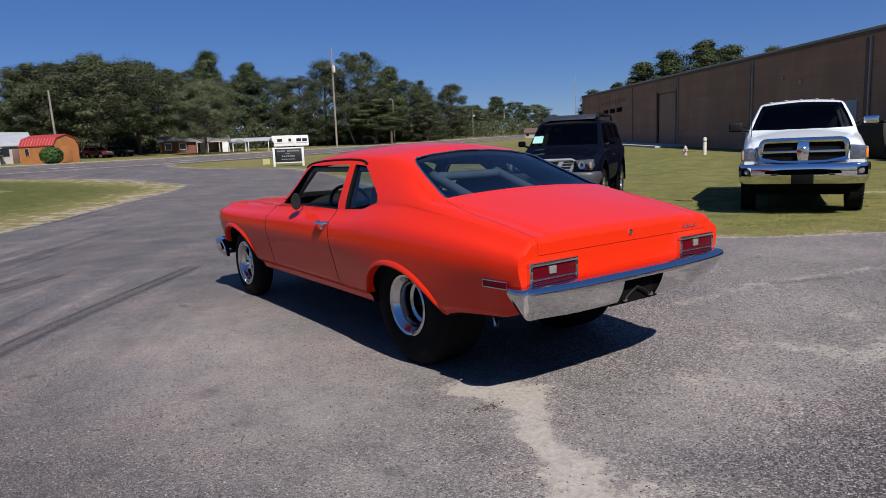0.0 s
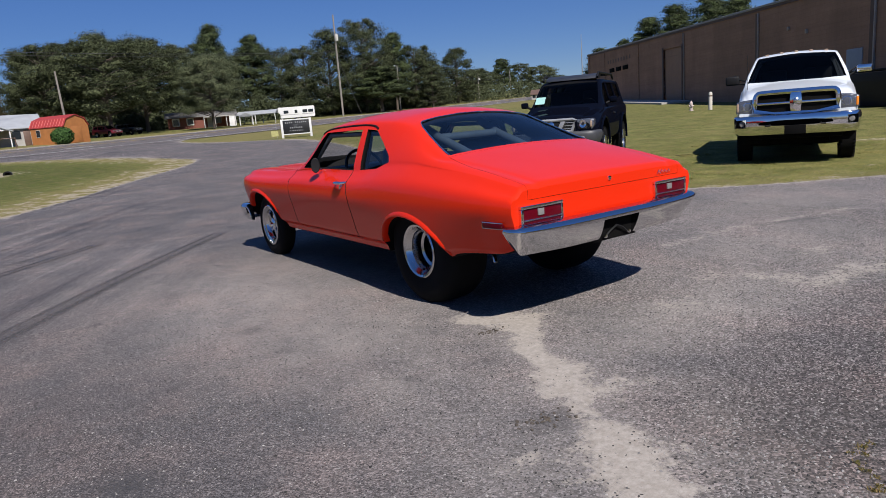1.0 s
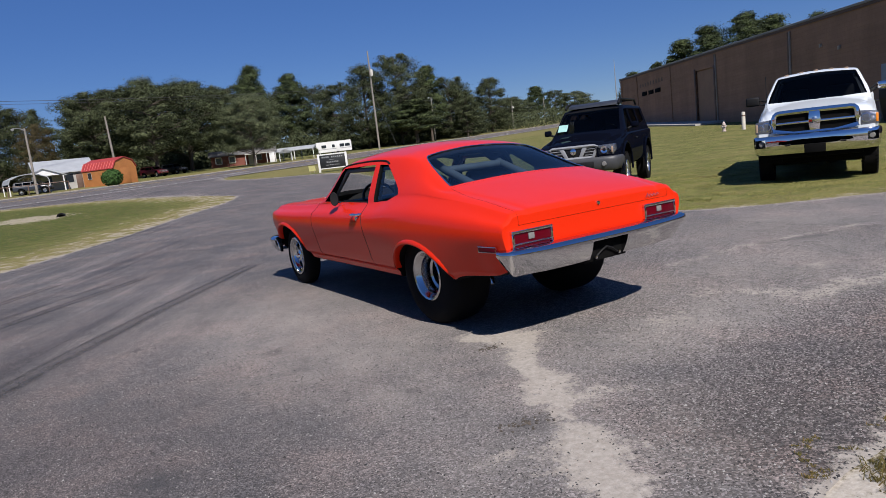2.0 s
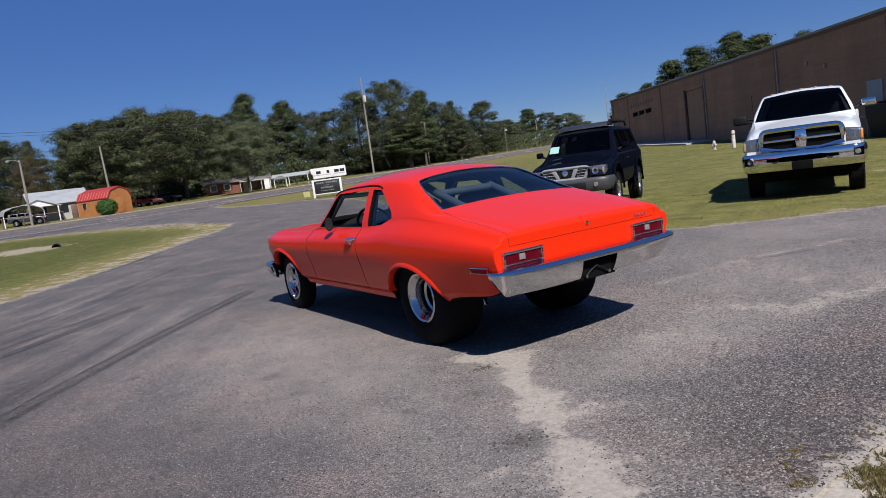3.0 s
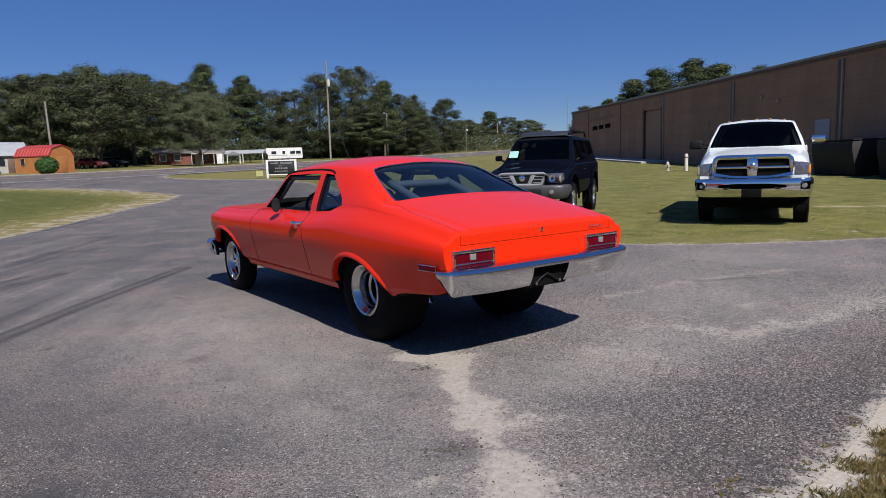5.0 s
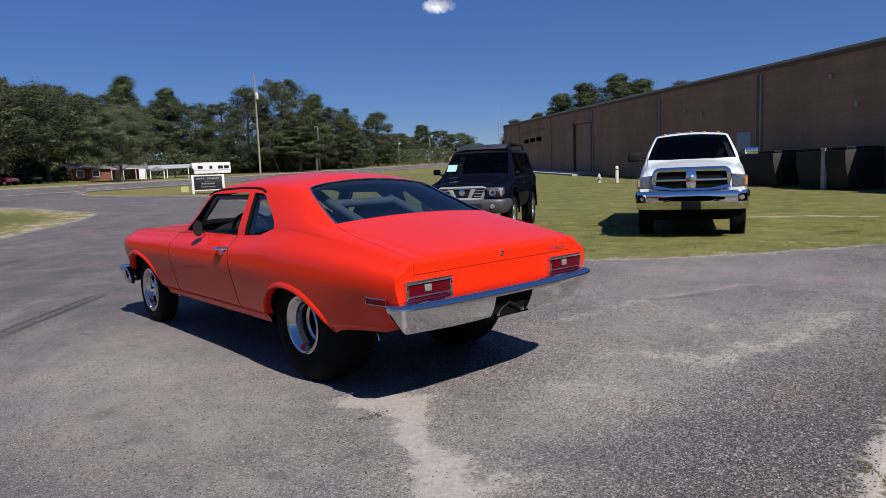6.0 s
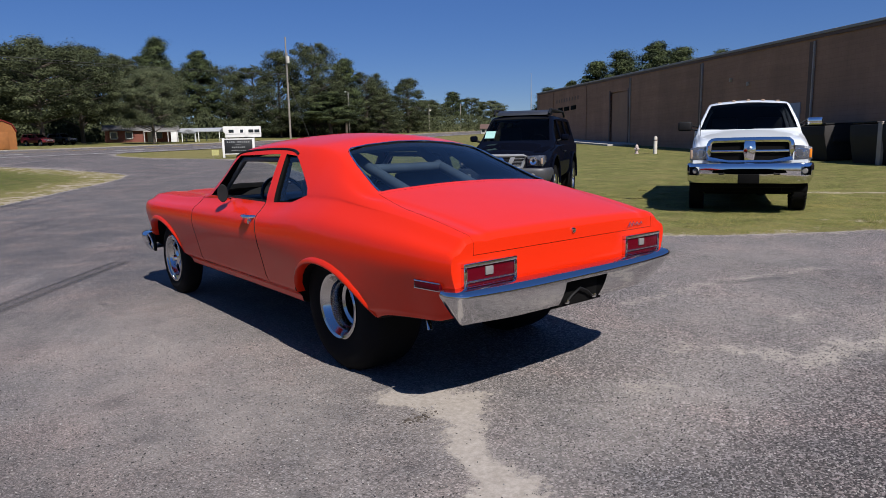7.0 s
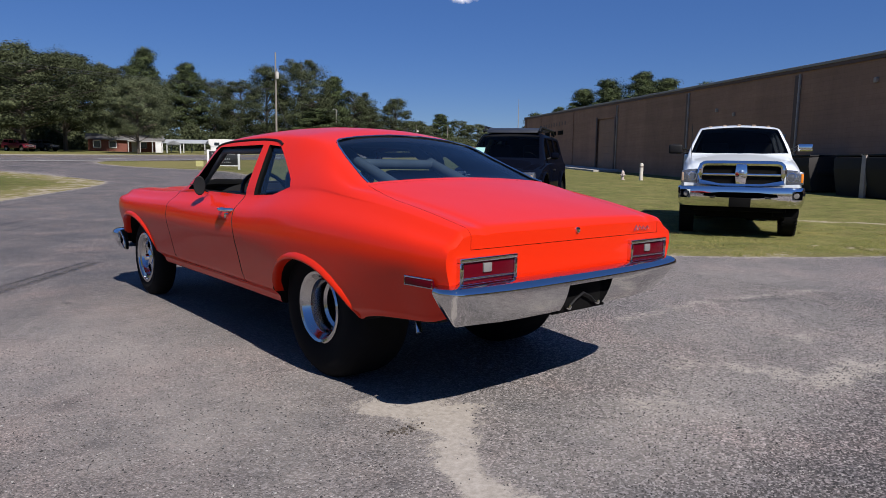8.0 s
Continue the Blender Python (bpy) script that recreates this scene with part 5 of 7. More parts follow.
def build_trees():
    kinds = {}
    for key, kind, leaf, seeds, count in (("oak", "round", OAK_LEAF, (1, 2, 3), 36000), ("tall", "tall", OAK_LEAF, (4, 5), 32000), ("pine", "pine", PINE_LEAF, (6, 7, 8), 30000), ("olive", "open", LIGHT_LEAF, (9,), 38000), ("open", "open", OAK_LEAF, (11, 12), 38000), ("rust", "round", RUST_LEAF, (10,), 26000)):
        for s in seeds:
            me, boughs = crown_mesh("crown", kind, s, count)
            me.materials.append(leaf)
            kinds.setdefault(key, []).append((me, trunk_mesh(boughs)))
    words = {"oak": "broad dark green oak in the tree line", "tall": "tall dark green tree in the tree line", "open": "spreading dark oak with clear ground under its crown", "pine": "tall dark pine with an open crown", "olive": "drooping grey-green tree before the woods", "rust": "tree with rust-tinged autumn leaves"}
    left = [("oak", -5.4, 95.6, 11.1, 4.2), ("oak", -2.3, 95.6, 10.5, 3.8), ("rust", -1.0, 89.5, 8.0, 2.2), ("oak", 5.2, 107.3, 9.3, 3.3), ("oak", 11.0, 109.8, 13.9, 5.7), ("tall", 15.5, 114.2, 15.5, 4.6), ("oak", 24.0, 124.0, 16.3, 6.2),
            ("pine", 35.9, 121.7, 17.3, 4.5), ("open", 11.6, 86.5, 11.6, 5.6), ("open", 5.6, 92.0, 11.6, 4.8), ("open", 17.2, 93.5, 12.2, 5.6), ("olive", 22.6, 82.1, 9.0, 3.6), ("olive", 27.6, 97.5, 10.5, 4.4), ("pine", 44.5, 126.5, 16.0, 5.4), ("oak", 49.5, 125.0, 13.8, 5.4)]
    middle = [("tall", 49.8, 103.3, 14.6, 4.3), ("oak", 54.9, 100.6, 16.3, 5.3), ("pine", 62.1, 102.2, 13.6, 3.4), ("pine", 55.2, 95.9, 7.4, 5.4), ("oak", 68.0, 104.4, 12.0, 4.6), ("oak", 68.2, 99.4, 7.4, 3.4), ("tall", 86.3, 116.0, 11.9, 4.0), ("olive", 114.6, 144.7, 8.4, 4.4),
              ("pine", 139.5, 163.0, 11.8, 4.8), ("oak", 150.7, 166.5, 10.6, 5.0), ("olive", 155.4, 162.2, 9.2, 5.6), ("oak", 173.2, 172.7, 6.0, 5.0)]
    behind = [("pine", 93.9, 82.1, 8.0, 3.4), ("pine", 92.8, 75.7, 8.8, 2.6), ("pine", 85.3, 64.3, 10.9, 4.0), ("pine", 84.3, 59.0, 12.0, 4.2), ("pine", 83.5, 53.0, 12.5, 4.8), ("pine", 85.4, 50.0, 11.6, 4.0), ("pine", 95.2, 49.1, 11.6, 3.2)]
    filler = [("oak", -16, 96, 12, 5.5), ("tall", -26, 92, 13, 5), ("oak", -38, 90, 12, 6), ("oak", 34, 131, 15.5, 6.2), ("tall", 8, 118, 13, 5), ("oak", 29, 127, 15, 6), ("oak", 41, 130, 14, 6), ("oak", 61, 108, 11, 5), ("tall", 75, 112, 10, 4.5), ("oak", 50, 114, 13, 5), ("oak", 100, 128, 8, 5), ("oak", 124, 152, 8, 5)]
    k = 0
    for kind, x, y, h, r in left + middle + behind + filler:
        k += 1
        crown, trunk = kinds[kind][k % len(kinds[kind])]
        tree = thing("tree", words[kind], "tree", Matrix.Translation((x, y, tz(x, y))) @ Matrix.Rotation(k * 2.4, 4, "Z"), group="trees beyond the road")
        wide = r / (0.33 if kind not in ("pine", "tall") else 0.25)
        share("trunk", trunk, tree, Matrix.Diagonal((wide * 0.8, wide * 0.8, h, 1)))
        share("crown", crown, tree, Matrix.Diagonal((wide, wide, h, 1)))
    # the dark wood behind them and an added belt of brush, which nobody could count
    rng = np.random.default_rng(77)
    n = 130000
    ang = rng.uniform(radians(-20), radians(200), n)
    dist = rng.uniform(136, 165, n) + 40 * np.clip(np.cos(ang) - 0.45, 0, 1)
    top = (6.2 + 2.0 * np.sin(ang * 23) + 1.6 * np.sin(ang * 61 + 1)) * np.clip((ang - 0.5) / 0.75, 0.42, 1)
    leaf_stuff("woods", "dark green woods behind the road", "woods", dist * np.cos(ang), dist * np.sin(ang), top * rng.random(n) ** 0.8, rng)
    # this belt is added in place of the shade under the crowns
    n = 70000
    belt = smooth_line([(-44, 101), (-20, 103), (0, 104), (10, 103), (20, 106), (32, 110), (45, 112), (60, 111), (72, 115), (86, 124)], 2)
    run = rng.random(n) * (len(belt) - 1.001)
    k = run.astype(int)
    at = np.array([tuple(p) for p in belt])
    at = at[k] + (at[k + 1] - at[k]) * (run - k)[:, None] + rng.normal(size=(n, 2)) * 1.5
    top = 2.9 + 1.1 * np.sin(at[:, 0] * 0.83) + 0.8 * np.sin(at[:, 0] * 2.1 + 1)
    leaf_stuff("brush", "dark leaf belt standing in for shade under the tree line", "brush", at[:, 0], at[:, 1], top * rng.random(n), rng)


def leaf_stuff(name, label, category, xs, ys, up, rng):
    n = len(xs)
    facing = np.column_stack((-xs, -ys, np.zeros(n))) / np.hypot(xs, ys)[:, None] + (0, 0, 0.3) + 0.9 * rng.normal(size=(n, 3))
    v, f = leaf_cards(np.column_stack((xs, ys, terrain(xs, ys) + up)), rng.uniform(0.12, 0.30, n), rng, facing)
    me = bpy.data.meshes.new(name)
    me.from_pydata(v.tolist(), [], f.tolist())
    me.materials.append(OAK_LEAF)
    tagged(new(name, me), label, category, kind="stuff")


# ---- roadside ----
WOOD_POLE = worn("weathered_pole_wood", (0.25, 0.225, 0.195), 0.9, 0, 0.3, 3, 40, 0.5)
# sunlight on the cable is put into this lifted grey
WIRE = worn("black_cable", (0.06, 0.06, 0.062), 0.6, 0, 0.2)
GREY_METAL = worn("grey_galvanised", (0.42, 0.43, 0.43), 0.5, 0.5, 0.15, 4)
SIGN_WHITE = worn("white_sign_post", (0.74, 0.74, 0.72), 0.6, 0, 0.06)
SIGN_LETTER = worn("faded_letter_paint", (0.26, 0.265, 0.27), 0.7, 0, 0.3, 8)
SIGN_BLACK = worn("black_sign_board", (0.012, 0.013, 0.014), 0.5, 0, 0.2)


def pole(x, y, h, transformer=False, lamp=False, lean=0.0, r=0.16):
    p = thing("utility_pole" if not lamp else "street_lamp", "weathered wooden utility pole" + (" with a pale transformer" if transformer else " with a small lamp arm" if lamp else ""), "utility pole" if not lamp else "street lamp", Matrix.Translation((x, y, tz(x, y))) @ Matrix.Rotation(lean, 4, "Y"), group="poles along the road")
    part("shaft", tube([(0, 0, -0.3), (0, 0, h * 0.5), (0, 0, h)], [r, r * 0.85, r * 0.62], 12), WOOD_POLE, p)
    if transformer:
        part("transformer", lathe([(0, h * 0.745), (0.21, h * 0.745), (0.24, h * 0.75), (0.24, h * 0.80), (0.20, h * 0.81), (0, h * 0.815)], "z", 18), PALE_POST, p, "pale can transformer", m=Matrix.Translation((0.1, -0.30, 0)))
        part("insulator", lathe([(0.03, h * 0.815), (0.05, h * 0.82), (0.03, h * 0.84), (0, h * 0.845)], "z", 10), GREY_METAL, p, m=Matrix.Translation((0.1, -0.36, 0)))
    if lamp:
        part("arm", tube([(0, 0, h * 0.97), (-0.4, -0.3, h), (-0.9, -0.6, h * 1.0)], 0.03, 6), GREY_METAL, p)
        part("lamp_head", lathe([(0, -0.14), (0.1, -0.12), (0.16, 0.0), (0.08, 0.08), (0, 0.08)], "z", 14), GREY_METAL, p, m=Matrix.Translation((-0.95, -0.62, h * 0.985)))
    return p


def wire(a, b, sag, r=0.02):
    pts = []
    for k in range(25):
        t = k / 24
        p = Vector(a).lerp(Vector(b), t)
        p.z -= sag * 4 * t * (1 - t)
        pts.append(p)
    ob = part("overhead_wire", tube(pts, r, 5), WIRE)
    return tagged(ob, "black overhead wire between poles", "cable", group="wires over the road")


def build_roadside():
    pole(46.5, 93.5, 15.4, transformer=True, r=0.165)
    pole(59.5, 97.0, 7.6, lamp=True, r=0.13)
    pole(96.2, 121, 6.4, transformer=True)
    pole(128.2, 146.4, 7.4)
    pole(6.05, 79.3, 7.4, lean=-0.03, r=0.14)
    pole(-2.15, 68.6, 6.1, lamp=True, r=0.12)
    far = [(-36, 55.5, 9.0), (46.5, 93.5, 9.9), (96.2, 121, 5.4), (128.2, 146.4, 6.0)]
    for (ax, ay, az), (bx, by, bz) in zip(far, far[1:]):
        wire((ax, ay, tz(ax, ay) + az), (bx, by, tz(bx, by) + bz), 0.9, 0.020)
    wire((-36, 55.5, tz(-36, 55.5) + 8.7), (46.5, 93.5, tz(46.5, 93.5) + 9.75), 0.95, 0.014)
    wire((46.5, 93.5, tz(46.5, 93.5) + 9.6), (59.5, 97.0, tz(59.5, 97) + 7.0), 0.4, 0.02)
    wire((46.5, 93.5, tz(46.5, 93.5) + 10.4), (36, 108, 11.5), 0.9, 0.02)
    # guy wire of the near pole
    wire((46.5, 93.5, tz(46.5, 93.5) + 9.0), (49.6, 93.0, tz(49.6, 93)), 0.0, 0.03)
    # radio mast
    x, y = 128.3, 118.5
    mast = thing("radio_mast", "thin grey radio mast beyond the warehouse", "mast", Matrix.Translation((x, y, tz(x, y))))
    part("shaft", tube([(0, 0, 0), (0, 0, 9), (0, 0, 14.2)], [0.16, 0.11, 0.05], 6), GREY_METAL, mast)
    part("foot", box(-0.3, 0.3, -0.3, 0.3, -0.2, 0.2, 0.02), CONCRETE, mast)
    # one small fair-weather cloud, far off
    m = bpy.data.materials.new("cloud_white")
    m.use_nodes = True
    nt = m.node_tree
    nt.nodes.clear()
    out, mixer, clear, white = [nt.nodes.new(k) for k in ("ShaderNodeOutputMaterial", "ShaderNodeMixShader", "ShaderNodeBsdfTransparent", "ShaderNodeBsdfDiffuse")]
    white.inputs["Color"].default_value = (0.9, 0.9, 0.92, 1)
    pos = nt.nodes.new("ShaderNodeTexCoord").outputs["Object"]
    ball = nt.nodes.new("ShaderNodeTexGradient")
    ball.gradient_type = "SPHERICAL"
    scaled = nt.nodes.new("ShaderNodeMapping")
    scaled.inputs["Scale"].default_value = (1 / 44, 1 / 20, 0)
    nt.links.new(pos, scaled.inputs["Vector"])
    nt.links.new(scaled.outputs[0], ball.inputs["Vector"])
    puff = maths(nt, "MULTIPLY", ball.outputs["Fac"], maths(nt, "MULTIPLY", noise_tex(nt, 0.07, 6, 0.6, pos), 2.0))
    nt.links.new(maths(nt, "MULTIPLY", maths(nt, "SUBTRACT", puff, 0.22), 1.5, True), mixer.inputs[0])
    nt.links.new(clear.outputs[0], mixer.inputs[1])
    nt.links.new(white.outputs[0], mixer.inputs[2])
    nt.links.new(mixer.outputs[0], out.inputs["Surface"])
    bm = patch(lambda u, v: ((u - 0.5) * 90, (v - 0.5) * 42, 4 * math.sin(5 * u) * math.sin(4 * v)), 12, 8)
    c = part("cloud", bm, m, m=look((655, 720, 238), (0, 0, 0)) @ Matrix.Scale(0.74, 4))
    c.visible_shadow = False
    tagged(c, "small white wisp of cloud in the blue sky", "cloud", kind="structure")
    # the shop's sign board
    x, y = 14.66, 38.0
    s = thing("sign", "black shop sign board in a white post frame", "sign", Matrix.Translation((x, y, tz(x, y))) @ Matrix.Rotation(radians(-32), 4, "Z"))
    for px in (-0.93, 0.93):
        part("post", box(px - 0.07, px + 0.07, -0.06, 0.06, -0.2, 1.22, 0.01), SIGN_WHITE, s)
    part("rail", box(-0.86, 0.86, -0.05, 0.05, 1.12, 1.20, 0.01), SIGN_WHITE, s)
    part("rail", box(-0.86, 0.86, -0.05, 0.05, 0.20, 0.26, 0.01), SIGN_WHITE, s)
    part("board", box(-0.86, 0.86, -0.03, 0.03, 0.26, 1.12, 0.004), SIGN_BLACK, s)
    for k, (w, z, h) in enumerate(((0.72, 0.93, 0.10), (0.26, 0.79, 0.025), (0.42, 0.60, 0.10), (0.46, 0.42, 0.06))):
        n = (11, 1, 7, 8)[k]
        for j in range(n):
            if k == 0 and j == 4:
                continue
            a = -w + 2 * w * (j + 0.12) / n
            b = -w + 2 * w * (j + 0.72) / n
            part("letter_bar", box(a, b, -0.036, -0.031, z, z + h * (0.8 if j % 3 == 1 else 1.0)), SIGN_LETTER, s)
    return s


build_warehouse()
build_lawn_fittings()
build_trees()
build_roadside()


# ---- the parked vehicles ----
DULL_LENS = lens("dull_amber_lens", (0.30, 0.22, 0.16))
GREY_CLAD = worn("dark_grey_cladding", (0.058, 0.060, 0.066), 0.5, 0.1, 0.1)
ROOF_BOX = worn("mottled_dark_plastic", (0.030, 0.033, 0.041), 0.45, 0, 0.4, 5, 40, 0.1)
LAMP = worn("bright_lamp_bowl", (0.20, 0.21, 0.225), 0.15, 0.6, 0.7, 22, 60, 0.7, 0.012, coat=1.0)


def make_section(W, ZS, XS, XR, ZR, ZC, ZB, mid=0.75, tuck=0.03):
    def section(y):
        w, zs, xs, xr, zr, zc, zb = W(y), ZS(y), XS(y), XR(y), ZR(y), ZC(y), ZB(y)
        m = min(mid, 0.5 * (zb + zs) + 0.08)
        pts = [(0, zb), (w - 0.10, zb), (w - tuck, zb + 0.03), (w - 0.005, m - 0.12), (w, m), (w - 0.012, 0.5 * (m + zs)), (xs + 0.03, zs - 0.035), (xs - 0.01, zs + 0.003)]
        pts += [(xs + (xr - xs) * f, zs + (zr - zs) * f) for f in (0.12, 0.55)]
        pts += [(xr + 0.012, zr - 0.02), (xr - 0.04, zr + 0.012), (xr * 0.6, zr + (zc - zr) * 0.7), (xr * 0.25, zr + (zc - zr) * 0.97), (0, zc)]
        return smooth_line(pts, 2)

    def cabin(y):
        zs, xs, xr, zr, zc = ZS(y), XS(y), XR(y), ZR(y), ZC(y)
        side = xs - 0.08
        return smooth_line([(0, 0.7), (side - 0.02, 0.7), (side, 0.72), (side, min(zs, zr - 0.04)), (xr - 0.05, zr - 0.035), (xr * 0.6, zr + (zc - zr) * 0.7 - 0.04), (0, zc - 0.045)], 1)

    def top(x, y):
        pts = section(y)
        hit = [(a, b) for a, b in zip(pts, pts[1:]) if min(a[0], b[0]) <= abs(x) <= max(a[0], b[0]) and a[1] > 0.8]
        a, b = hit[-1]
        t = (abs(x) - a[0]) / (b[0] - a[0]) if b[0] != a[0] else 0
        return a[1] + (b[1] - a[1]) * t

    def flank(y, z):
        pts = section(y)
        hit = [(a, b) for a, b in zip(pts, pts[1:]) if min(a[1], b[1]) <= z <= max(a[1], b[1]) and a[0] > 0.3]
        a, b = hit[-1]
        t = (z - a[1]) / (b[1] - a[1]) if b[1] != a[1] else 0
        return a[0] + (b[0] - a[0]) * t
    return section, cabin, top, flank


def cut_body(car, section, cabin, ys, cab_ys, paint, arches, screen, sides, name="body"):
    """Skin with cabin hollow, wheel openings and window openings."""
    body = loft(ys, section, paint)
    body = boolean(body, loft(cab_ys, cabin, VINYL))
    for s in (-1, 1):
        for poly in arches:
            body = boolean(body, mesh_of(prism(poly, s * 0.5, s * 1.3, "x"), WELL))
        for poly in sides:
            body = boolean(body, mesh_of(prism(poly, s * 0.42, s * 1.2, "x"), paint))
    for poly, z0 in screen:
        body = boolean(body, mesh_of(prism(poly, z0, 2.4, "z"), BLACK))
    return finish(name, body, None, car, smooth=32)


def road_wheel(parent, at, r, w, rim_r, out, rim_mat, spokes=6, label="black all-terrain tyre on an alloy rim"):
    h = w / 2
    wheel = new("wheel")
    wheel.parent = parent
    wheel.matrix_local = Matrix.Translation(at) @ (Matrix.Identity(4) if out < 0 else Matrix.Rotation(math.pi, 4, "Z"))
    tyre = lathe([(rim_r, -h * 0.9), (rim_r + (r - rim_r) * 0.5, -h), (r - 0.03, -h * 0.92), (r, -h * 0.72), (r, h * 0.72), (r - 0.03, h * 0.92), (rim_r, h * 0.9), (rim_r, -h * 0.9)], "x", 40, caps=False)
    for k in range(40):     # shoulder lugs
        a = 2 * math.pi * k / 40
        for s in (-1, 1):
            b = box(s * h * 0.80 - 0.02, s * h * 0.80 + 0.02, -0.013, 0.013, r - 0.02, r + 0.006)
            join(tyre, b, Matrix.Rotation(a + (0.08 if s > 0 else 0), 4, "X"))
    part("tyre", tyre, RUBBER, wheel, label, 30)
    part("rim", lathe([(rim_r + 0.01, -h * 0.92), (rim_r, -h * 0.97), (rim_r - 0.02, -h * 0.85), (rim_r - 0.03, -h * 0.3), (rim_r - 0.03, h * 0.9)], "x", 36, caps=False), rim_mat, wheel)
    part("brake_disc", lathe([(0.0, -h * 0.1), (rim_r - 0.04, -h * 0.1), (rim_r - 0.04, 0.0), (0, 0)], "x", 28), WELL, wheel)
    for k in range(spokes):
        s = prism([(-0.045, 0.05), (-0.03, rim_r - 0.025), (0.03, rim_r - 0.025), (0.045, 0.05)], -h * 0.62, -h * 0.30, "x", 0.008)
        s.transform(Matrix.Rotation(2 * math.pi * k / spokes, 4, "X"))
        part("spoke", s, rim_mat, wheel)
    part("hub_cap", lathe([(0, -h * 0.72), (0.05, -h * 0.7), (0.075, -h * 0.5), (0.08, -h * 0.2), (0, -h * 0.2)], "x", 20), rim_mat, wheel)


def loop_bar(points, r, steps=8):
    pts = [tuple(Vector(a).lerp(Vector(b), f)) for a, b in zip(points, points[1:] + points[:1]) for f in (0.06, 0.5, 0.94)]
    return tube(pts, r, steps, True)


def build_truck():
    car = thing("pickup_truck", "white heavy-duty dually pickup with chrome grille parked on the lawn", "pickup truck", pose(8.25, 2.05, 0.0, 0, 0, 117.6) @ Matrix.Diagonal((0.95, 1, 1.02, 1)))
    W = curve((-6.1, 1.10), (-4.35, 1.10), (-4.05, 0.985), (-3, 0.98), (-1.2, 0.985), (-0.6, 0.985), (-0.3, 0.965), (-0.14, 0.92))
    ZS = curve((-6.1, 1.43), (-4.15, 1.43), (-4.05, 1.32), (-1.6, 1.28), (-1.2, 1.22), (-0.5, 1.13), (-0.25, 1.085), (-0.14, 1.0))
    XS = curve((-6.1, 1.06), (-4.35, 1.06), (-4.05, 0.955), (-1.8, 0.955), (-1.2, 0.95), (-0.5, 0.92), (-0.14, 0.87))
    XR = curve((-6.1, 0.98), (-4.3, 0.98), (-4.1, 0.80), (-4.0, 0.74), (-2.3, 0.745), (-1.6, 0.905), (-1.3, 0.88), (-0.5, 0.84), (-0.14, 0.78))
    ZR = curve((-6.1, 1.42), (-4.12, 1.42), (-3.98, 1.86), (-2.6, 1.885), (-2.25, 1.85), (-1.9, 1.62), (-1.5, 1.315), (-1.2, 1.28), (-0.4, 1.19), (-0.14, 1.06))
    ZC = curve((-6.1, 1.42), (-4.12, 1.42), (-3.98, 1.92), (-3, 1.95), (-2.5, 1.94), (-2.25, 1.895), (-1.45, 1.375), (-1.2, 1.35), (-0.6, 1.275), (-0.3, 1.23), (-0.14, 1.13))
    ZB = curve((-6.1, 0.52), (-0.14, 0.52))
    section, cabin, top, flank = make_section(W, ZS, XS, XR, ZR, ZC, ZB, 0.85)
    ys = sorted(set([round(-6.1 + 0.08 * i, 3) for i in range(75)] + [-4.12, -4.08, -4.03, -3.98, -0.2, -0.17, -0.15, -0.14]))
    screen = [(-0.865, -1.64), (-0.4, -1.53), (0, -1.49), (0.4, -1.53), (0.865, -1.64), (0.69, -2.20), (0, -2.24), (-0.69, -2.20)]
    front_door = [(-1.86, 1.37), (-2.80, 1.37), (-2.80, 1.80), (-2.30, 1.80)]
    rear_door = [(-2.92, 1.37), (-3.80, 1.37), (-3.80, 1.78), (-2.92, 1.80)]
    cut_body(car, section, cabin, ys, [round(-3.9 + 0.08 * i, 3) for i in range(29)], WHITE_PAINT, [arch(-1.02, 0.52, 1.02, 0.2), arch(-4.75, 0.52, 1.0, 0.2)], [(screen, 1.30)], [front_door, rear_door])
    part("windscreen", quad_patch([(-0.89, -1.62), (0.89, -1.62), (0.705, -2.22), (-0.705, -2.22)], lambda x, y: (x, y + 0.13 * (1 - (x / 0.84) ** 2) * (y + 2.22) / 0.6, top(x, y + 0.13 * (1 - (x / 0.84) ** 2) * (y + 2.22) / 0.6) - 0.012), 16, 10), DARK_GLASS, car, "dark reflecting windscreen")
    for s in (-1, 1):
        for poly in (front_door, rear_door):
            part("side_window", quad_patch(poly, lambda y, z: (s * (flank(y, z) - 0.02), y, z), 6, 5), DARK_GLASS, car)
        # dually flare
        fl = lathe([(0.50, -0.12), (0.58, -0.10), (0.61, 0.0), (0.60, 0.13), (0.50, 0.15)], "x", 40, caps=False)
        bmesh.ops.delete(fl, geom=[v for v in fl.verts if v.co.z < -0.12], context="VERTS")
        part("rear_flare", fl, WHITE_PAINT, car, "wide white dually rear fender", m=Matrix.Translation((s * 0.97, -4.75, 0.48)) @ (Matrix.Rotation(math.pi, 4, "Z") if s < 0 else Matrix.Identity(4)))
        road_wheel(car, (s * 0.86, -1.02, 0.41), 0.41, 0.26, 0.235, s, ALLOY, 8)
        road_wheel(car, (s * 1.00, -4.75, 0.41), 0.41, 0.25, 0.235, s, ALLOY, 8)
        # lamp units with chrome bowl, amber outer side
        unit = part("headlight", prism([(0.70, 0.875), (0.975, 0.885), (0.965, 1.075), (0.84, 1.10), (0.70, 1.11)] if s > 0 else [(-0.70, 0.875), (-0.70, 1.11), (-0.84, 1.10), (-0.965, 1.075), (-0.975, 0.885)], -0.30, -0.135, "y", 0.008), LAMP, car, "clear headlight unit with amber corner")
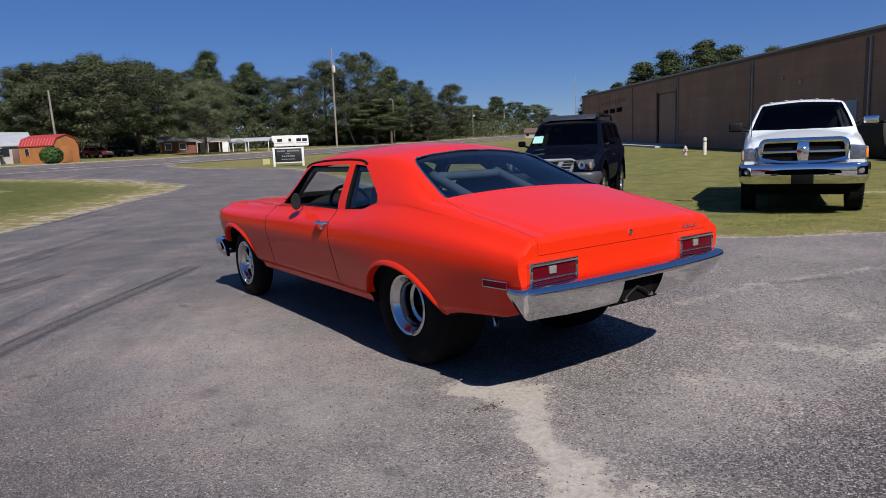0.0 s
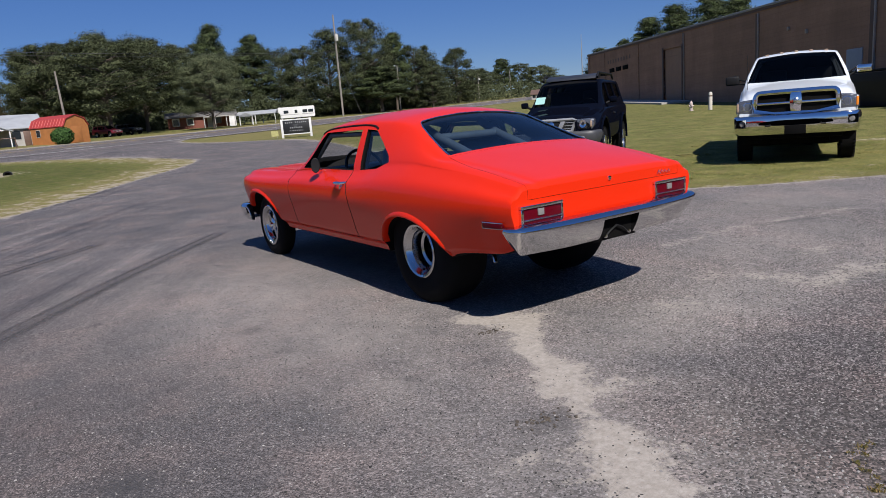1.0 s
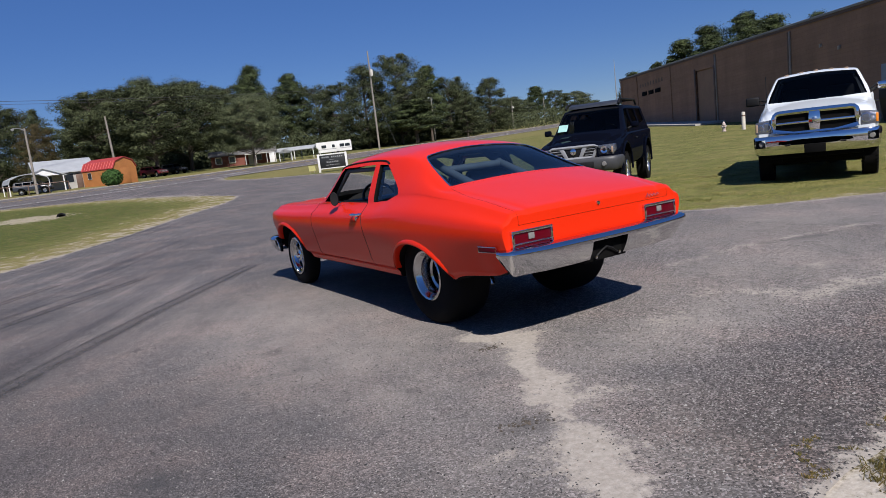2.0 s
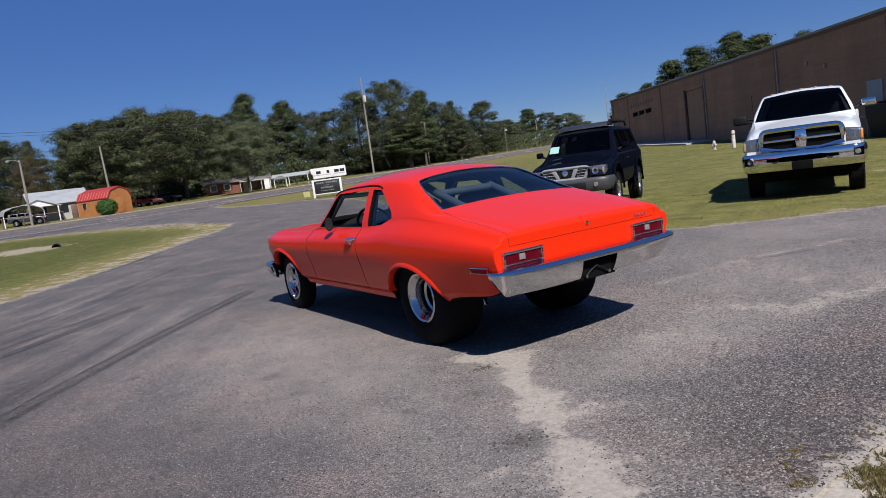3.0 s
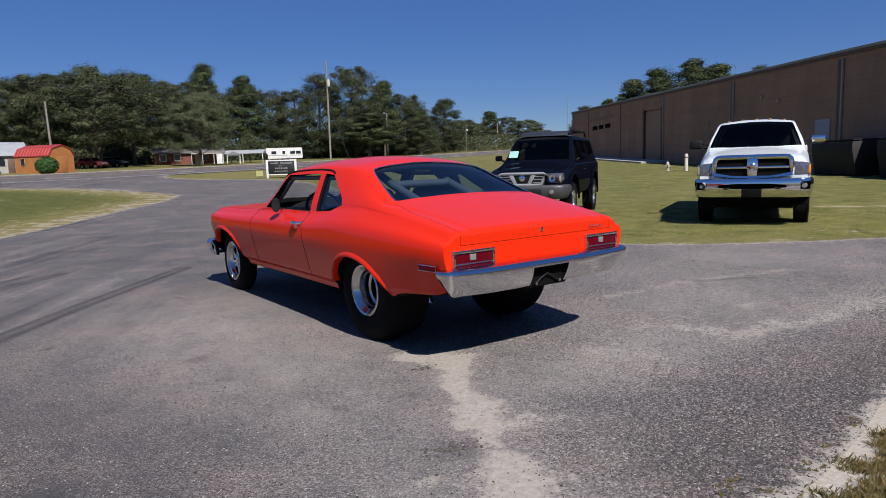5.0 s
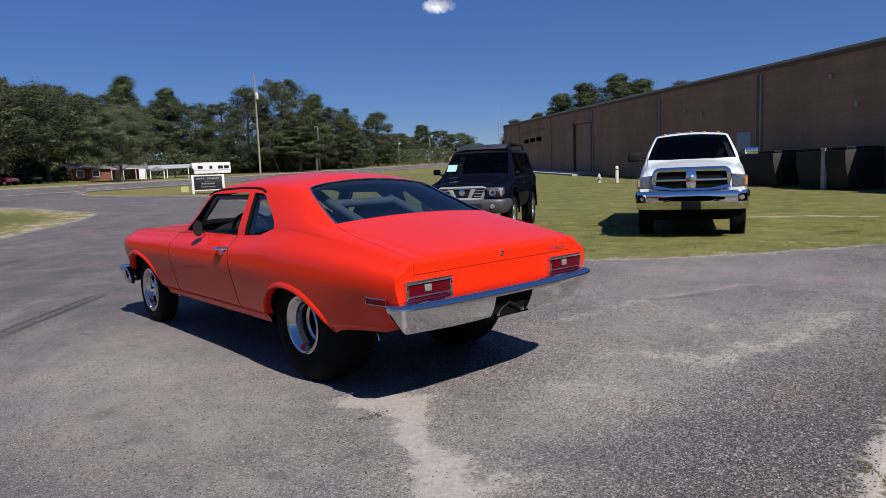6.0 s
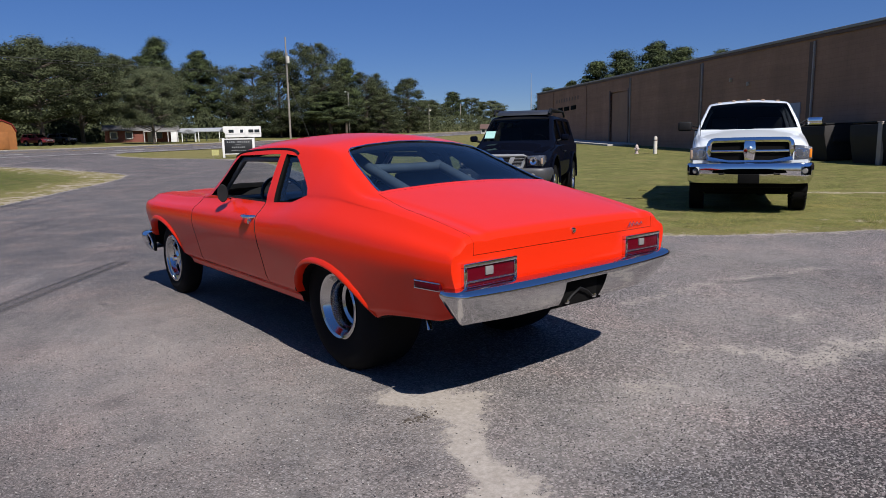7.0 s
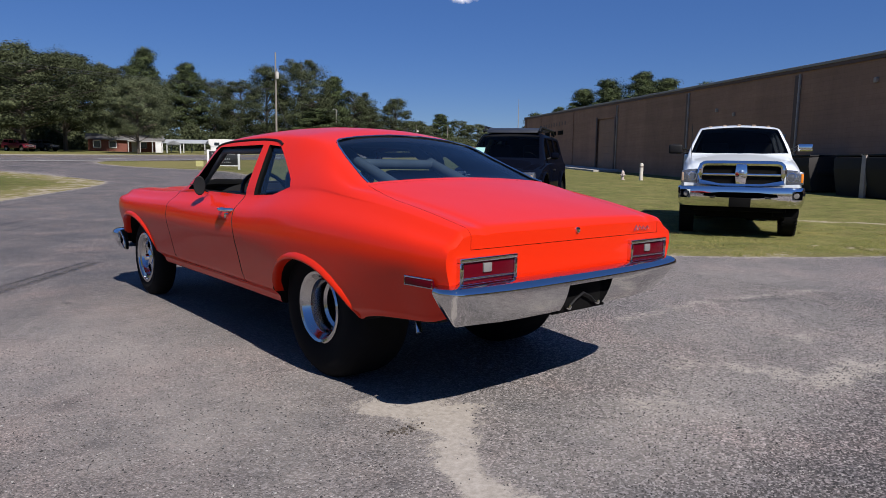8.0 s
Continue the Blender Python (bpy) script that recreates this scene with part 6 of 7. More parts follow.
        for cx, cz, rr in ((0.785, 0.99, 0.075), (0.88, 0.985, 0.055)):
            part("reflector", lathe([(0, 0.004), (rr * 0.5, 0.006), (rr * 0.8, 0.012), (rr * 0.9, 0.018), (rr, 0.016), (rr, 0.0)], "y", 20, caps=False), CHROME, unit, m=Matrix.Translation((s * cx, -0.15, cz)))
        # sunlit lamp amber; the other's shade is put into a duller lens colour
        part("turn_lamp", box(min(s * 0.925, s * 0.965), max(s * 0.925, s * 0.965), -0.2, -0.128, 0.91, 1.05, 0.01), AMBER_LENS if s < 0 else DULL_LENS, unit)
        # tow mirror on its arms
        mx, mz = s * 1.17, 1.47 if s > 0 else 1.53
        head = part("tow_mirror", box(mx - 0.13, mx + 0.13, -1.98, -1.84, mz - 0.085, mz + (0.085 if s > 0 else 0.04), 0.03, 3), BLACK if s > 0 else CHROME, car, "folded-up tow mirror on double arms")
        for dz in (-0.03, 0.04):
            part("mirror_arm", tube([(s * 0.88, -1.86, 1.40 + dz), (s * 1.06, -1.90, mz - 0.02 + dz)], 0.016, 6), BLACK, head)
    # grille: chrome surround, cross bars, dark mesh
    part("grille_mesh", box(-0.63, 0.63, -0.20, -0.13, 0.85, 1.16, 0.01), WELL, car, "black grille mesh")
    ring = smooth_line([(-0.67, -0.10, 0.845), (0.67, -0.10, 0.845), (0.66, -0.11, 1.10), (0.625, -0.115, 1.185), (0.53, -0.12, 1.20), (-0.53, -0.12, 1.20), (-0.625, -0.115, 1.185), (-0.66, -0.11, 1.10)], 1, True)
    grille = part("grille_frame", tube(ring, 0.046, 8, True), CHROME, car, "heavy chrome grille surround")
    part("grille_bar", box(-0.62, 0.62, -0.13, -0.085, 1.0, 1.045, 0.014), CHROME, grille)
    part("grille_post", prism([(-0.075, 0.85), (-0.10, 1.04), (-0.085, 1.19), (0.085, 1.19), (0.10, 1.04), (0.075, 0.85)], -0.14, -0.07, "y", 0.012), CHROME, grille, "wide chrome centre post")
    part("grille_badge", lathe([(0, 0.015), (0.03, 0.012), (0.048, 0.0), (0.03, -0.01), (0, -0.01)], "y", 6), ALLOY, grille, m=Matrix.Translation((0, -0.065, 1.05)))
    # bumper
    path = smooth_line([(1.0, -0.42), (1.0, -0.16), (0.93, -0.04), (0.7, 0.02), (0, 0.05), (-0.7, 0.02), (-0.93, -0.04), (-1.0, -0.16), (-1.0, -0.42)], 2)
    prof = smooth_line([(-0.09, 0.835), (0.0, 0.835), (0.022, 0.80), (0.026, 0.70), (0.010, 0.57), (-0.03, 0.505), (-0.09, 0.505)], 1, True)
    bump_me = mesh_of(sweep(path, prof), CHROME)
    bump_me = boolean(bump_me, mesh_of(prism(smooth_line([(-0.60, 0.655), (-0.56, 0.745), (0.56, 0.745), (0.60, 0.655)], 1, True), -0.06, 0.3, "y"), BLACK))
    # black backing stands in for the dark inside the bumper slot
    part("bumper_intake", box(-0.62, 0.62, -0.085, -0.03, 0.64, 0.76), WELL, car)
    for s in (-1, 1):
        bump_me = boolean(bump_me, mesh_of(box(min(s * 0.80, s * 0.965), max(s * 0.80, s * 0.965), -0.12, 0.3, 0.64, 0.775), BLACK))
        part("fog_light", lathe([(0, 0.012), (0.04, 0.008), (0.052, -0.01), (0.05, -0.05), (0, -0.05)], "y", 20), WHITE_LENS, car, m=Matrix.Translation((s * 0.865, -0.04, 0.705)))
        part("tow_hook", tube([(s * 0.47, -0.03, 0.655), (s * 0.47, 0.05, 0.66), (s * 0.40, 0.05, 0.665), (s * 0.40, -0.03, 0.67)], 0.016, 6), BLACK, car)
        # near-black flap added for the dark open space behind the bumper corner
        part("corner_flap", box(min(s * 0.55, s * 0.95), max(s * 0.55, s * 0.95), -0.35, -0.25, 0.36, 0.50, 0.01), WELL, car)
    finish("front_bumper", bump_me, None, car, "polished chrome front bumper", 35)
    # near-black panel standing in for the dark open space under the bumper
    part("air_dam", box(-0.74, 0.74, -0.30, -0.14, 0.43, 0.50, 0.02), WELL, car)
    part("plate_holder", box(-0.17, 0.17, 0.055, 0.085, 0.51, 0.655, 0.008), WELL, car, "empty black plate holder")
    # one solid box for frame and axles, added to keep sunlight out below
    part("chassis", box(-0.72, 0.72, -5.6, -0.5, 0.30, 0.54, 0.04), WELL, car, "dark chassis and running gear")
    part("axle", tube([(-0.8, -1.02, 0.38), (0.8, -1.02, 0.38)], 0.055, 10), BLACK, car)
    part("differential", lathe([(0, -0.14), (0.1, -0.12), (0.15, 0), (0.1, 0.12), (0, 0.14)], "y", 16), BLACK, car, m=Matrix.Translation((-0.25, -1.02, 0.38)))
    for k in range(5):
        part("roof_marker", box(-0.035, 0.035, -2.45, -2.37, -0.02, 0.02, 0.01), DULL_LENS, car, m=Matrix.Translation(((k - 2) * 0.27, 0, top((k - 2) * 0.27, -2.41))))
    part("dash", box(-0.75, 0.75, -2.0, -1.7, 1.18, 1.28, 0.03), BLACK, car)
    for x in (-0.42, 0.42):
        part("seat", box(x - 0.26, x + 0.26, -2.95, -2.75, 0.95, 1.62, 0.06), GREY_VINYL, car)
    part("antenna", tube([(0.85, -1.25, 1.2), (0.86, -1.3, 1.9)], 0.006, 5), BLACK, car)


def build_suv(name, label, at, paint, cladding, full=True):
    car = thing(name, label, "suv", at)
    W = curve((-4.5, 0.87), (-4, 0.905), (-1, 0.915), (-0.4, 0.90), (-0.15, 0.85), (-0.05, 0.79))
    ZS = curve((-4.5, 1.15), (-1.5, 1.12), (-1.1, 1.08), (-0.4, 1.0), (-0.15, 0.95), (-0.05, 0.88))
    XS = curve((-4.5, 0.83), (-1.5, 0.84), (-0.5, 0.79), (-0.05, 0.72))
    XR = curve((-4.5, 0.66), (-1.9, 0.66), (-1.3, 0.74), (-1.0, 0.62), (-0.05, 0.55))
    ZR = curve((-4.5, 1.30), (-4.36, 1.68), (-2.2, 1.70), (-1.95, 1.655), (-1.25, 1.16), (-1.0, 1.10), (-0.4, 1.03), (-0.15, 0.99), (-0.05, 0.90))
    ZC = curve((-4.5, 1.32), (-4.36, 1.73), (-2.3, 1.755), (-2.0, 1.71), (-1.2, 1.195), (-1.0, 1.15), (-0.4, 1.07), (-0.15, 1.02), (-0.05, 0.92))
    ZB = curve((-4.5, 0.48), (-0.05, 0.46))
    section, cabin, top, flank = make_section(W, ZS, XS, XR, ZR, ZC, ZB, 0.72)
    ys = sorted(set([round(-4.5 + 0.07 * i, 3) for i in range(64)] + [-4.47, -4.4, -4.36, -0.1, -0.07, -0.05]))
    ys = [y for y in ys if y <= -0.05]
    screen = [(-0.71, -1.34), (-0.35, -1.28), (0, -1.26), (0.35, -1.28), (0.71, -1.34), (0.60, -1.93), (0, -1.96), (-0.60, -1.93)]
    sides = [[(-1.60, 1.19), (-2.35, 1.19), (-2.35, 1.62), (-2.02, 1.62)], [(-2.45, 1.19), (-3.25, 1.22), (-3.25, 1.62), (-2.45, 1.62)], [(-3.38, 1.28), (-4.15, 1.34), (-4.12, 1.62), (-3.38, 1.62)]]
    cut_body(car, section, cabin, ys, [round(-4.25 + 0.08 * i, 3) for i in range(36)], paint, [arch(-0.86, 0.47, 0.93, 0.2), arch(-3.56, 0.47, 0.93, 0.2)], [(screen, 1.17)], sides)
    part("windscreen", quad_patch([(-0.74, -1.33), (0.74, -1.33), (0.62, -1.95), (-0.62, -1.95)], lambda x, y: (x, y + 0.07 * (1 - (x / 0.74) ** 2), top(x, y + 0.07 * (1 - (x / 0.74) ** 2)) - 0.012), 14, 10), DARK_GLASS, car)
    for s in (-1, 1):
        for poly in sides:
            part("side_window", quad_patch(poly, lambda y, z: (s * (flank(y, z) - 0.02), y, z), 5, 5), DARK_GLASS, car)
        for y in (-0.86, -3.56):
            road_wheel(car, (s * 0.79, y, 0.375), 0.375, 0.25, 0.215, s, ALLOY, 6)
            fl = [(s * (W(y + 0.48 * math.cos(a)) + 0.012), y + 0.49 * math.cos(a), 0.40 + 0.55 * math.sin(a) ** 0.9) for a in [math.pi * k / 20 for k in range(21)]]
            if full:
                part("fender_flare", tube(fl, 0.024, 6), paint, car)
        mir = part("door_mirror", box(s * 0.98 - 0.08, s * 0.98 + 0.08, -1.70, -1.60, 1.21, 1.33, 0.035, 3), paint, car, "body-coloured door mirror")
        part("mirror_foot", tube([(s * 0.83, -1.62, 1.20), (s * 0.94, -1.65, 1.24)], 0.025, 6), BLACK, mir)
        lamp = part("headlight", prism([(s * 0.50, 0.77), (s * 0.80, 0.76), (s * 0.845, 0.84), (s * 0.82, 0.955), (s * 0.50, 0.95)], -0.30, -0.05, "y", 0.008), LAMP, car, "clear headlight with amber corner")
        part("reflector", lathe([(0.02, -0.03), (0.05, -0.01), (0.07, 0.03), (0.062, 0.03), (0, -0.02)], "y", 18, caps=False), CHROME, lamp, m=Matrix.Translation((s * 0.62, -0.055, 0.86)))
        part("turn_lamp", box(min(s * 0.76, s * 0.80), max(s * 0.76, s * 0.80), -0.13, -0.04, 0.80, 0.91, 0.01), DULL_LENS, lamp)
        part("roof_rail", tube([(s * 0.60, -1.95, 1.74), (s * 0.60, -2.10, 1.84), (s * 0.60, -3.9, 1.84), (s * 0.60, -4.1, 1.74)], 0.024, 8), BLACK, car, "tubular roof rail")
        part("door_handle", box(s * 0.90 - 0.02, s * 0.90 + 0.02, -2.32, -2.16, 0.98, 1.01, 0.008), BLACK, car)
    # angled chrome grille bars and dark mesh
    part("grille_mesh", box(-0.47, 0.47, -0.09, -0.03, 0.74, 0.95, 0.01), BLACK, car)
    gf = part("grille_frame", loop_bar([(-0.40, -0.02, 0.735), (0.40, -0.02, 0.735), (0.49, -0.03, 0.955), (-0.49, -0.03, 0.955)], 0.03), SILVER_PLASTIC, car, "silver grille surround")
    for s in (-1, 1):
        part("grille_strut", prism([(s * 0.10, 0.735), (s * 0.17, 0.735), (s * 0.30, 0.955), (s * 0.20, 0.955)], -0.05, -0.012, "y", 0.006), SILVER_PLASTIC, gf)
        for z in (0.79, 0.845, 0.90):
            part("grille_slat", box(min(s * 0.24, s * 0.45), max(s * 0.24, s * 0.45), -0.04, -0.02, z - 0.006, z + 0.006), SILVER_PLASTIC, gf)
    part("grille_badge", lathe([(0, 0.01), (0.05, 0.008), (0.062, 0.0), (0.05, -0.01), (0, -0.01)], "y", 20), CHROME, car, m=Matrix.Translation((0, -0.01, 0.87)))
    path = smooth_line([(0.92, -0.48), (0.90, -0.16), (0.80, -0.01), (0.5, 0.04), (0, 0.05), (-0.5, 0.04), (-0.80, -0.01), (-0.90, -0.16), (-0.92, -0.48)], 2)
    prof = smooth_line([(-0.10, 0.735), (-0.01, 0.735), (0.02, 0.70), (0.018, 0.58), (-0.03, 0.47), (-0.10, 0.46)], 1, True)
    bm = part("front_bumper", sweep(path, prof), cladding, car, "silver-grey plastic front bumper", 35)
    part("bumper_intake", box(-0.42, 0.42, 0.045, 0.075, 0.55, 0.66, 0.01), BLACK, bm)
    for s in (-1, 1):
        part("fog_light", lathe([(0, 0.01), (0.04, 0.006), (0.05, -0.03), (0, -0.03)], "y", 16), WHITE_LENS, bm, m=Matrix.Translation((s * 0.62, 0.05, 0.60)))
    if full:
        # roof rack with its closed front box
        rack = part("roof_box", prism([(-1.95, 1.725), (-2.06, 1.79), (-2.24, 1.832), (-2.62, 1.845), (-2.62, 1.74)], -0.56, 0.56, "x", 0.02), ROOF_BOX, car, "dark roof rack front box")
        for y in (-2.9, -3.4, -3.9):
            part("rack_bar", tube([(-0.6, y, 1.835), (0.6, y, 1.835)], 0.018, 6), BLACK, rack)
        part("price_card", box(-0.105, 0.105, -0.002, 0.002, -0.11, 0.11), worn("pale_green_card", (0.34, 0.60, 0.55), 0.7, 0, 0.05), car, "pale green card on the windscreen", m=Matrix.Translation((0.575, -1.49, top(0.575, -1.49) + 0.006)) @ Matrix.Rotation(radians(51), 4, "X"))
        part("steering_wheel", tube([(-0.38 + 0.18 * math.cos(a), -1.95 + 0.08 * math.sin(a), 1.17 + 0.16 * math.sin(a)) for a in [2 * math.pi * k / 20 for k in range(20)]], 0.014, 6, True), VINYL, car)
        for x in (-0.38, 0.38):
            part("seat", box(x - 0.24, x + 0.24, -2.75, -2.58, 0.85, 1.5, 0.06), GREY_VINYL, car)
    return car


build_truck()
build_suv("sport_utility_vehicle", "dark navy sport utility vehicle with silver bumper and roof rack", pose(6.335, 5.90, 0.0, 0, 0, 122) @ Matrix.Diagonal((1, 1, 1.06, 1)), NAVY, GREY_CLAD)


# ---- beyond the road ----
# shade on the cream house and carport is put into these two lowered tones
CREAM = worn("cream_siding", (0.42, 0.405, 0.375), 0.8, 0, 0.1, 1.5)
METAL_ROOF = worn("pale_metal_roof", (0.44, 0.46, 0.475), 0.5, 0.2, 0.12, 1)
RED_ROOF = worn("red_metal_roof", (0.42, 0.05, 0.045), 0.5, 0.1, 0.12, 1)
# highlights on the roof ribs are put into this lighter red
RIB_LIT_RED = worn("sunlit_red_rib", (0.62, 0.16, 0.14), 0.45, 0.1, 0.1, 1)
ORANGE_WOOD = worn("orange_stained_wood", (0.42, 0.165, 0.045), 0.75, 0, 0.2, 1.5, 20, 0.3)
# tree shade on the brick house is put into this darker red
RED_BRICK = worn("red_brick", (0.19, 0.062, 0.042), 0.85, 0, 0.3, 3, 12, 0.3)
SHINGLE = worn("grey_shingle", (0.17, 0.165, 0.16), 0.9, 0, 0.25, 2, 10, 0.3)
WINDOW_DARK = worn("dark_window_pane", (0.02, 0.025, 0.03), 0.1, 0, 0.2, 1, 10, 0)
RV_WHITE = worn("white_caravan_skin", (0.72, 0.72, 0.70), 0.45, 0, 0.08, 1)


def at_ground(x, y, turn, size=1.0):
    return Matrix.Translation((x, y, tz(x, y))) @ Matrix.Rotation(radians(turn), 4, "Z") @ Matrix.Scale(size, 4)


def window(parent, x, z, w, h, y, wide=0.06, mt=None):
    """A framed window on a front wall that faces -y."""
    fr = part("window", loop_bar([(x - w / 2, y, z), (x + w / 2, y, z), (x + w / 2, y, z + h), (x - w / 2, y, z + h)], wide / 2, 4), mt or CREAM, parent)
    part("pane", box(x - w / 2, x + w / 2, y - 0.01, y + 0.03, z, z + h), WINDOW_DARK, fr)
    return fr


def gable_house(name, label, category, at, w, d, wall_h, rise, wall, roof, over=0.35, ridge_along="x"):
    """Walls with a pitched roof; the front faces -y."""
    e = thing(name, label, category, at)
    if ridge_along == "x":
        part("wall", prism([(0, -0.4), (d, -0.4), (d, wall_h), (d / 2, wall_h + rise), (0, wall_h)], -w / 2, w / 2, "x"), wall, e, smooth=0)
        for a, b in (((-over, wall_h - over * rise / (d / 2)), (d / 2, wall_h + rise)), ((d + over, wall_h - over * rise / (d / 2)), (d / 2, wall_h + rise))):
            part("roof", prism([(a[0], a[1] + 0.02), (b[0], b[1] + 0.02), (b[0], b[1] + 0.14), (a[0], a[1] + 0.14)], -w / 2 - over, w / 2 + over, "x"), roof, e, smooth=0)
    else:
        part("wall", prism([(-w / 2, -0.4), (w / 2, -0.4), (w / 2, wall_h), (0, wall_h + rise), (-w / 2, wall_h)], 0, d, "y"), wall, e, smooth=0)
        for s in (-1, 1):
            a, b = (s * (w / 2 + over), wall_h - over * rise / (w / 2)), (0, wall_h + rise)
            part("roof", prism([(a[0], a[1] + 0.02), (b[0], b[1] + 0.02), (b[0], b[1] + 0.14), (a[0], a[1] + 0.14)], -over, d + over, "y"), roof, e, smooth=0)
    return e


def build_far_side():
    # cream house with a pale metal roof and a lean-to carport
    h = gable_house("house", "cream house with a pale metal roof", "house", at_ground(0.75, 75.2, 4, 0.75), 7.0, 7.5, 2.4, 1.7, CREAM, METAL_ROOF)
    for x in (-2.2, 0.4, 2.6):
        window(h, x, 0.9, 1.0, 1.1, -0.02)
    part("door", box(1.2, 2.0, -0.06, -0.01, 0.0, 2.0, 0.01), BROWN_METAL, h)
    pr = part("porch_roof", prism([(-5.6, 1.9), (-2.9, 3.0), (-0.2, 1.9), (-0.2, 2.02), (-2.9, 3.12), (-5.6, 2.02)], -2.6, 0.2, "y"), METAL_ROOF, h, smooth=0)
    part("porch_gable", prism([(-5.2, 2.05), (-2.9, 2.98), (-0.6, 2.05)], -2.4, -2.3, "y"), SIGN_WHITE, pr, smooth=0)
    for x in (-5.2, -0.6):
        part("porch_post", box(x - 0.07, x + 0.07, -2.5, -2.36, -0.4, 2.0), SIGN_WHITE, h)
    c = thing("carport", "white metal carport with an arched roof", "carport", at_ground(-2.6, 70.4, 10, 0.66))
    part("roof", prism([(-2.6, 1.7), (-2.3, 2.3), (-1.2, 2.75), (0, 2.9), (1.2, 2.75), (2.3, 2.3), (2.6, 1.7), (2.68, 1.7), (2.4, 2.38), (1.2, 2.85), (0, 3.0), (-1.2, 2.85), (-2.4, 2.38), (-2.68, 1.7)], 0, 5.0, "y"), METAL_ROOF, c, smooth=0)
    for x in (-2.58, 2.58):
        for y in (0.15, 4.8):
            part("post", box(x - 0.06, x + 0.06, y - 0.06, y + 0.06, -0.3, 1.8), SIGN_WHITE, c)
    # barn-roofed shed
    s = thing("shed", "orange wooden garden shed with a red barn roof", "shed", at_ground(4.85, 72.4, -54, 0.83))
    prof = [(-1.75, -0.3), (1.75, -0.3), (1.75, 1.9), (1.25, 2.75), (0, 3.2), (-1.25, 2.75), (-1.75, 1.9)]
    part("wall", prism([(y + 0, z) for y, z in prof], -3.1, 2.1, "x"), ORANGE_WOOD, s, smooth=0)
    for a, b in ((prof[2], prof[3]), (prof[3], prof[4]), (prof[4], prof[5]), (prof[5], prof[6])):
        part("roof", prism([(a[0] * 1.05, a[1] + 0.02), (b[0] * 1.05, b[1] + 0.02), (b[0] * 1.05, b[1] + 0.10), (a[0] * 1.05, a[1] + 0.10)], -3.2, 2.2, "x"), RED_ROOF, s, smooth=0)
    for k in range(12):
        part("roof_rib", tube([(-3.1 + 0.46 * k, -1.85, 2.01), (-3.1 + 0.46 * k, -1.33, 2.86)], 0.035, 6), RIB_LIT_RED, s)
    window(s, -1.9, 0.9, 0.6, 0.8, -1.78)
    part("shed_door", box(2.1, 2.14, -0.7, 0.7, 0.0, 1.9, 0.005), ORANGE_WOOD, s)
    # clipped bush before it
    rng = np.random.default_rng(5)
    n = 3200
    d = rng.normal(size=(n, 3))
    d /= np.linalg.norm(d, axis=1)[:, None]
    cs = d * (0.45 + 0.6 * rng.random((n, 1))) * (1.25, 1.25, 1.05) + (0, 0, 1.0)
    cs[:, 2] = np.maximum(cs[:, 2], 0.02)
    v, f = leaf_cards(cs, rng.uniform(0.10, 0.2, n), rng, cs - cs.mean(0))
    me = bpy.data.meshes.new("crown")
    me.from_pydata(v.tolist(), [], f.tolist())
    me.materials.append(leaf_material("bush_leaves", (0.022, 0.050, 0.014), (0.050, 0.100, 0.024)))
    b = thing("bush", "round clipped green bush beside the shed", "bush", at_ground(4.3, 68.4, 0, 0.78))
    share("crown", me, b, Matrix.Identity(4))
    part("stem", tube([(0, 0, -0.1), (0, 0, 0.9)], 0.08, 8), BARK, b)
    # red brick house with a grey roof
    h = gable_house("house", "low red brick house with a grey shingle roof", "house", at_ground(24.45, 93.75, -16, 0.80), 11.2, 8, 2.0, 0.9, RED_BRICK, SHINGLE, 0.5)
    for x in (-4.3, -1.95):
        window(h, x, 0.62, 1.05, 1.15, -0.03, 0.20, SIGN_WHITE)
    window(h, 2.6, 0.65, 1.3, 1.0, -0.02)
    part("door", box(0.9, 1.8, -0.06, -0.01, 0.0, 1.85, 0.01), CREAM, h)
    part("porch_roof", box(0.3, 5.6, -2.0, -0.02, 1.72, 1.88), CREAM, h, "pale porch roof over the shaded half of the front")
    for x in (0.4, 2.2, 4.1):
        part("porch_post", box(x - 0.07, x + 0.07, -1.9, -1.76, -0.3, 1.72), CREAM, h)
    part("porch_screen", box(4.55, 5.5, -1.95, -1.86, -0.2, 1.70, 0.01), SIGN_WHITE, h, "white boarded end of the porch")
    # open metal carports
    for x, y, w, hh in ((28.7, 87.6, 1.8, 1.15), (34.3, 89.7, 3.2, 1.3)):
        c = thing("carport", "open white metal carport", "carport", at_ground(x, y, -18 if w < 2 else 50), group="carports by the brick house")
        part("roof", prism([(-w / 2, hh), (-w / 3, hh + 0.36), (0, hh + 0.48), (w / 3, hh + 0.36), (w / 2, hh), (w / 2, hh + 0.08), (0, hh + 0.57), (-w / 2, hh + 0.08)], 0, 6, "y"), METAL_ROOF, c, smooth=0)
        for px in (-w / 2 + 0.06, w / 2 - 0.06):
            for py in (0.1, 3, 5.9):
                part("post", box(px - 0.05, px + 0.05, py - 0.05, py + 0.05, -0.3, hh + 0.02), SIGN_WHITE, c)
    # travel trailer
    t = thing("travel_trailer", "white travel trailer with dark windows", "caravan", at_ground(35.3, 85.3, -20, 0.72) @ Matrix.Diagonal((1.0, 1.0, 0.92, 1)) @ Matrix.Translation((0, 0, 0.25)))
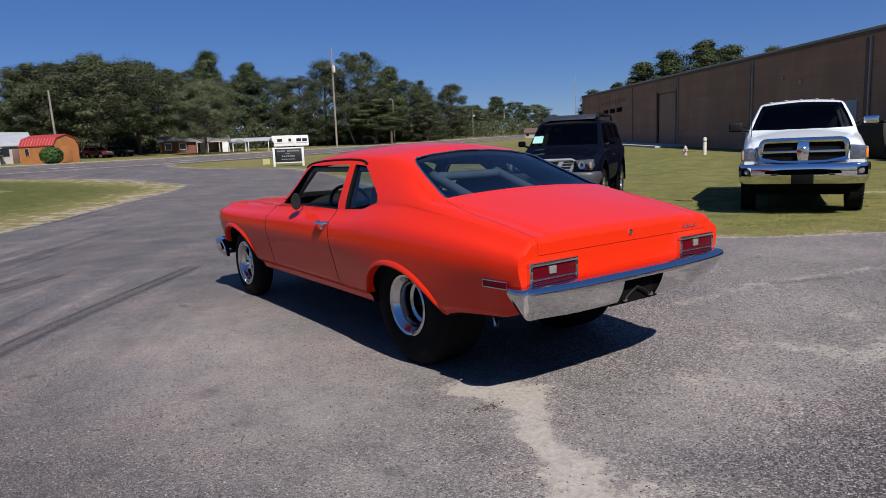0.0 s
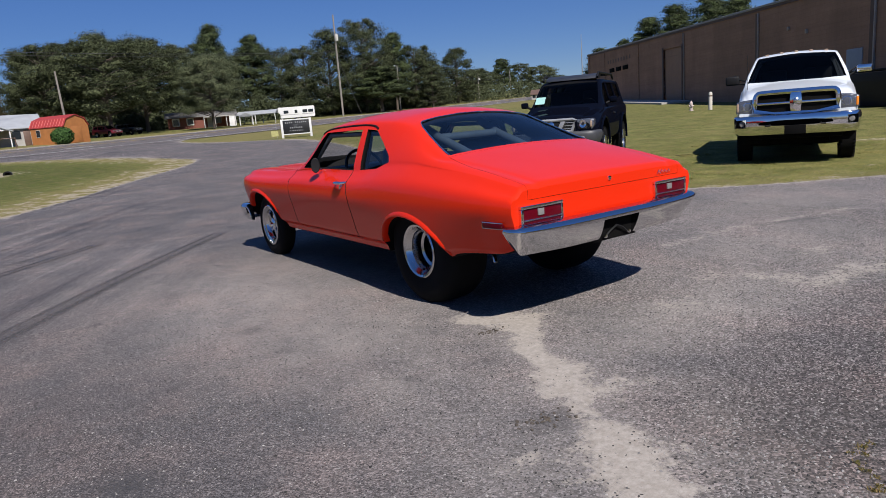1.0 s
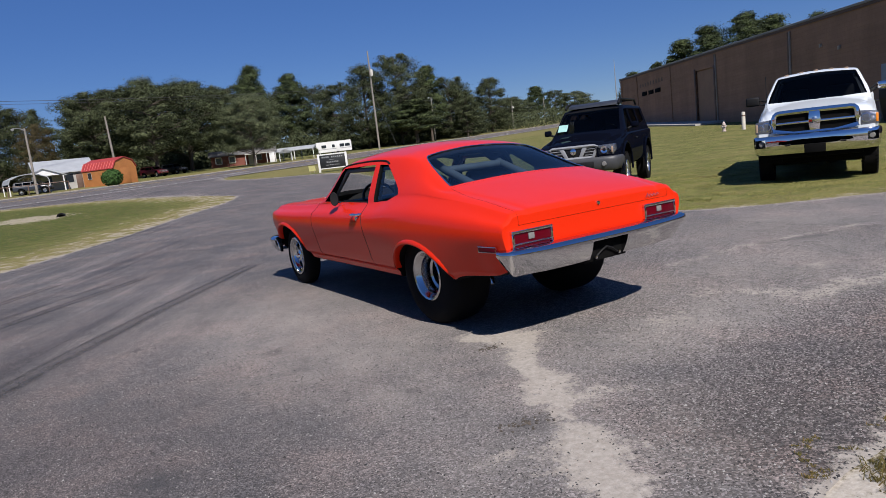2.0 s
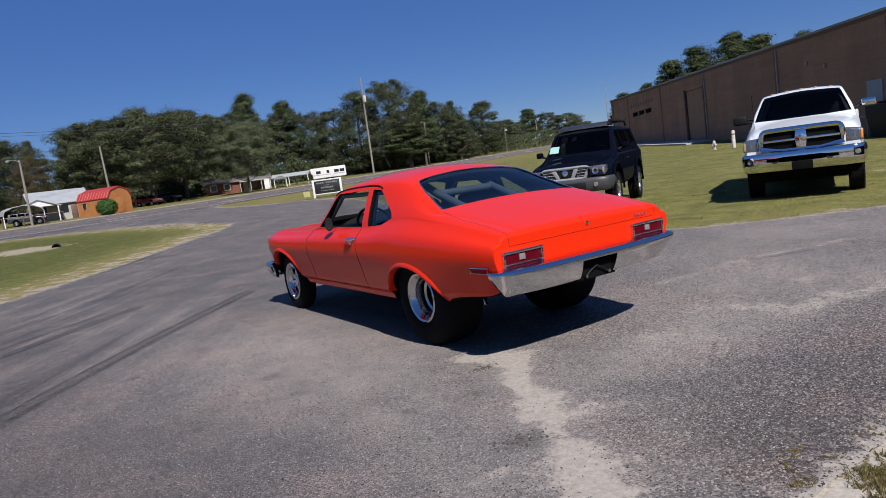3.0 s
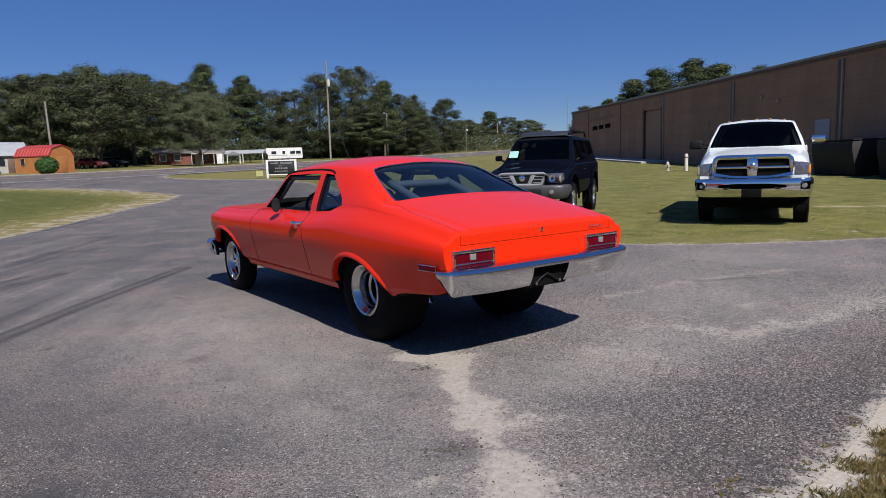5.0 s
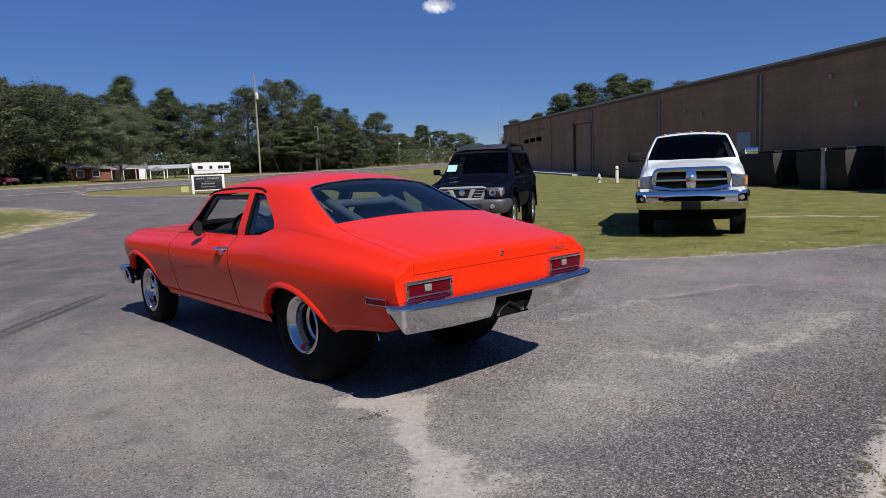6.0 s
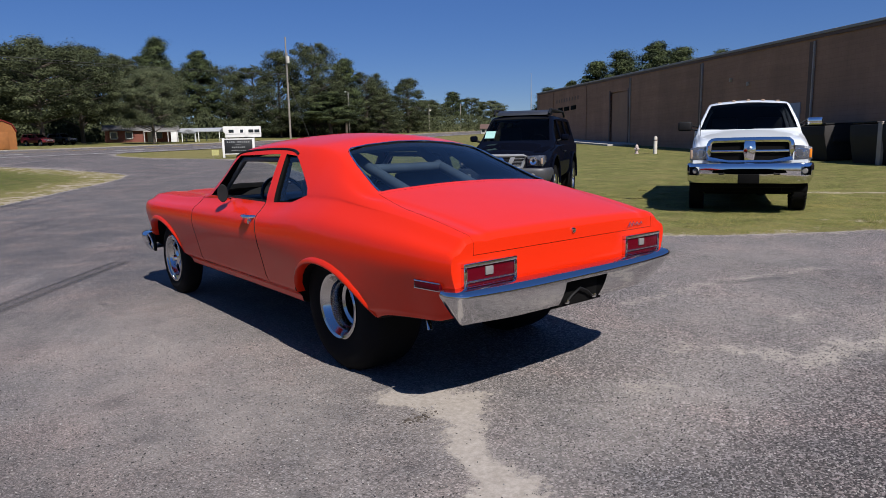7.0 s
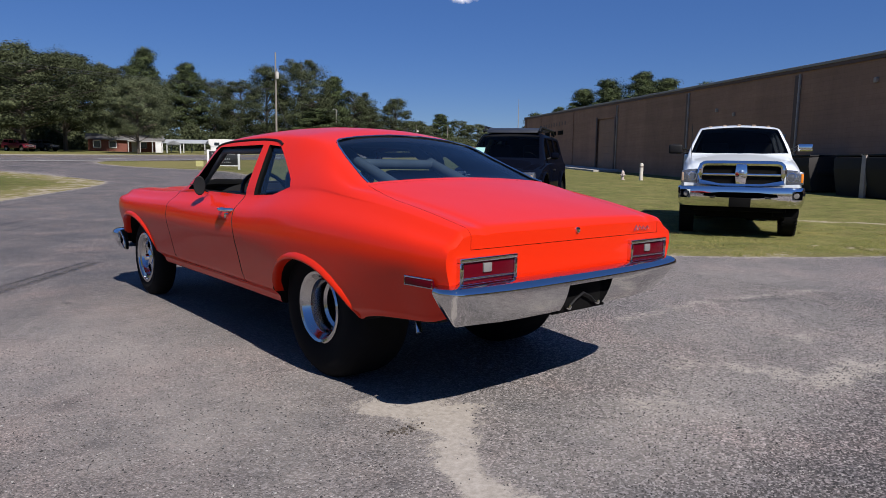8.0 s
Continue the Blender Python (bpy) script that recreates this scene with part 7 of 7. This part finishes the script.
    part("body", prism(smooth_line([(-3.3, 0.55), (3.2, 0.55), (3.3, 0.8), (3.25, 2.7), (3.1, 2.78), (-3.6, 2.78), (-3.7, 2.65), (-3.65, 1.75), (-3.3, 1.4)], 0, True), 0, 2.4, "y", 0.03), RV_WHITE, t, smooth=0)
    for x in (-2.2, -0.3, 1.4, 2.5):
        window(t, x, 1.5, 0.9 if x != -0.3 else 0.5, 0.6, -0.02, 0.05, ALLOY)
    part("stripe", box(-3.2, 3.1, -0.012, 0.0, 1.15, 1.28), GREY_METAL, t)
    part("door", box(0.25, 0.85, -0.03, 0.0, 0.7, 2.4, 0.01), RV_WHITE, t)
    for x in (-0.5, 0.4):
        part("wheel", lathe([(0, -0.1), (0.3, -0.1), (0.34, -0.06), (0.34, 0.06), (0.3, 0.1), (0, 0.1)], "y", 20), RUBBER, t, m=Matrix.Translation((x, 0.15, 0.34)))
    part("drawbar", tube([(-3.3, 1.2, 0.55), (-4.4, 1.2, 0.5)], 0.05, 6), BLACK, t)
    part("jack", tube([(-4.3, 1.2, 0.55), (-4.3, 1.2, -0.05)], 0.04, 6), BLACK, t)
    # parked vehicles under the trees
    build_suv("sport_utility_vehicle", "dark maroon sport utility vehicle parked under the trees", at_ground(11.9, 84.4, -146, 0.78), MAROON, MAROON, False)
    build_suv("sport_utility_vehicle", "dark grey sport utility vehicle parked in the shade", at_ground(14.9, 87.9, -150, 0.78), DARK_PAINT, BLACK, False)
    build_suv("sport_utility_vehicle", "dark sport utility vehicle beside the cream house", at_ground(-0.75, 70.4, -100, 0.72), DARK_PAINT, BLACK, False)
    # far house beside the woods
    fh = gable_house("house", "small pale house with a brown roof by the woods", "house", at_ground(77.6, 81.0, -48, 0.6), 5, 6, 1.5, 1.2, CREAM, BROWN_METAL)
    for x in (-1.8, 1.2):
        window(fh, x, 0.5, 0.9, 0.8, -0.02)
    # pipe fence before the cream house
    f = thing("pipe_fence", "rusty pipe fence along the house yard", "fence", at_ground(-9.0, 66.6, 0))
    ends = [(-0.2 + 1.6 * k, -0.04 * k) for k in range(7)]
    gz = [tz(-9.0 + a, 66.6 + b) - tz(-9.0, 66.6) for a, b in ends]
    for (a, b), z in zip(ends, gz):
        part("post", tube([(a, b, z - 0.3), (a, b, z + 1.0)], 0.04, 8), BROWN_METAL, f)
    part("rail", tube([(a, b, z + 0.95) for (a, b), z in zip(ends, gz)], 0.03, 8), BROWN_METAL, f)
    # small yard card near the sign
    y = thing("yard_card", "small yellow and green yard card on wire legs", "sign", at_ground(13.25, 38.3, -30, 0.7))
    part("card", box(-0.32, 0.32, -0.008, 0.008, 0.25, 0.75), worn("faded_yellow_card", (0.42, 0.40, 0.16), 0.8, 0, 0.25, 6), y)
    for x in (-0.2, 0.2):
        part("leg", tube([(x, 0, -0.1), (x, 0, 0.3)], 0.008, 5), GREY_METAL, y)
    # drain pipe end on the grass island
    p = thing("drain_pipe", "dark corrugated drain pipe end in the grass", "pipe", at_ground(-2.0, 28.9, 84, 0.75))
    part("pipe", lathe([(0.16, -0.6), (0.20, -0.6), (0.20, 0.5), (0.16, 0.5), (0.16, -0.6)], "x", 20, caps=False), BLACK, p, m=Matrix.Translation((0, 0, -0.03)))
    # black discs stand in for the darkness inside the pipe ends
    part("mouth", lathe([(0, 0.38), (0.165, 0.38), (0.165, 0.44), (0, 0.44)], "x", 20), WELL, p, m=Matrix.Translation((0, 0, -0.03)))
    part("mouth", lathe([(0, -0.50), (0.165, -0.50), (0.165, -0.44), (0, -0.44)], "x", 20), WELL, p, m=Matrix.Translation((0, 0, -0.03)))
    part("collar", lathe([(0.20, -0.62), (0.235, -0.62), (0.235, -0.52), (0.20, -0.52)], "x", 20, caps=False), BLACK, p, m=Matrix.Translation((0, 0, -0.03)))


build_far_side()


# ---- grass blades on the lawns ----
def build_grass():
    rng = np.random.default_rng(21)
    lot = LOT
    for name, n, (x0, x1, y0, y1), tall, wide, label in (("lawn_grass", 260000, (4.2, 19, -8, 17), 0.009, 0.004, "short dry-green lawn grass"), ("island_grass", 110000, (-12, 6, 4, 40), 0.010, 0.006, "rough grass on the drive's island")):
        xs, ys = rng.uniform(x0, x1, n), rng.uniform(y0, y1, n)
        edge = line_distance(xs, ys, lot + lot[:1])
        patchy = np.array([noise.noise((x * 0.55, y * 0.55, 3.0)) for x, y in zip(xs, ys)])
        fine = np.array([noise.noise((x * 2.3, y * 2.3, 9.0)) for x, y in zip(xs, ys)])
        far = np.clip((np.hypot(xs, ys) - 9) / 10, 0, 1) if name == "lawn_grass" else np.zeros(n)
        keep = (rng.random(n) > far) & (~inside(xs, ys, lot) | (edge < 0.07 * rng.random(n))) & (edge * (0.8 if name != "island_grass" else 0.17) + patchy * 0.7 + fine * 0.5 + 0.10 > rng.random(n) * 0.55)
        xs, ys, patchy = xs[keep], ys[keep], patchy[keep]
        k = len(xs)
        h = tall * rng.uniform(0.4, 1.5, k) * (1 + 0.5 * patchy)
        a = rng.uniform(0, 2 * math.pi, k)
        lean = rng.uniform(0.2, 1.1, k) * h
        w = wide * rng.uniform(0.6, 1.4, k)
        zs = terrain(xs, ys)
        cx, sx = np.cos(a), np.sin(a)
        v = np.empty((k, 3, 3))
        v[:, 0] = np.column_stack((xs - sx * w, ys + cx * w, zs - 0.004))
        v[:, 1] = np.column_stack((xs + sx * w, ys - cx * w, zs - 0.004))
        v[:, 2] = np.column_stack((xs + cx * lean, ys + sx * lean, zs + h))
        me = bpy.data.meshes.new(name)
        me.from_pydata(v.reshape(-1, 3).tolist(), [], np.arange(3 * k).reshape(-1, 3).tolist())
        me.materials.append(GRASS_BLADE if name == "lawn_grass" else ISLAND_BLADE)
        tagged(new(name, me), label, "grass", kind="stuff")


def blade_material(name, tone):
    m, nt, b = blank(name, 0.8)
    geo = nt.nodes.new("ShaderNodeNewGeometry")
    pos = nt.nodes.new("ShaderNodeTexCoord").outputs["Object"]
    a = ramp(nt, geo.outputs["Random Per Island"], [(0.0, (0.06, 0.085, 0.02)), (0.45, (0.15, 0.165, 0.045)), (0.75, (0.24, 0.235, 0.085)), (1.0, (0.40, 0.36, 0.19))])
    g = ramp(nt, noise_tex(nt, 0.5, 4, 0.6, pos), [(0.35, (0.085, 0.13, 0.028)), (0.65, (0.24, 0.225, 0.085))])
    nt.links.new(mix(nt, 1.0, mix(nt, 0.45, a, g), tone, "MULTIPLY"), b.inputs["Base Color"])
    b.inputs["Specular IOR Level"].default_value = 0.2
    return m


def tufts(name, label, cx, cy, size, per, spread, long, wide, material, rng):
    """Clumps of bent blades, matted along a slow swirl."""
    k = len(cx) * per
    swirl = np.repeat(np.array([3.0 * noise.noise((x * 1.9, y * 1.9, 7.0)) for x, y in zip(cx, cy)]), per)
    size = np.repeat(size, per)
    xs, ys = np.repeat(cx, per) + rng.normal(size=k) * spread * size, np.repeat(cy, per) + rng.normal(size=k) * spread * size
    zs = terrain(xs, ys) + np.where(inside(xs, ys, LOT), 0.012, 0.0)
    a = swirl + rng.normal(size=k) * 1.1
    length = long * rng.uniform(0.3, 1.0, k) * size
    rise = length * rng.uniform(0.10, 0.55, k)
    w = wide * rng.uniform(0.45, 1.0, k)
    ux, uy = np.cos(a), np.sin(a)
    v = np.empty((k, 5, 3))
    v[:, 0] = np.column_stack((xs - uy * w, ys + ux * w, zs - 0.002))
    v[:, 1] = np.column_stack((xs + uy * w, ys - ux * w, zs - 0.002))
    mx, my, mz = xs + ux * length * 0.55, ys + uy * length * 0.55, zs + rise
    v[:, 2] = np.column_stack((mx + uy * w * 0.8, my - ux * w * 0.8, mz))
    v[:, 3] = np.column_stack((mx - uy * w * 0.8, my + ux * w * 0.8, mz))
    v[:, 4] = np.column_stack((xs + ux * length, ys + uy * length, zs + rise * rng.uniform(0.5, 1.2, k)))
    tri = np.array([(0, 1, 2), (0, 2, 3), (3, 2, 4)])
    me = bpy.data.meshes.new(name)
    me.from_pydata(v.reshape(-1, 3), [], (tri[None] + 5 * np.arange(k)[:, None, None]).reshape(-1, 3))
    me.materials.append(material)
    tagged(new(name, me), label, "grass", kind="stuff")


def build_tufts():
    """Matted brown-olive grass past the sandy rim, a few tufts in the asphalt, rough tufts on the lawn's edge."""
    rng = np.random.default_rng(33)
    n = 44000
    cx, cy = rng.uniform(-2.6, 5.0, n), rng.uniform(-6.4, -2.7, n)
    edge = line_distance(cx, cy, LOT + LOT[:1])
    clump = np.array([noise.noise((x * 5.5, y * 5.5, 4.0)) for x, y in zip(cx, cy)])
    keep = ~inside(cx, cy, LOT) & (rng.random(n) < np.exp(-np.clip(edge - 0.35, 0, 9) / 0.35)) & (edge + 0.16 * clump > 0.06 + 0.07 * rng.random(n))
    cx, cy, clump = cx[keep], cy[keep], clump[keep]
    size = rng.uniform(0.6, 1.3, len(cx)) * (1 + 0.5 * clump)
    for tx, ty, spread, m in ((-0.80, -2.885, 0.04, 7), (-0.92, -2.95, 0.03, 4), (-1.0, -3.03, 0.03, 6), (-0.70, -2.98, 0.05, 3), (-0.16, -2.97, 0.05, 7), (0.22, -2.93, 0.05, 8), (-0.42, -3.04, 0.06, 10)):
        cx = np.append(cx, tx + spread * rng.normal(size=m))
        cy = np.append(cy, ty + 0.5 * spread * rng.normal(size=m))
        size = np.append(size, rng.uniform(0.2, 0.45, m))
    tufts("verge_grass", "matted brown-olive grass at the sandy edge", cx, cy, size, 18, 0.020, 0.050, 0.0028, STRAW_BLADE, rng)
    n = 30000
    cx, cy = rng.uniform(4.4, 13.0, n), rng.uniform(-4.0, 7.0, n)
    edge = line_distance(cx, cy, LOT + LOT[:1])
    clump = np.array([noise.noise((x * 1.3, y * 1.3, 14.0)) + 0.6 * noise.noise((x * 4.1, y * 4.1, 2.0)) for x, y in zip(cx, cy)])
    keep = ~inside(cx, cy, LOT) & (edge > 0.04) & (clump + 0.12 > rng.random(n) * (0.35 + 0.16 * edge))
    cx, cy, clump = cx[keep], cy[keep], clump[keep]
    tufts("lawn_tufts", "rough dark tufts in the dry lawn", cx, cy, rng.uniform(0.6, 1.2, len(cx)) * (1 + 0.4 * clump), 12, 0.030, 0.055, 0.0040, GRASS_BLADE, rng)


def build_gravel():
    """Chips worn loose from the asphalt: thick on the coarse stretch, thin on the sand and the old lane."""
    rng = np.random.default_rng(8)
    n = 150000
    at = np.column_stack((rng.uniform(-3.6, 4.2, n), rng.uniform(-3.4, 1.6, n)))
    x, y = at.T
    drift = line_distance(x, y, SAND_LINE)
    dense = np.clip(0.55 + 0.20 * (x + 1.0) - 0.16 * (y + 1.0), 0.34, 1.0) * np.clip((drift - 0.02) / 0.30, 0.05, 1)
    under = (np.abs(x) < 0.9) & (y > -0.7)
    at = at[inside(x, y, LOT) & (rng.random(n) < dense) & ~under]
    n = len(at)
    r = rng.uniform(0.0022, 0.0050, n) * (1 + 0.5 * (rng.random(n) > 0.94)) * (1 + 0.25 * np.clip(-at[:, 1] - 1.6, 0, 1))
    dirs = np.array([(1, 0, 0), (0, 1, 0), (-1, 0, 0), (0, -1, 0), (0, 0, 0.7)])
    jig = dirs[None] * rng.uniform(0.6, 1.35, (n, 5, 1)) + rng.normal(size=(n, 5, 3)) * 0.15
    a = rng.uniform(0, 6.28, n)
    x = jig[:, :, 0] * np.cos(a)[:, None] - jig[:, :, 1] * np.sin(a)[:, None]
    y = jig[:, :, 0] * np.sin(a)[:, None] + jig[:, :, 1] * np.cos(a)[:, None]
    v = np.stack((at[:, :1] + x * r[:, None], at[:, 1:] + y * r[:, None], 0.0122 + np.maximum(0.0, jig[:, :, 2]) * r[:, None]), 2)
    tri = np.array([(0, 1, 4), (1, 2, 4), (2, 3, 4), (3, 0, 4)])
    f = (tri[None] + 5 * np.arange(n)[:, None, None]).reshape(-1, 3)
    me = bpy.data.meshes.new("gravel")
    me.from_pydata(v.reshape(-1, 3), [], f)
    m, nt, b = blank("loose_chips", 0.85)
    geo = nt.nodes.new("ShaderNodeNewGeometry")
    nt.links.new(ramp(nt, geo.outputs["Random Per Island"], [(0.0, (0.018, 0.017, 0.017)), (0.46, (0.045, 0.043, 0.042)), (0.72, (0.16, 0.152, 0.145)), (0.9, (0.26, 0.247, 0.235)), (1.0, (0.32, 0.305, 0.285))]), b.inputs["Base Color"])
    me.materials.append(m)
    tagged(new("gravel", me), "grey stone chips on the worn asphalt", "gravel", kind="stuff")


def build_clods():
    """Dark crumbs of dirt dropped where the sand has broken up."""
    rng = np.random.default_rng(15)
    bm = bmesh.new()
    for cx, cy, sx, sy, n in ((-1.42, -1.92, 0.075, 0.035, 46), (-0.84, -0.86, 0.06, 0.025, 30)):
        for k in range(n):
            x, y, r = cx + sx * rng.normal(), cy + sy * rng.normal(), rng.uniform(0.003, 0.009)
            got = bmesh.ops.create_icosphere(bm, subdivisions=1, radius=r, matrix=Matrix.Translation((x, y, 0.012 + 0.25 * r)) @ Matrix.Rotation(6.28 * rng.random(), 4, "Z") @ Matrix.Diagonal((1.4, 0.9, 0.6, 1)))
            for v in got["verts"]:
                v.co += Vector(rng.normal(size=3) * r * 0.16)
    clods = part("dirt_clods", bm, worn("dark_crumbled_dirt", (0.085, 0.07, 0.055), 0.95, 0, 0.45, 30, 200, 0.4), smooth=0)
    tagged(clods, "dark crumbs of dirt on the drifted sand", "dirt", kind="stuff")


GRASS_BLADE = blade_material("grass_blades", (0.95, 0.87, 0.80))
STRAW_BLADE = blade_material("straw_blades", (0.58, 0.40, 0.36))
ISLAND_BLADE = blade_material("green_grass_blades", (0.72, 0.84, 0.5))
build_gravel()
build_clods()
build_grass()
build_tufts()
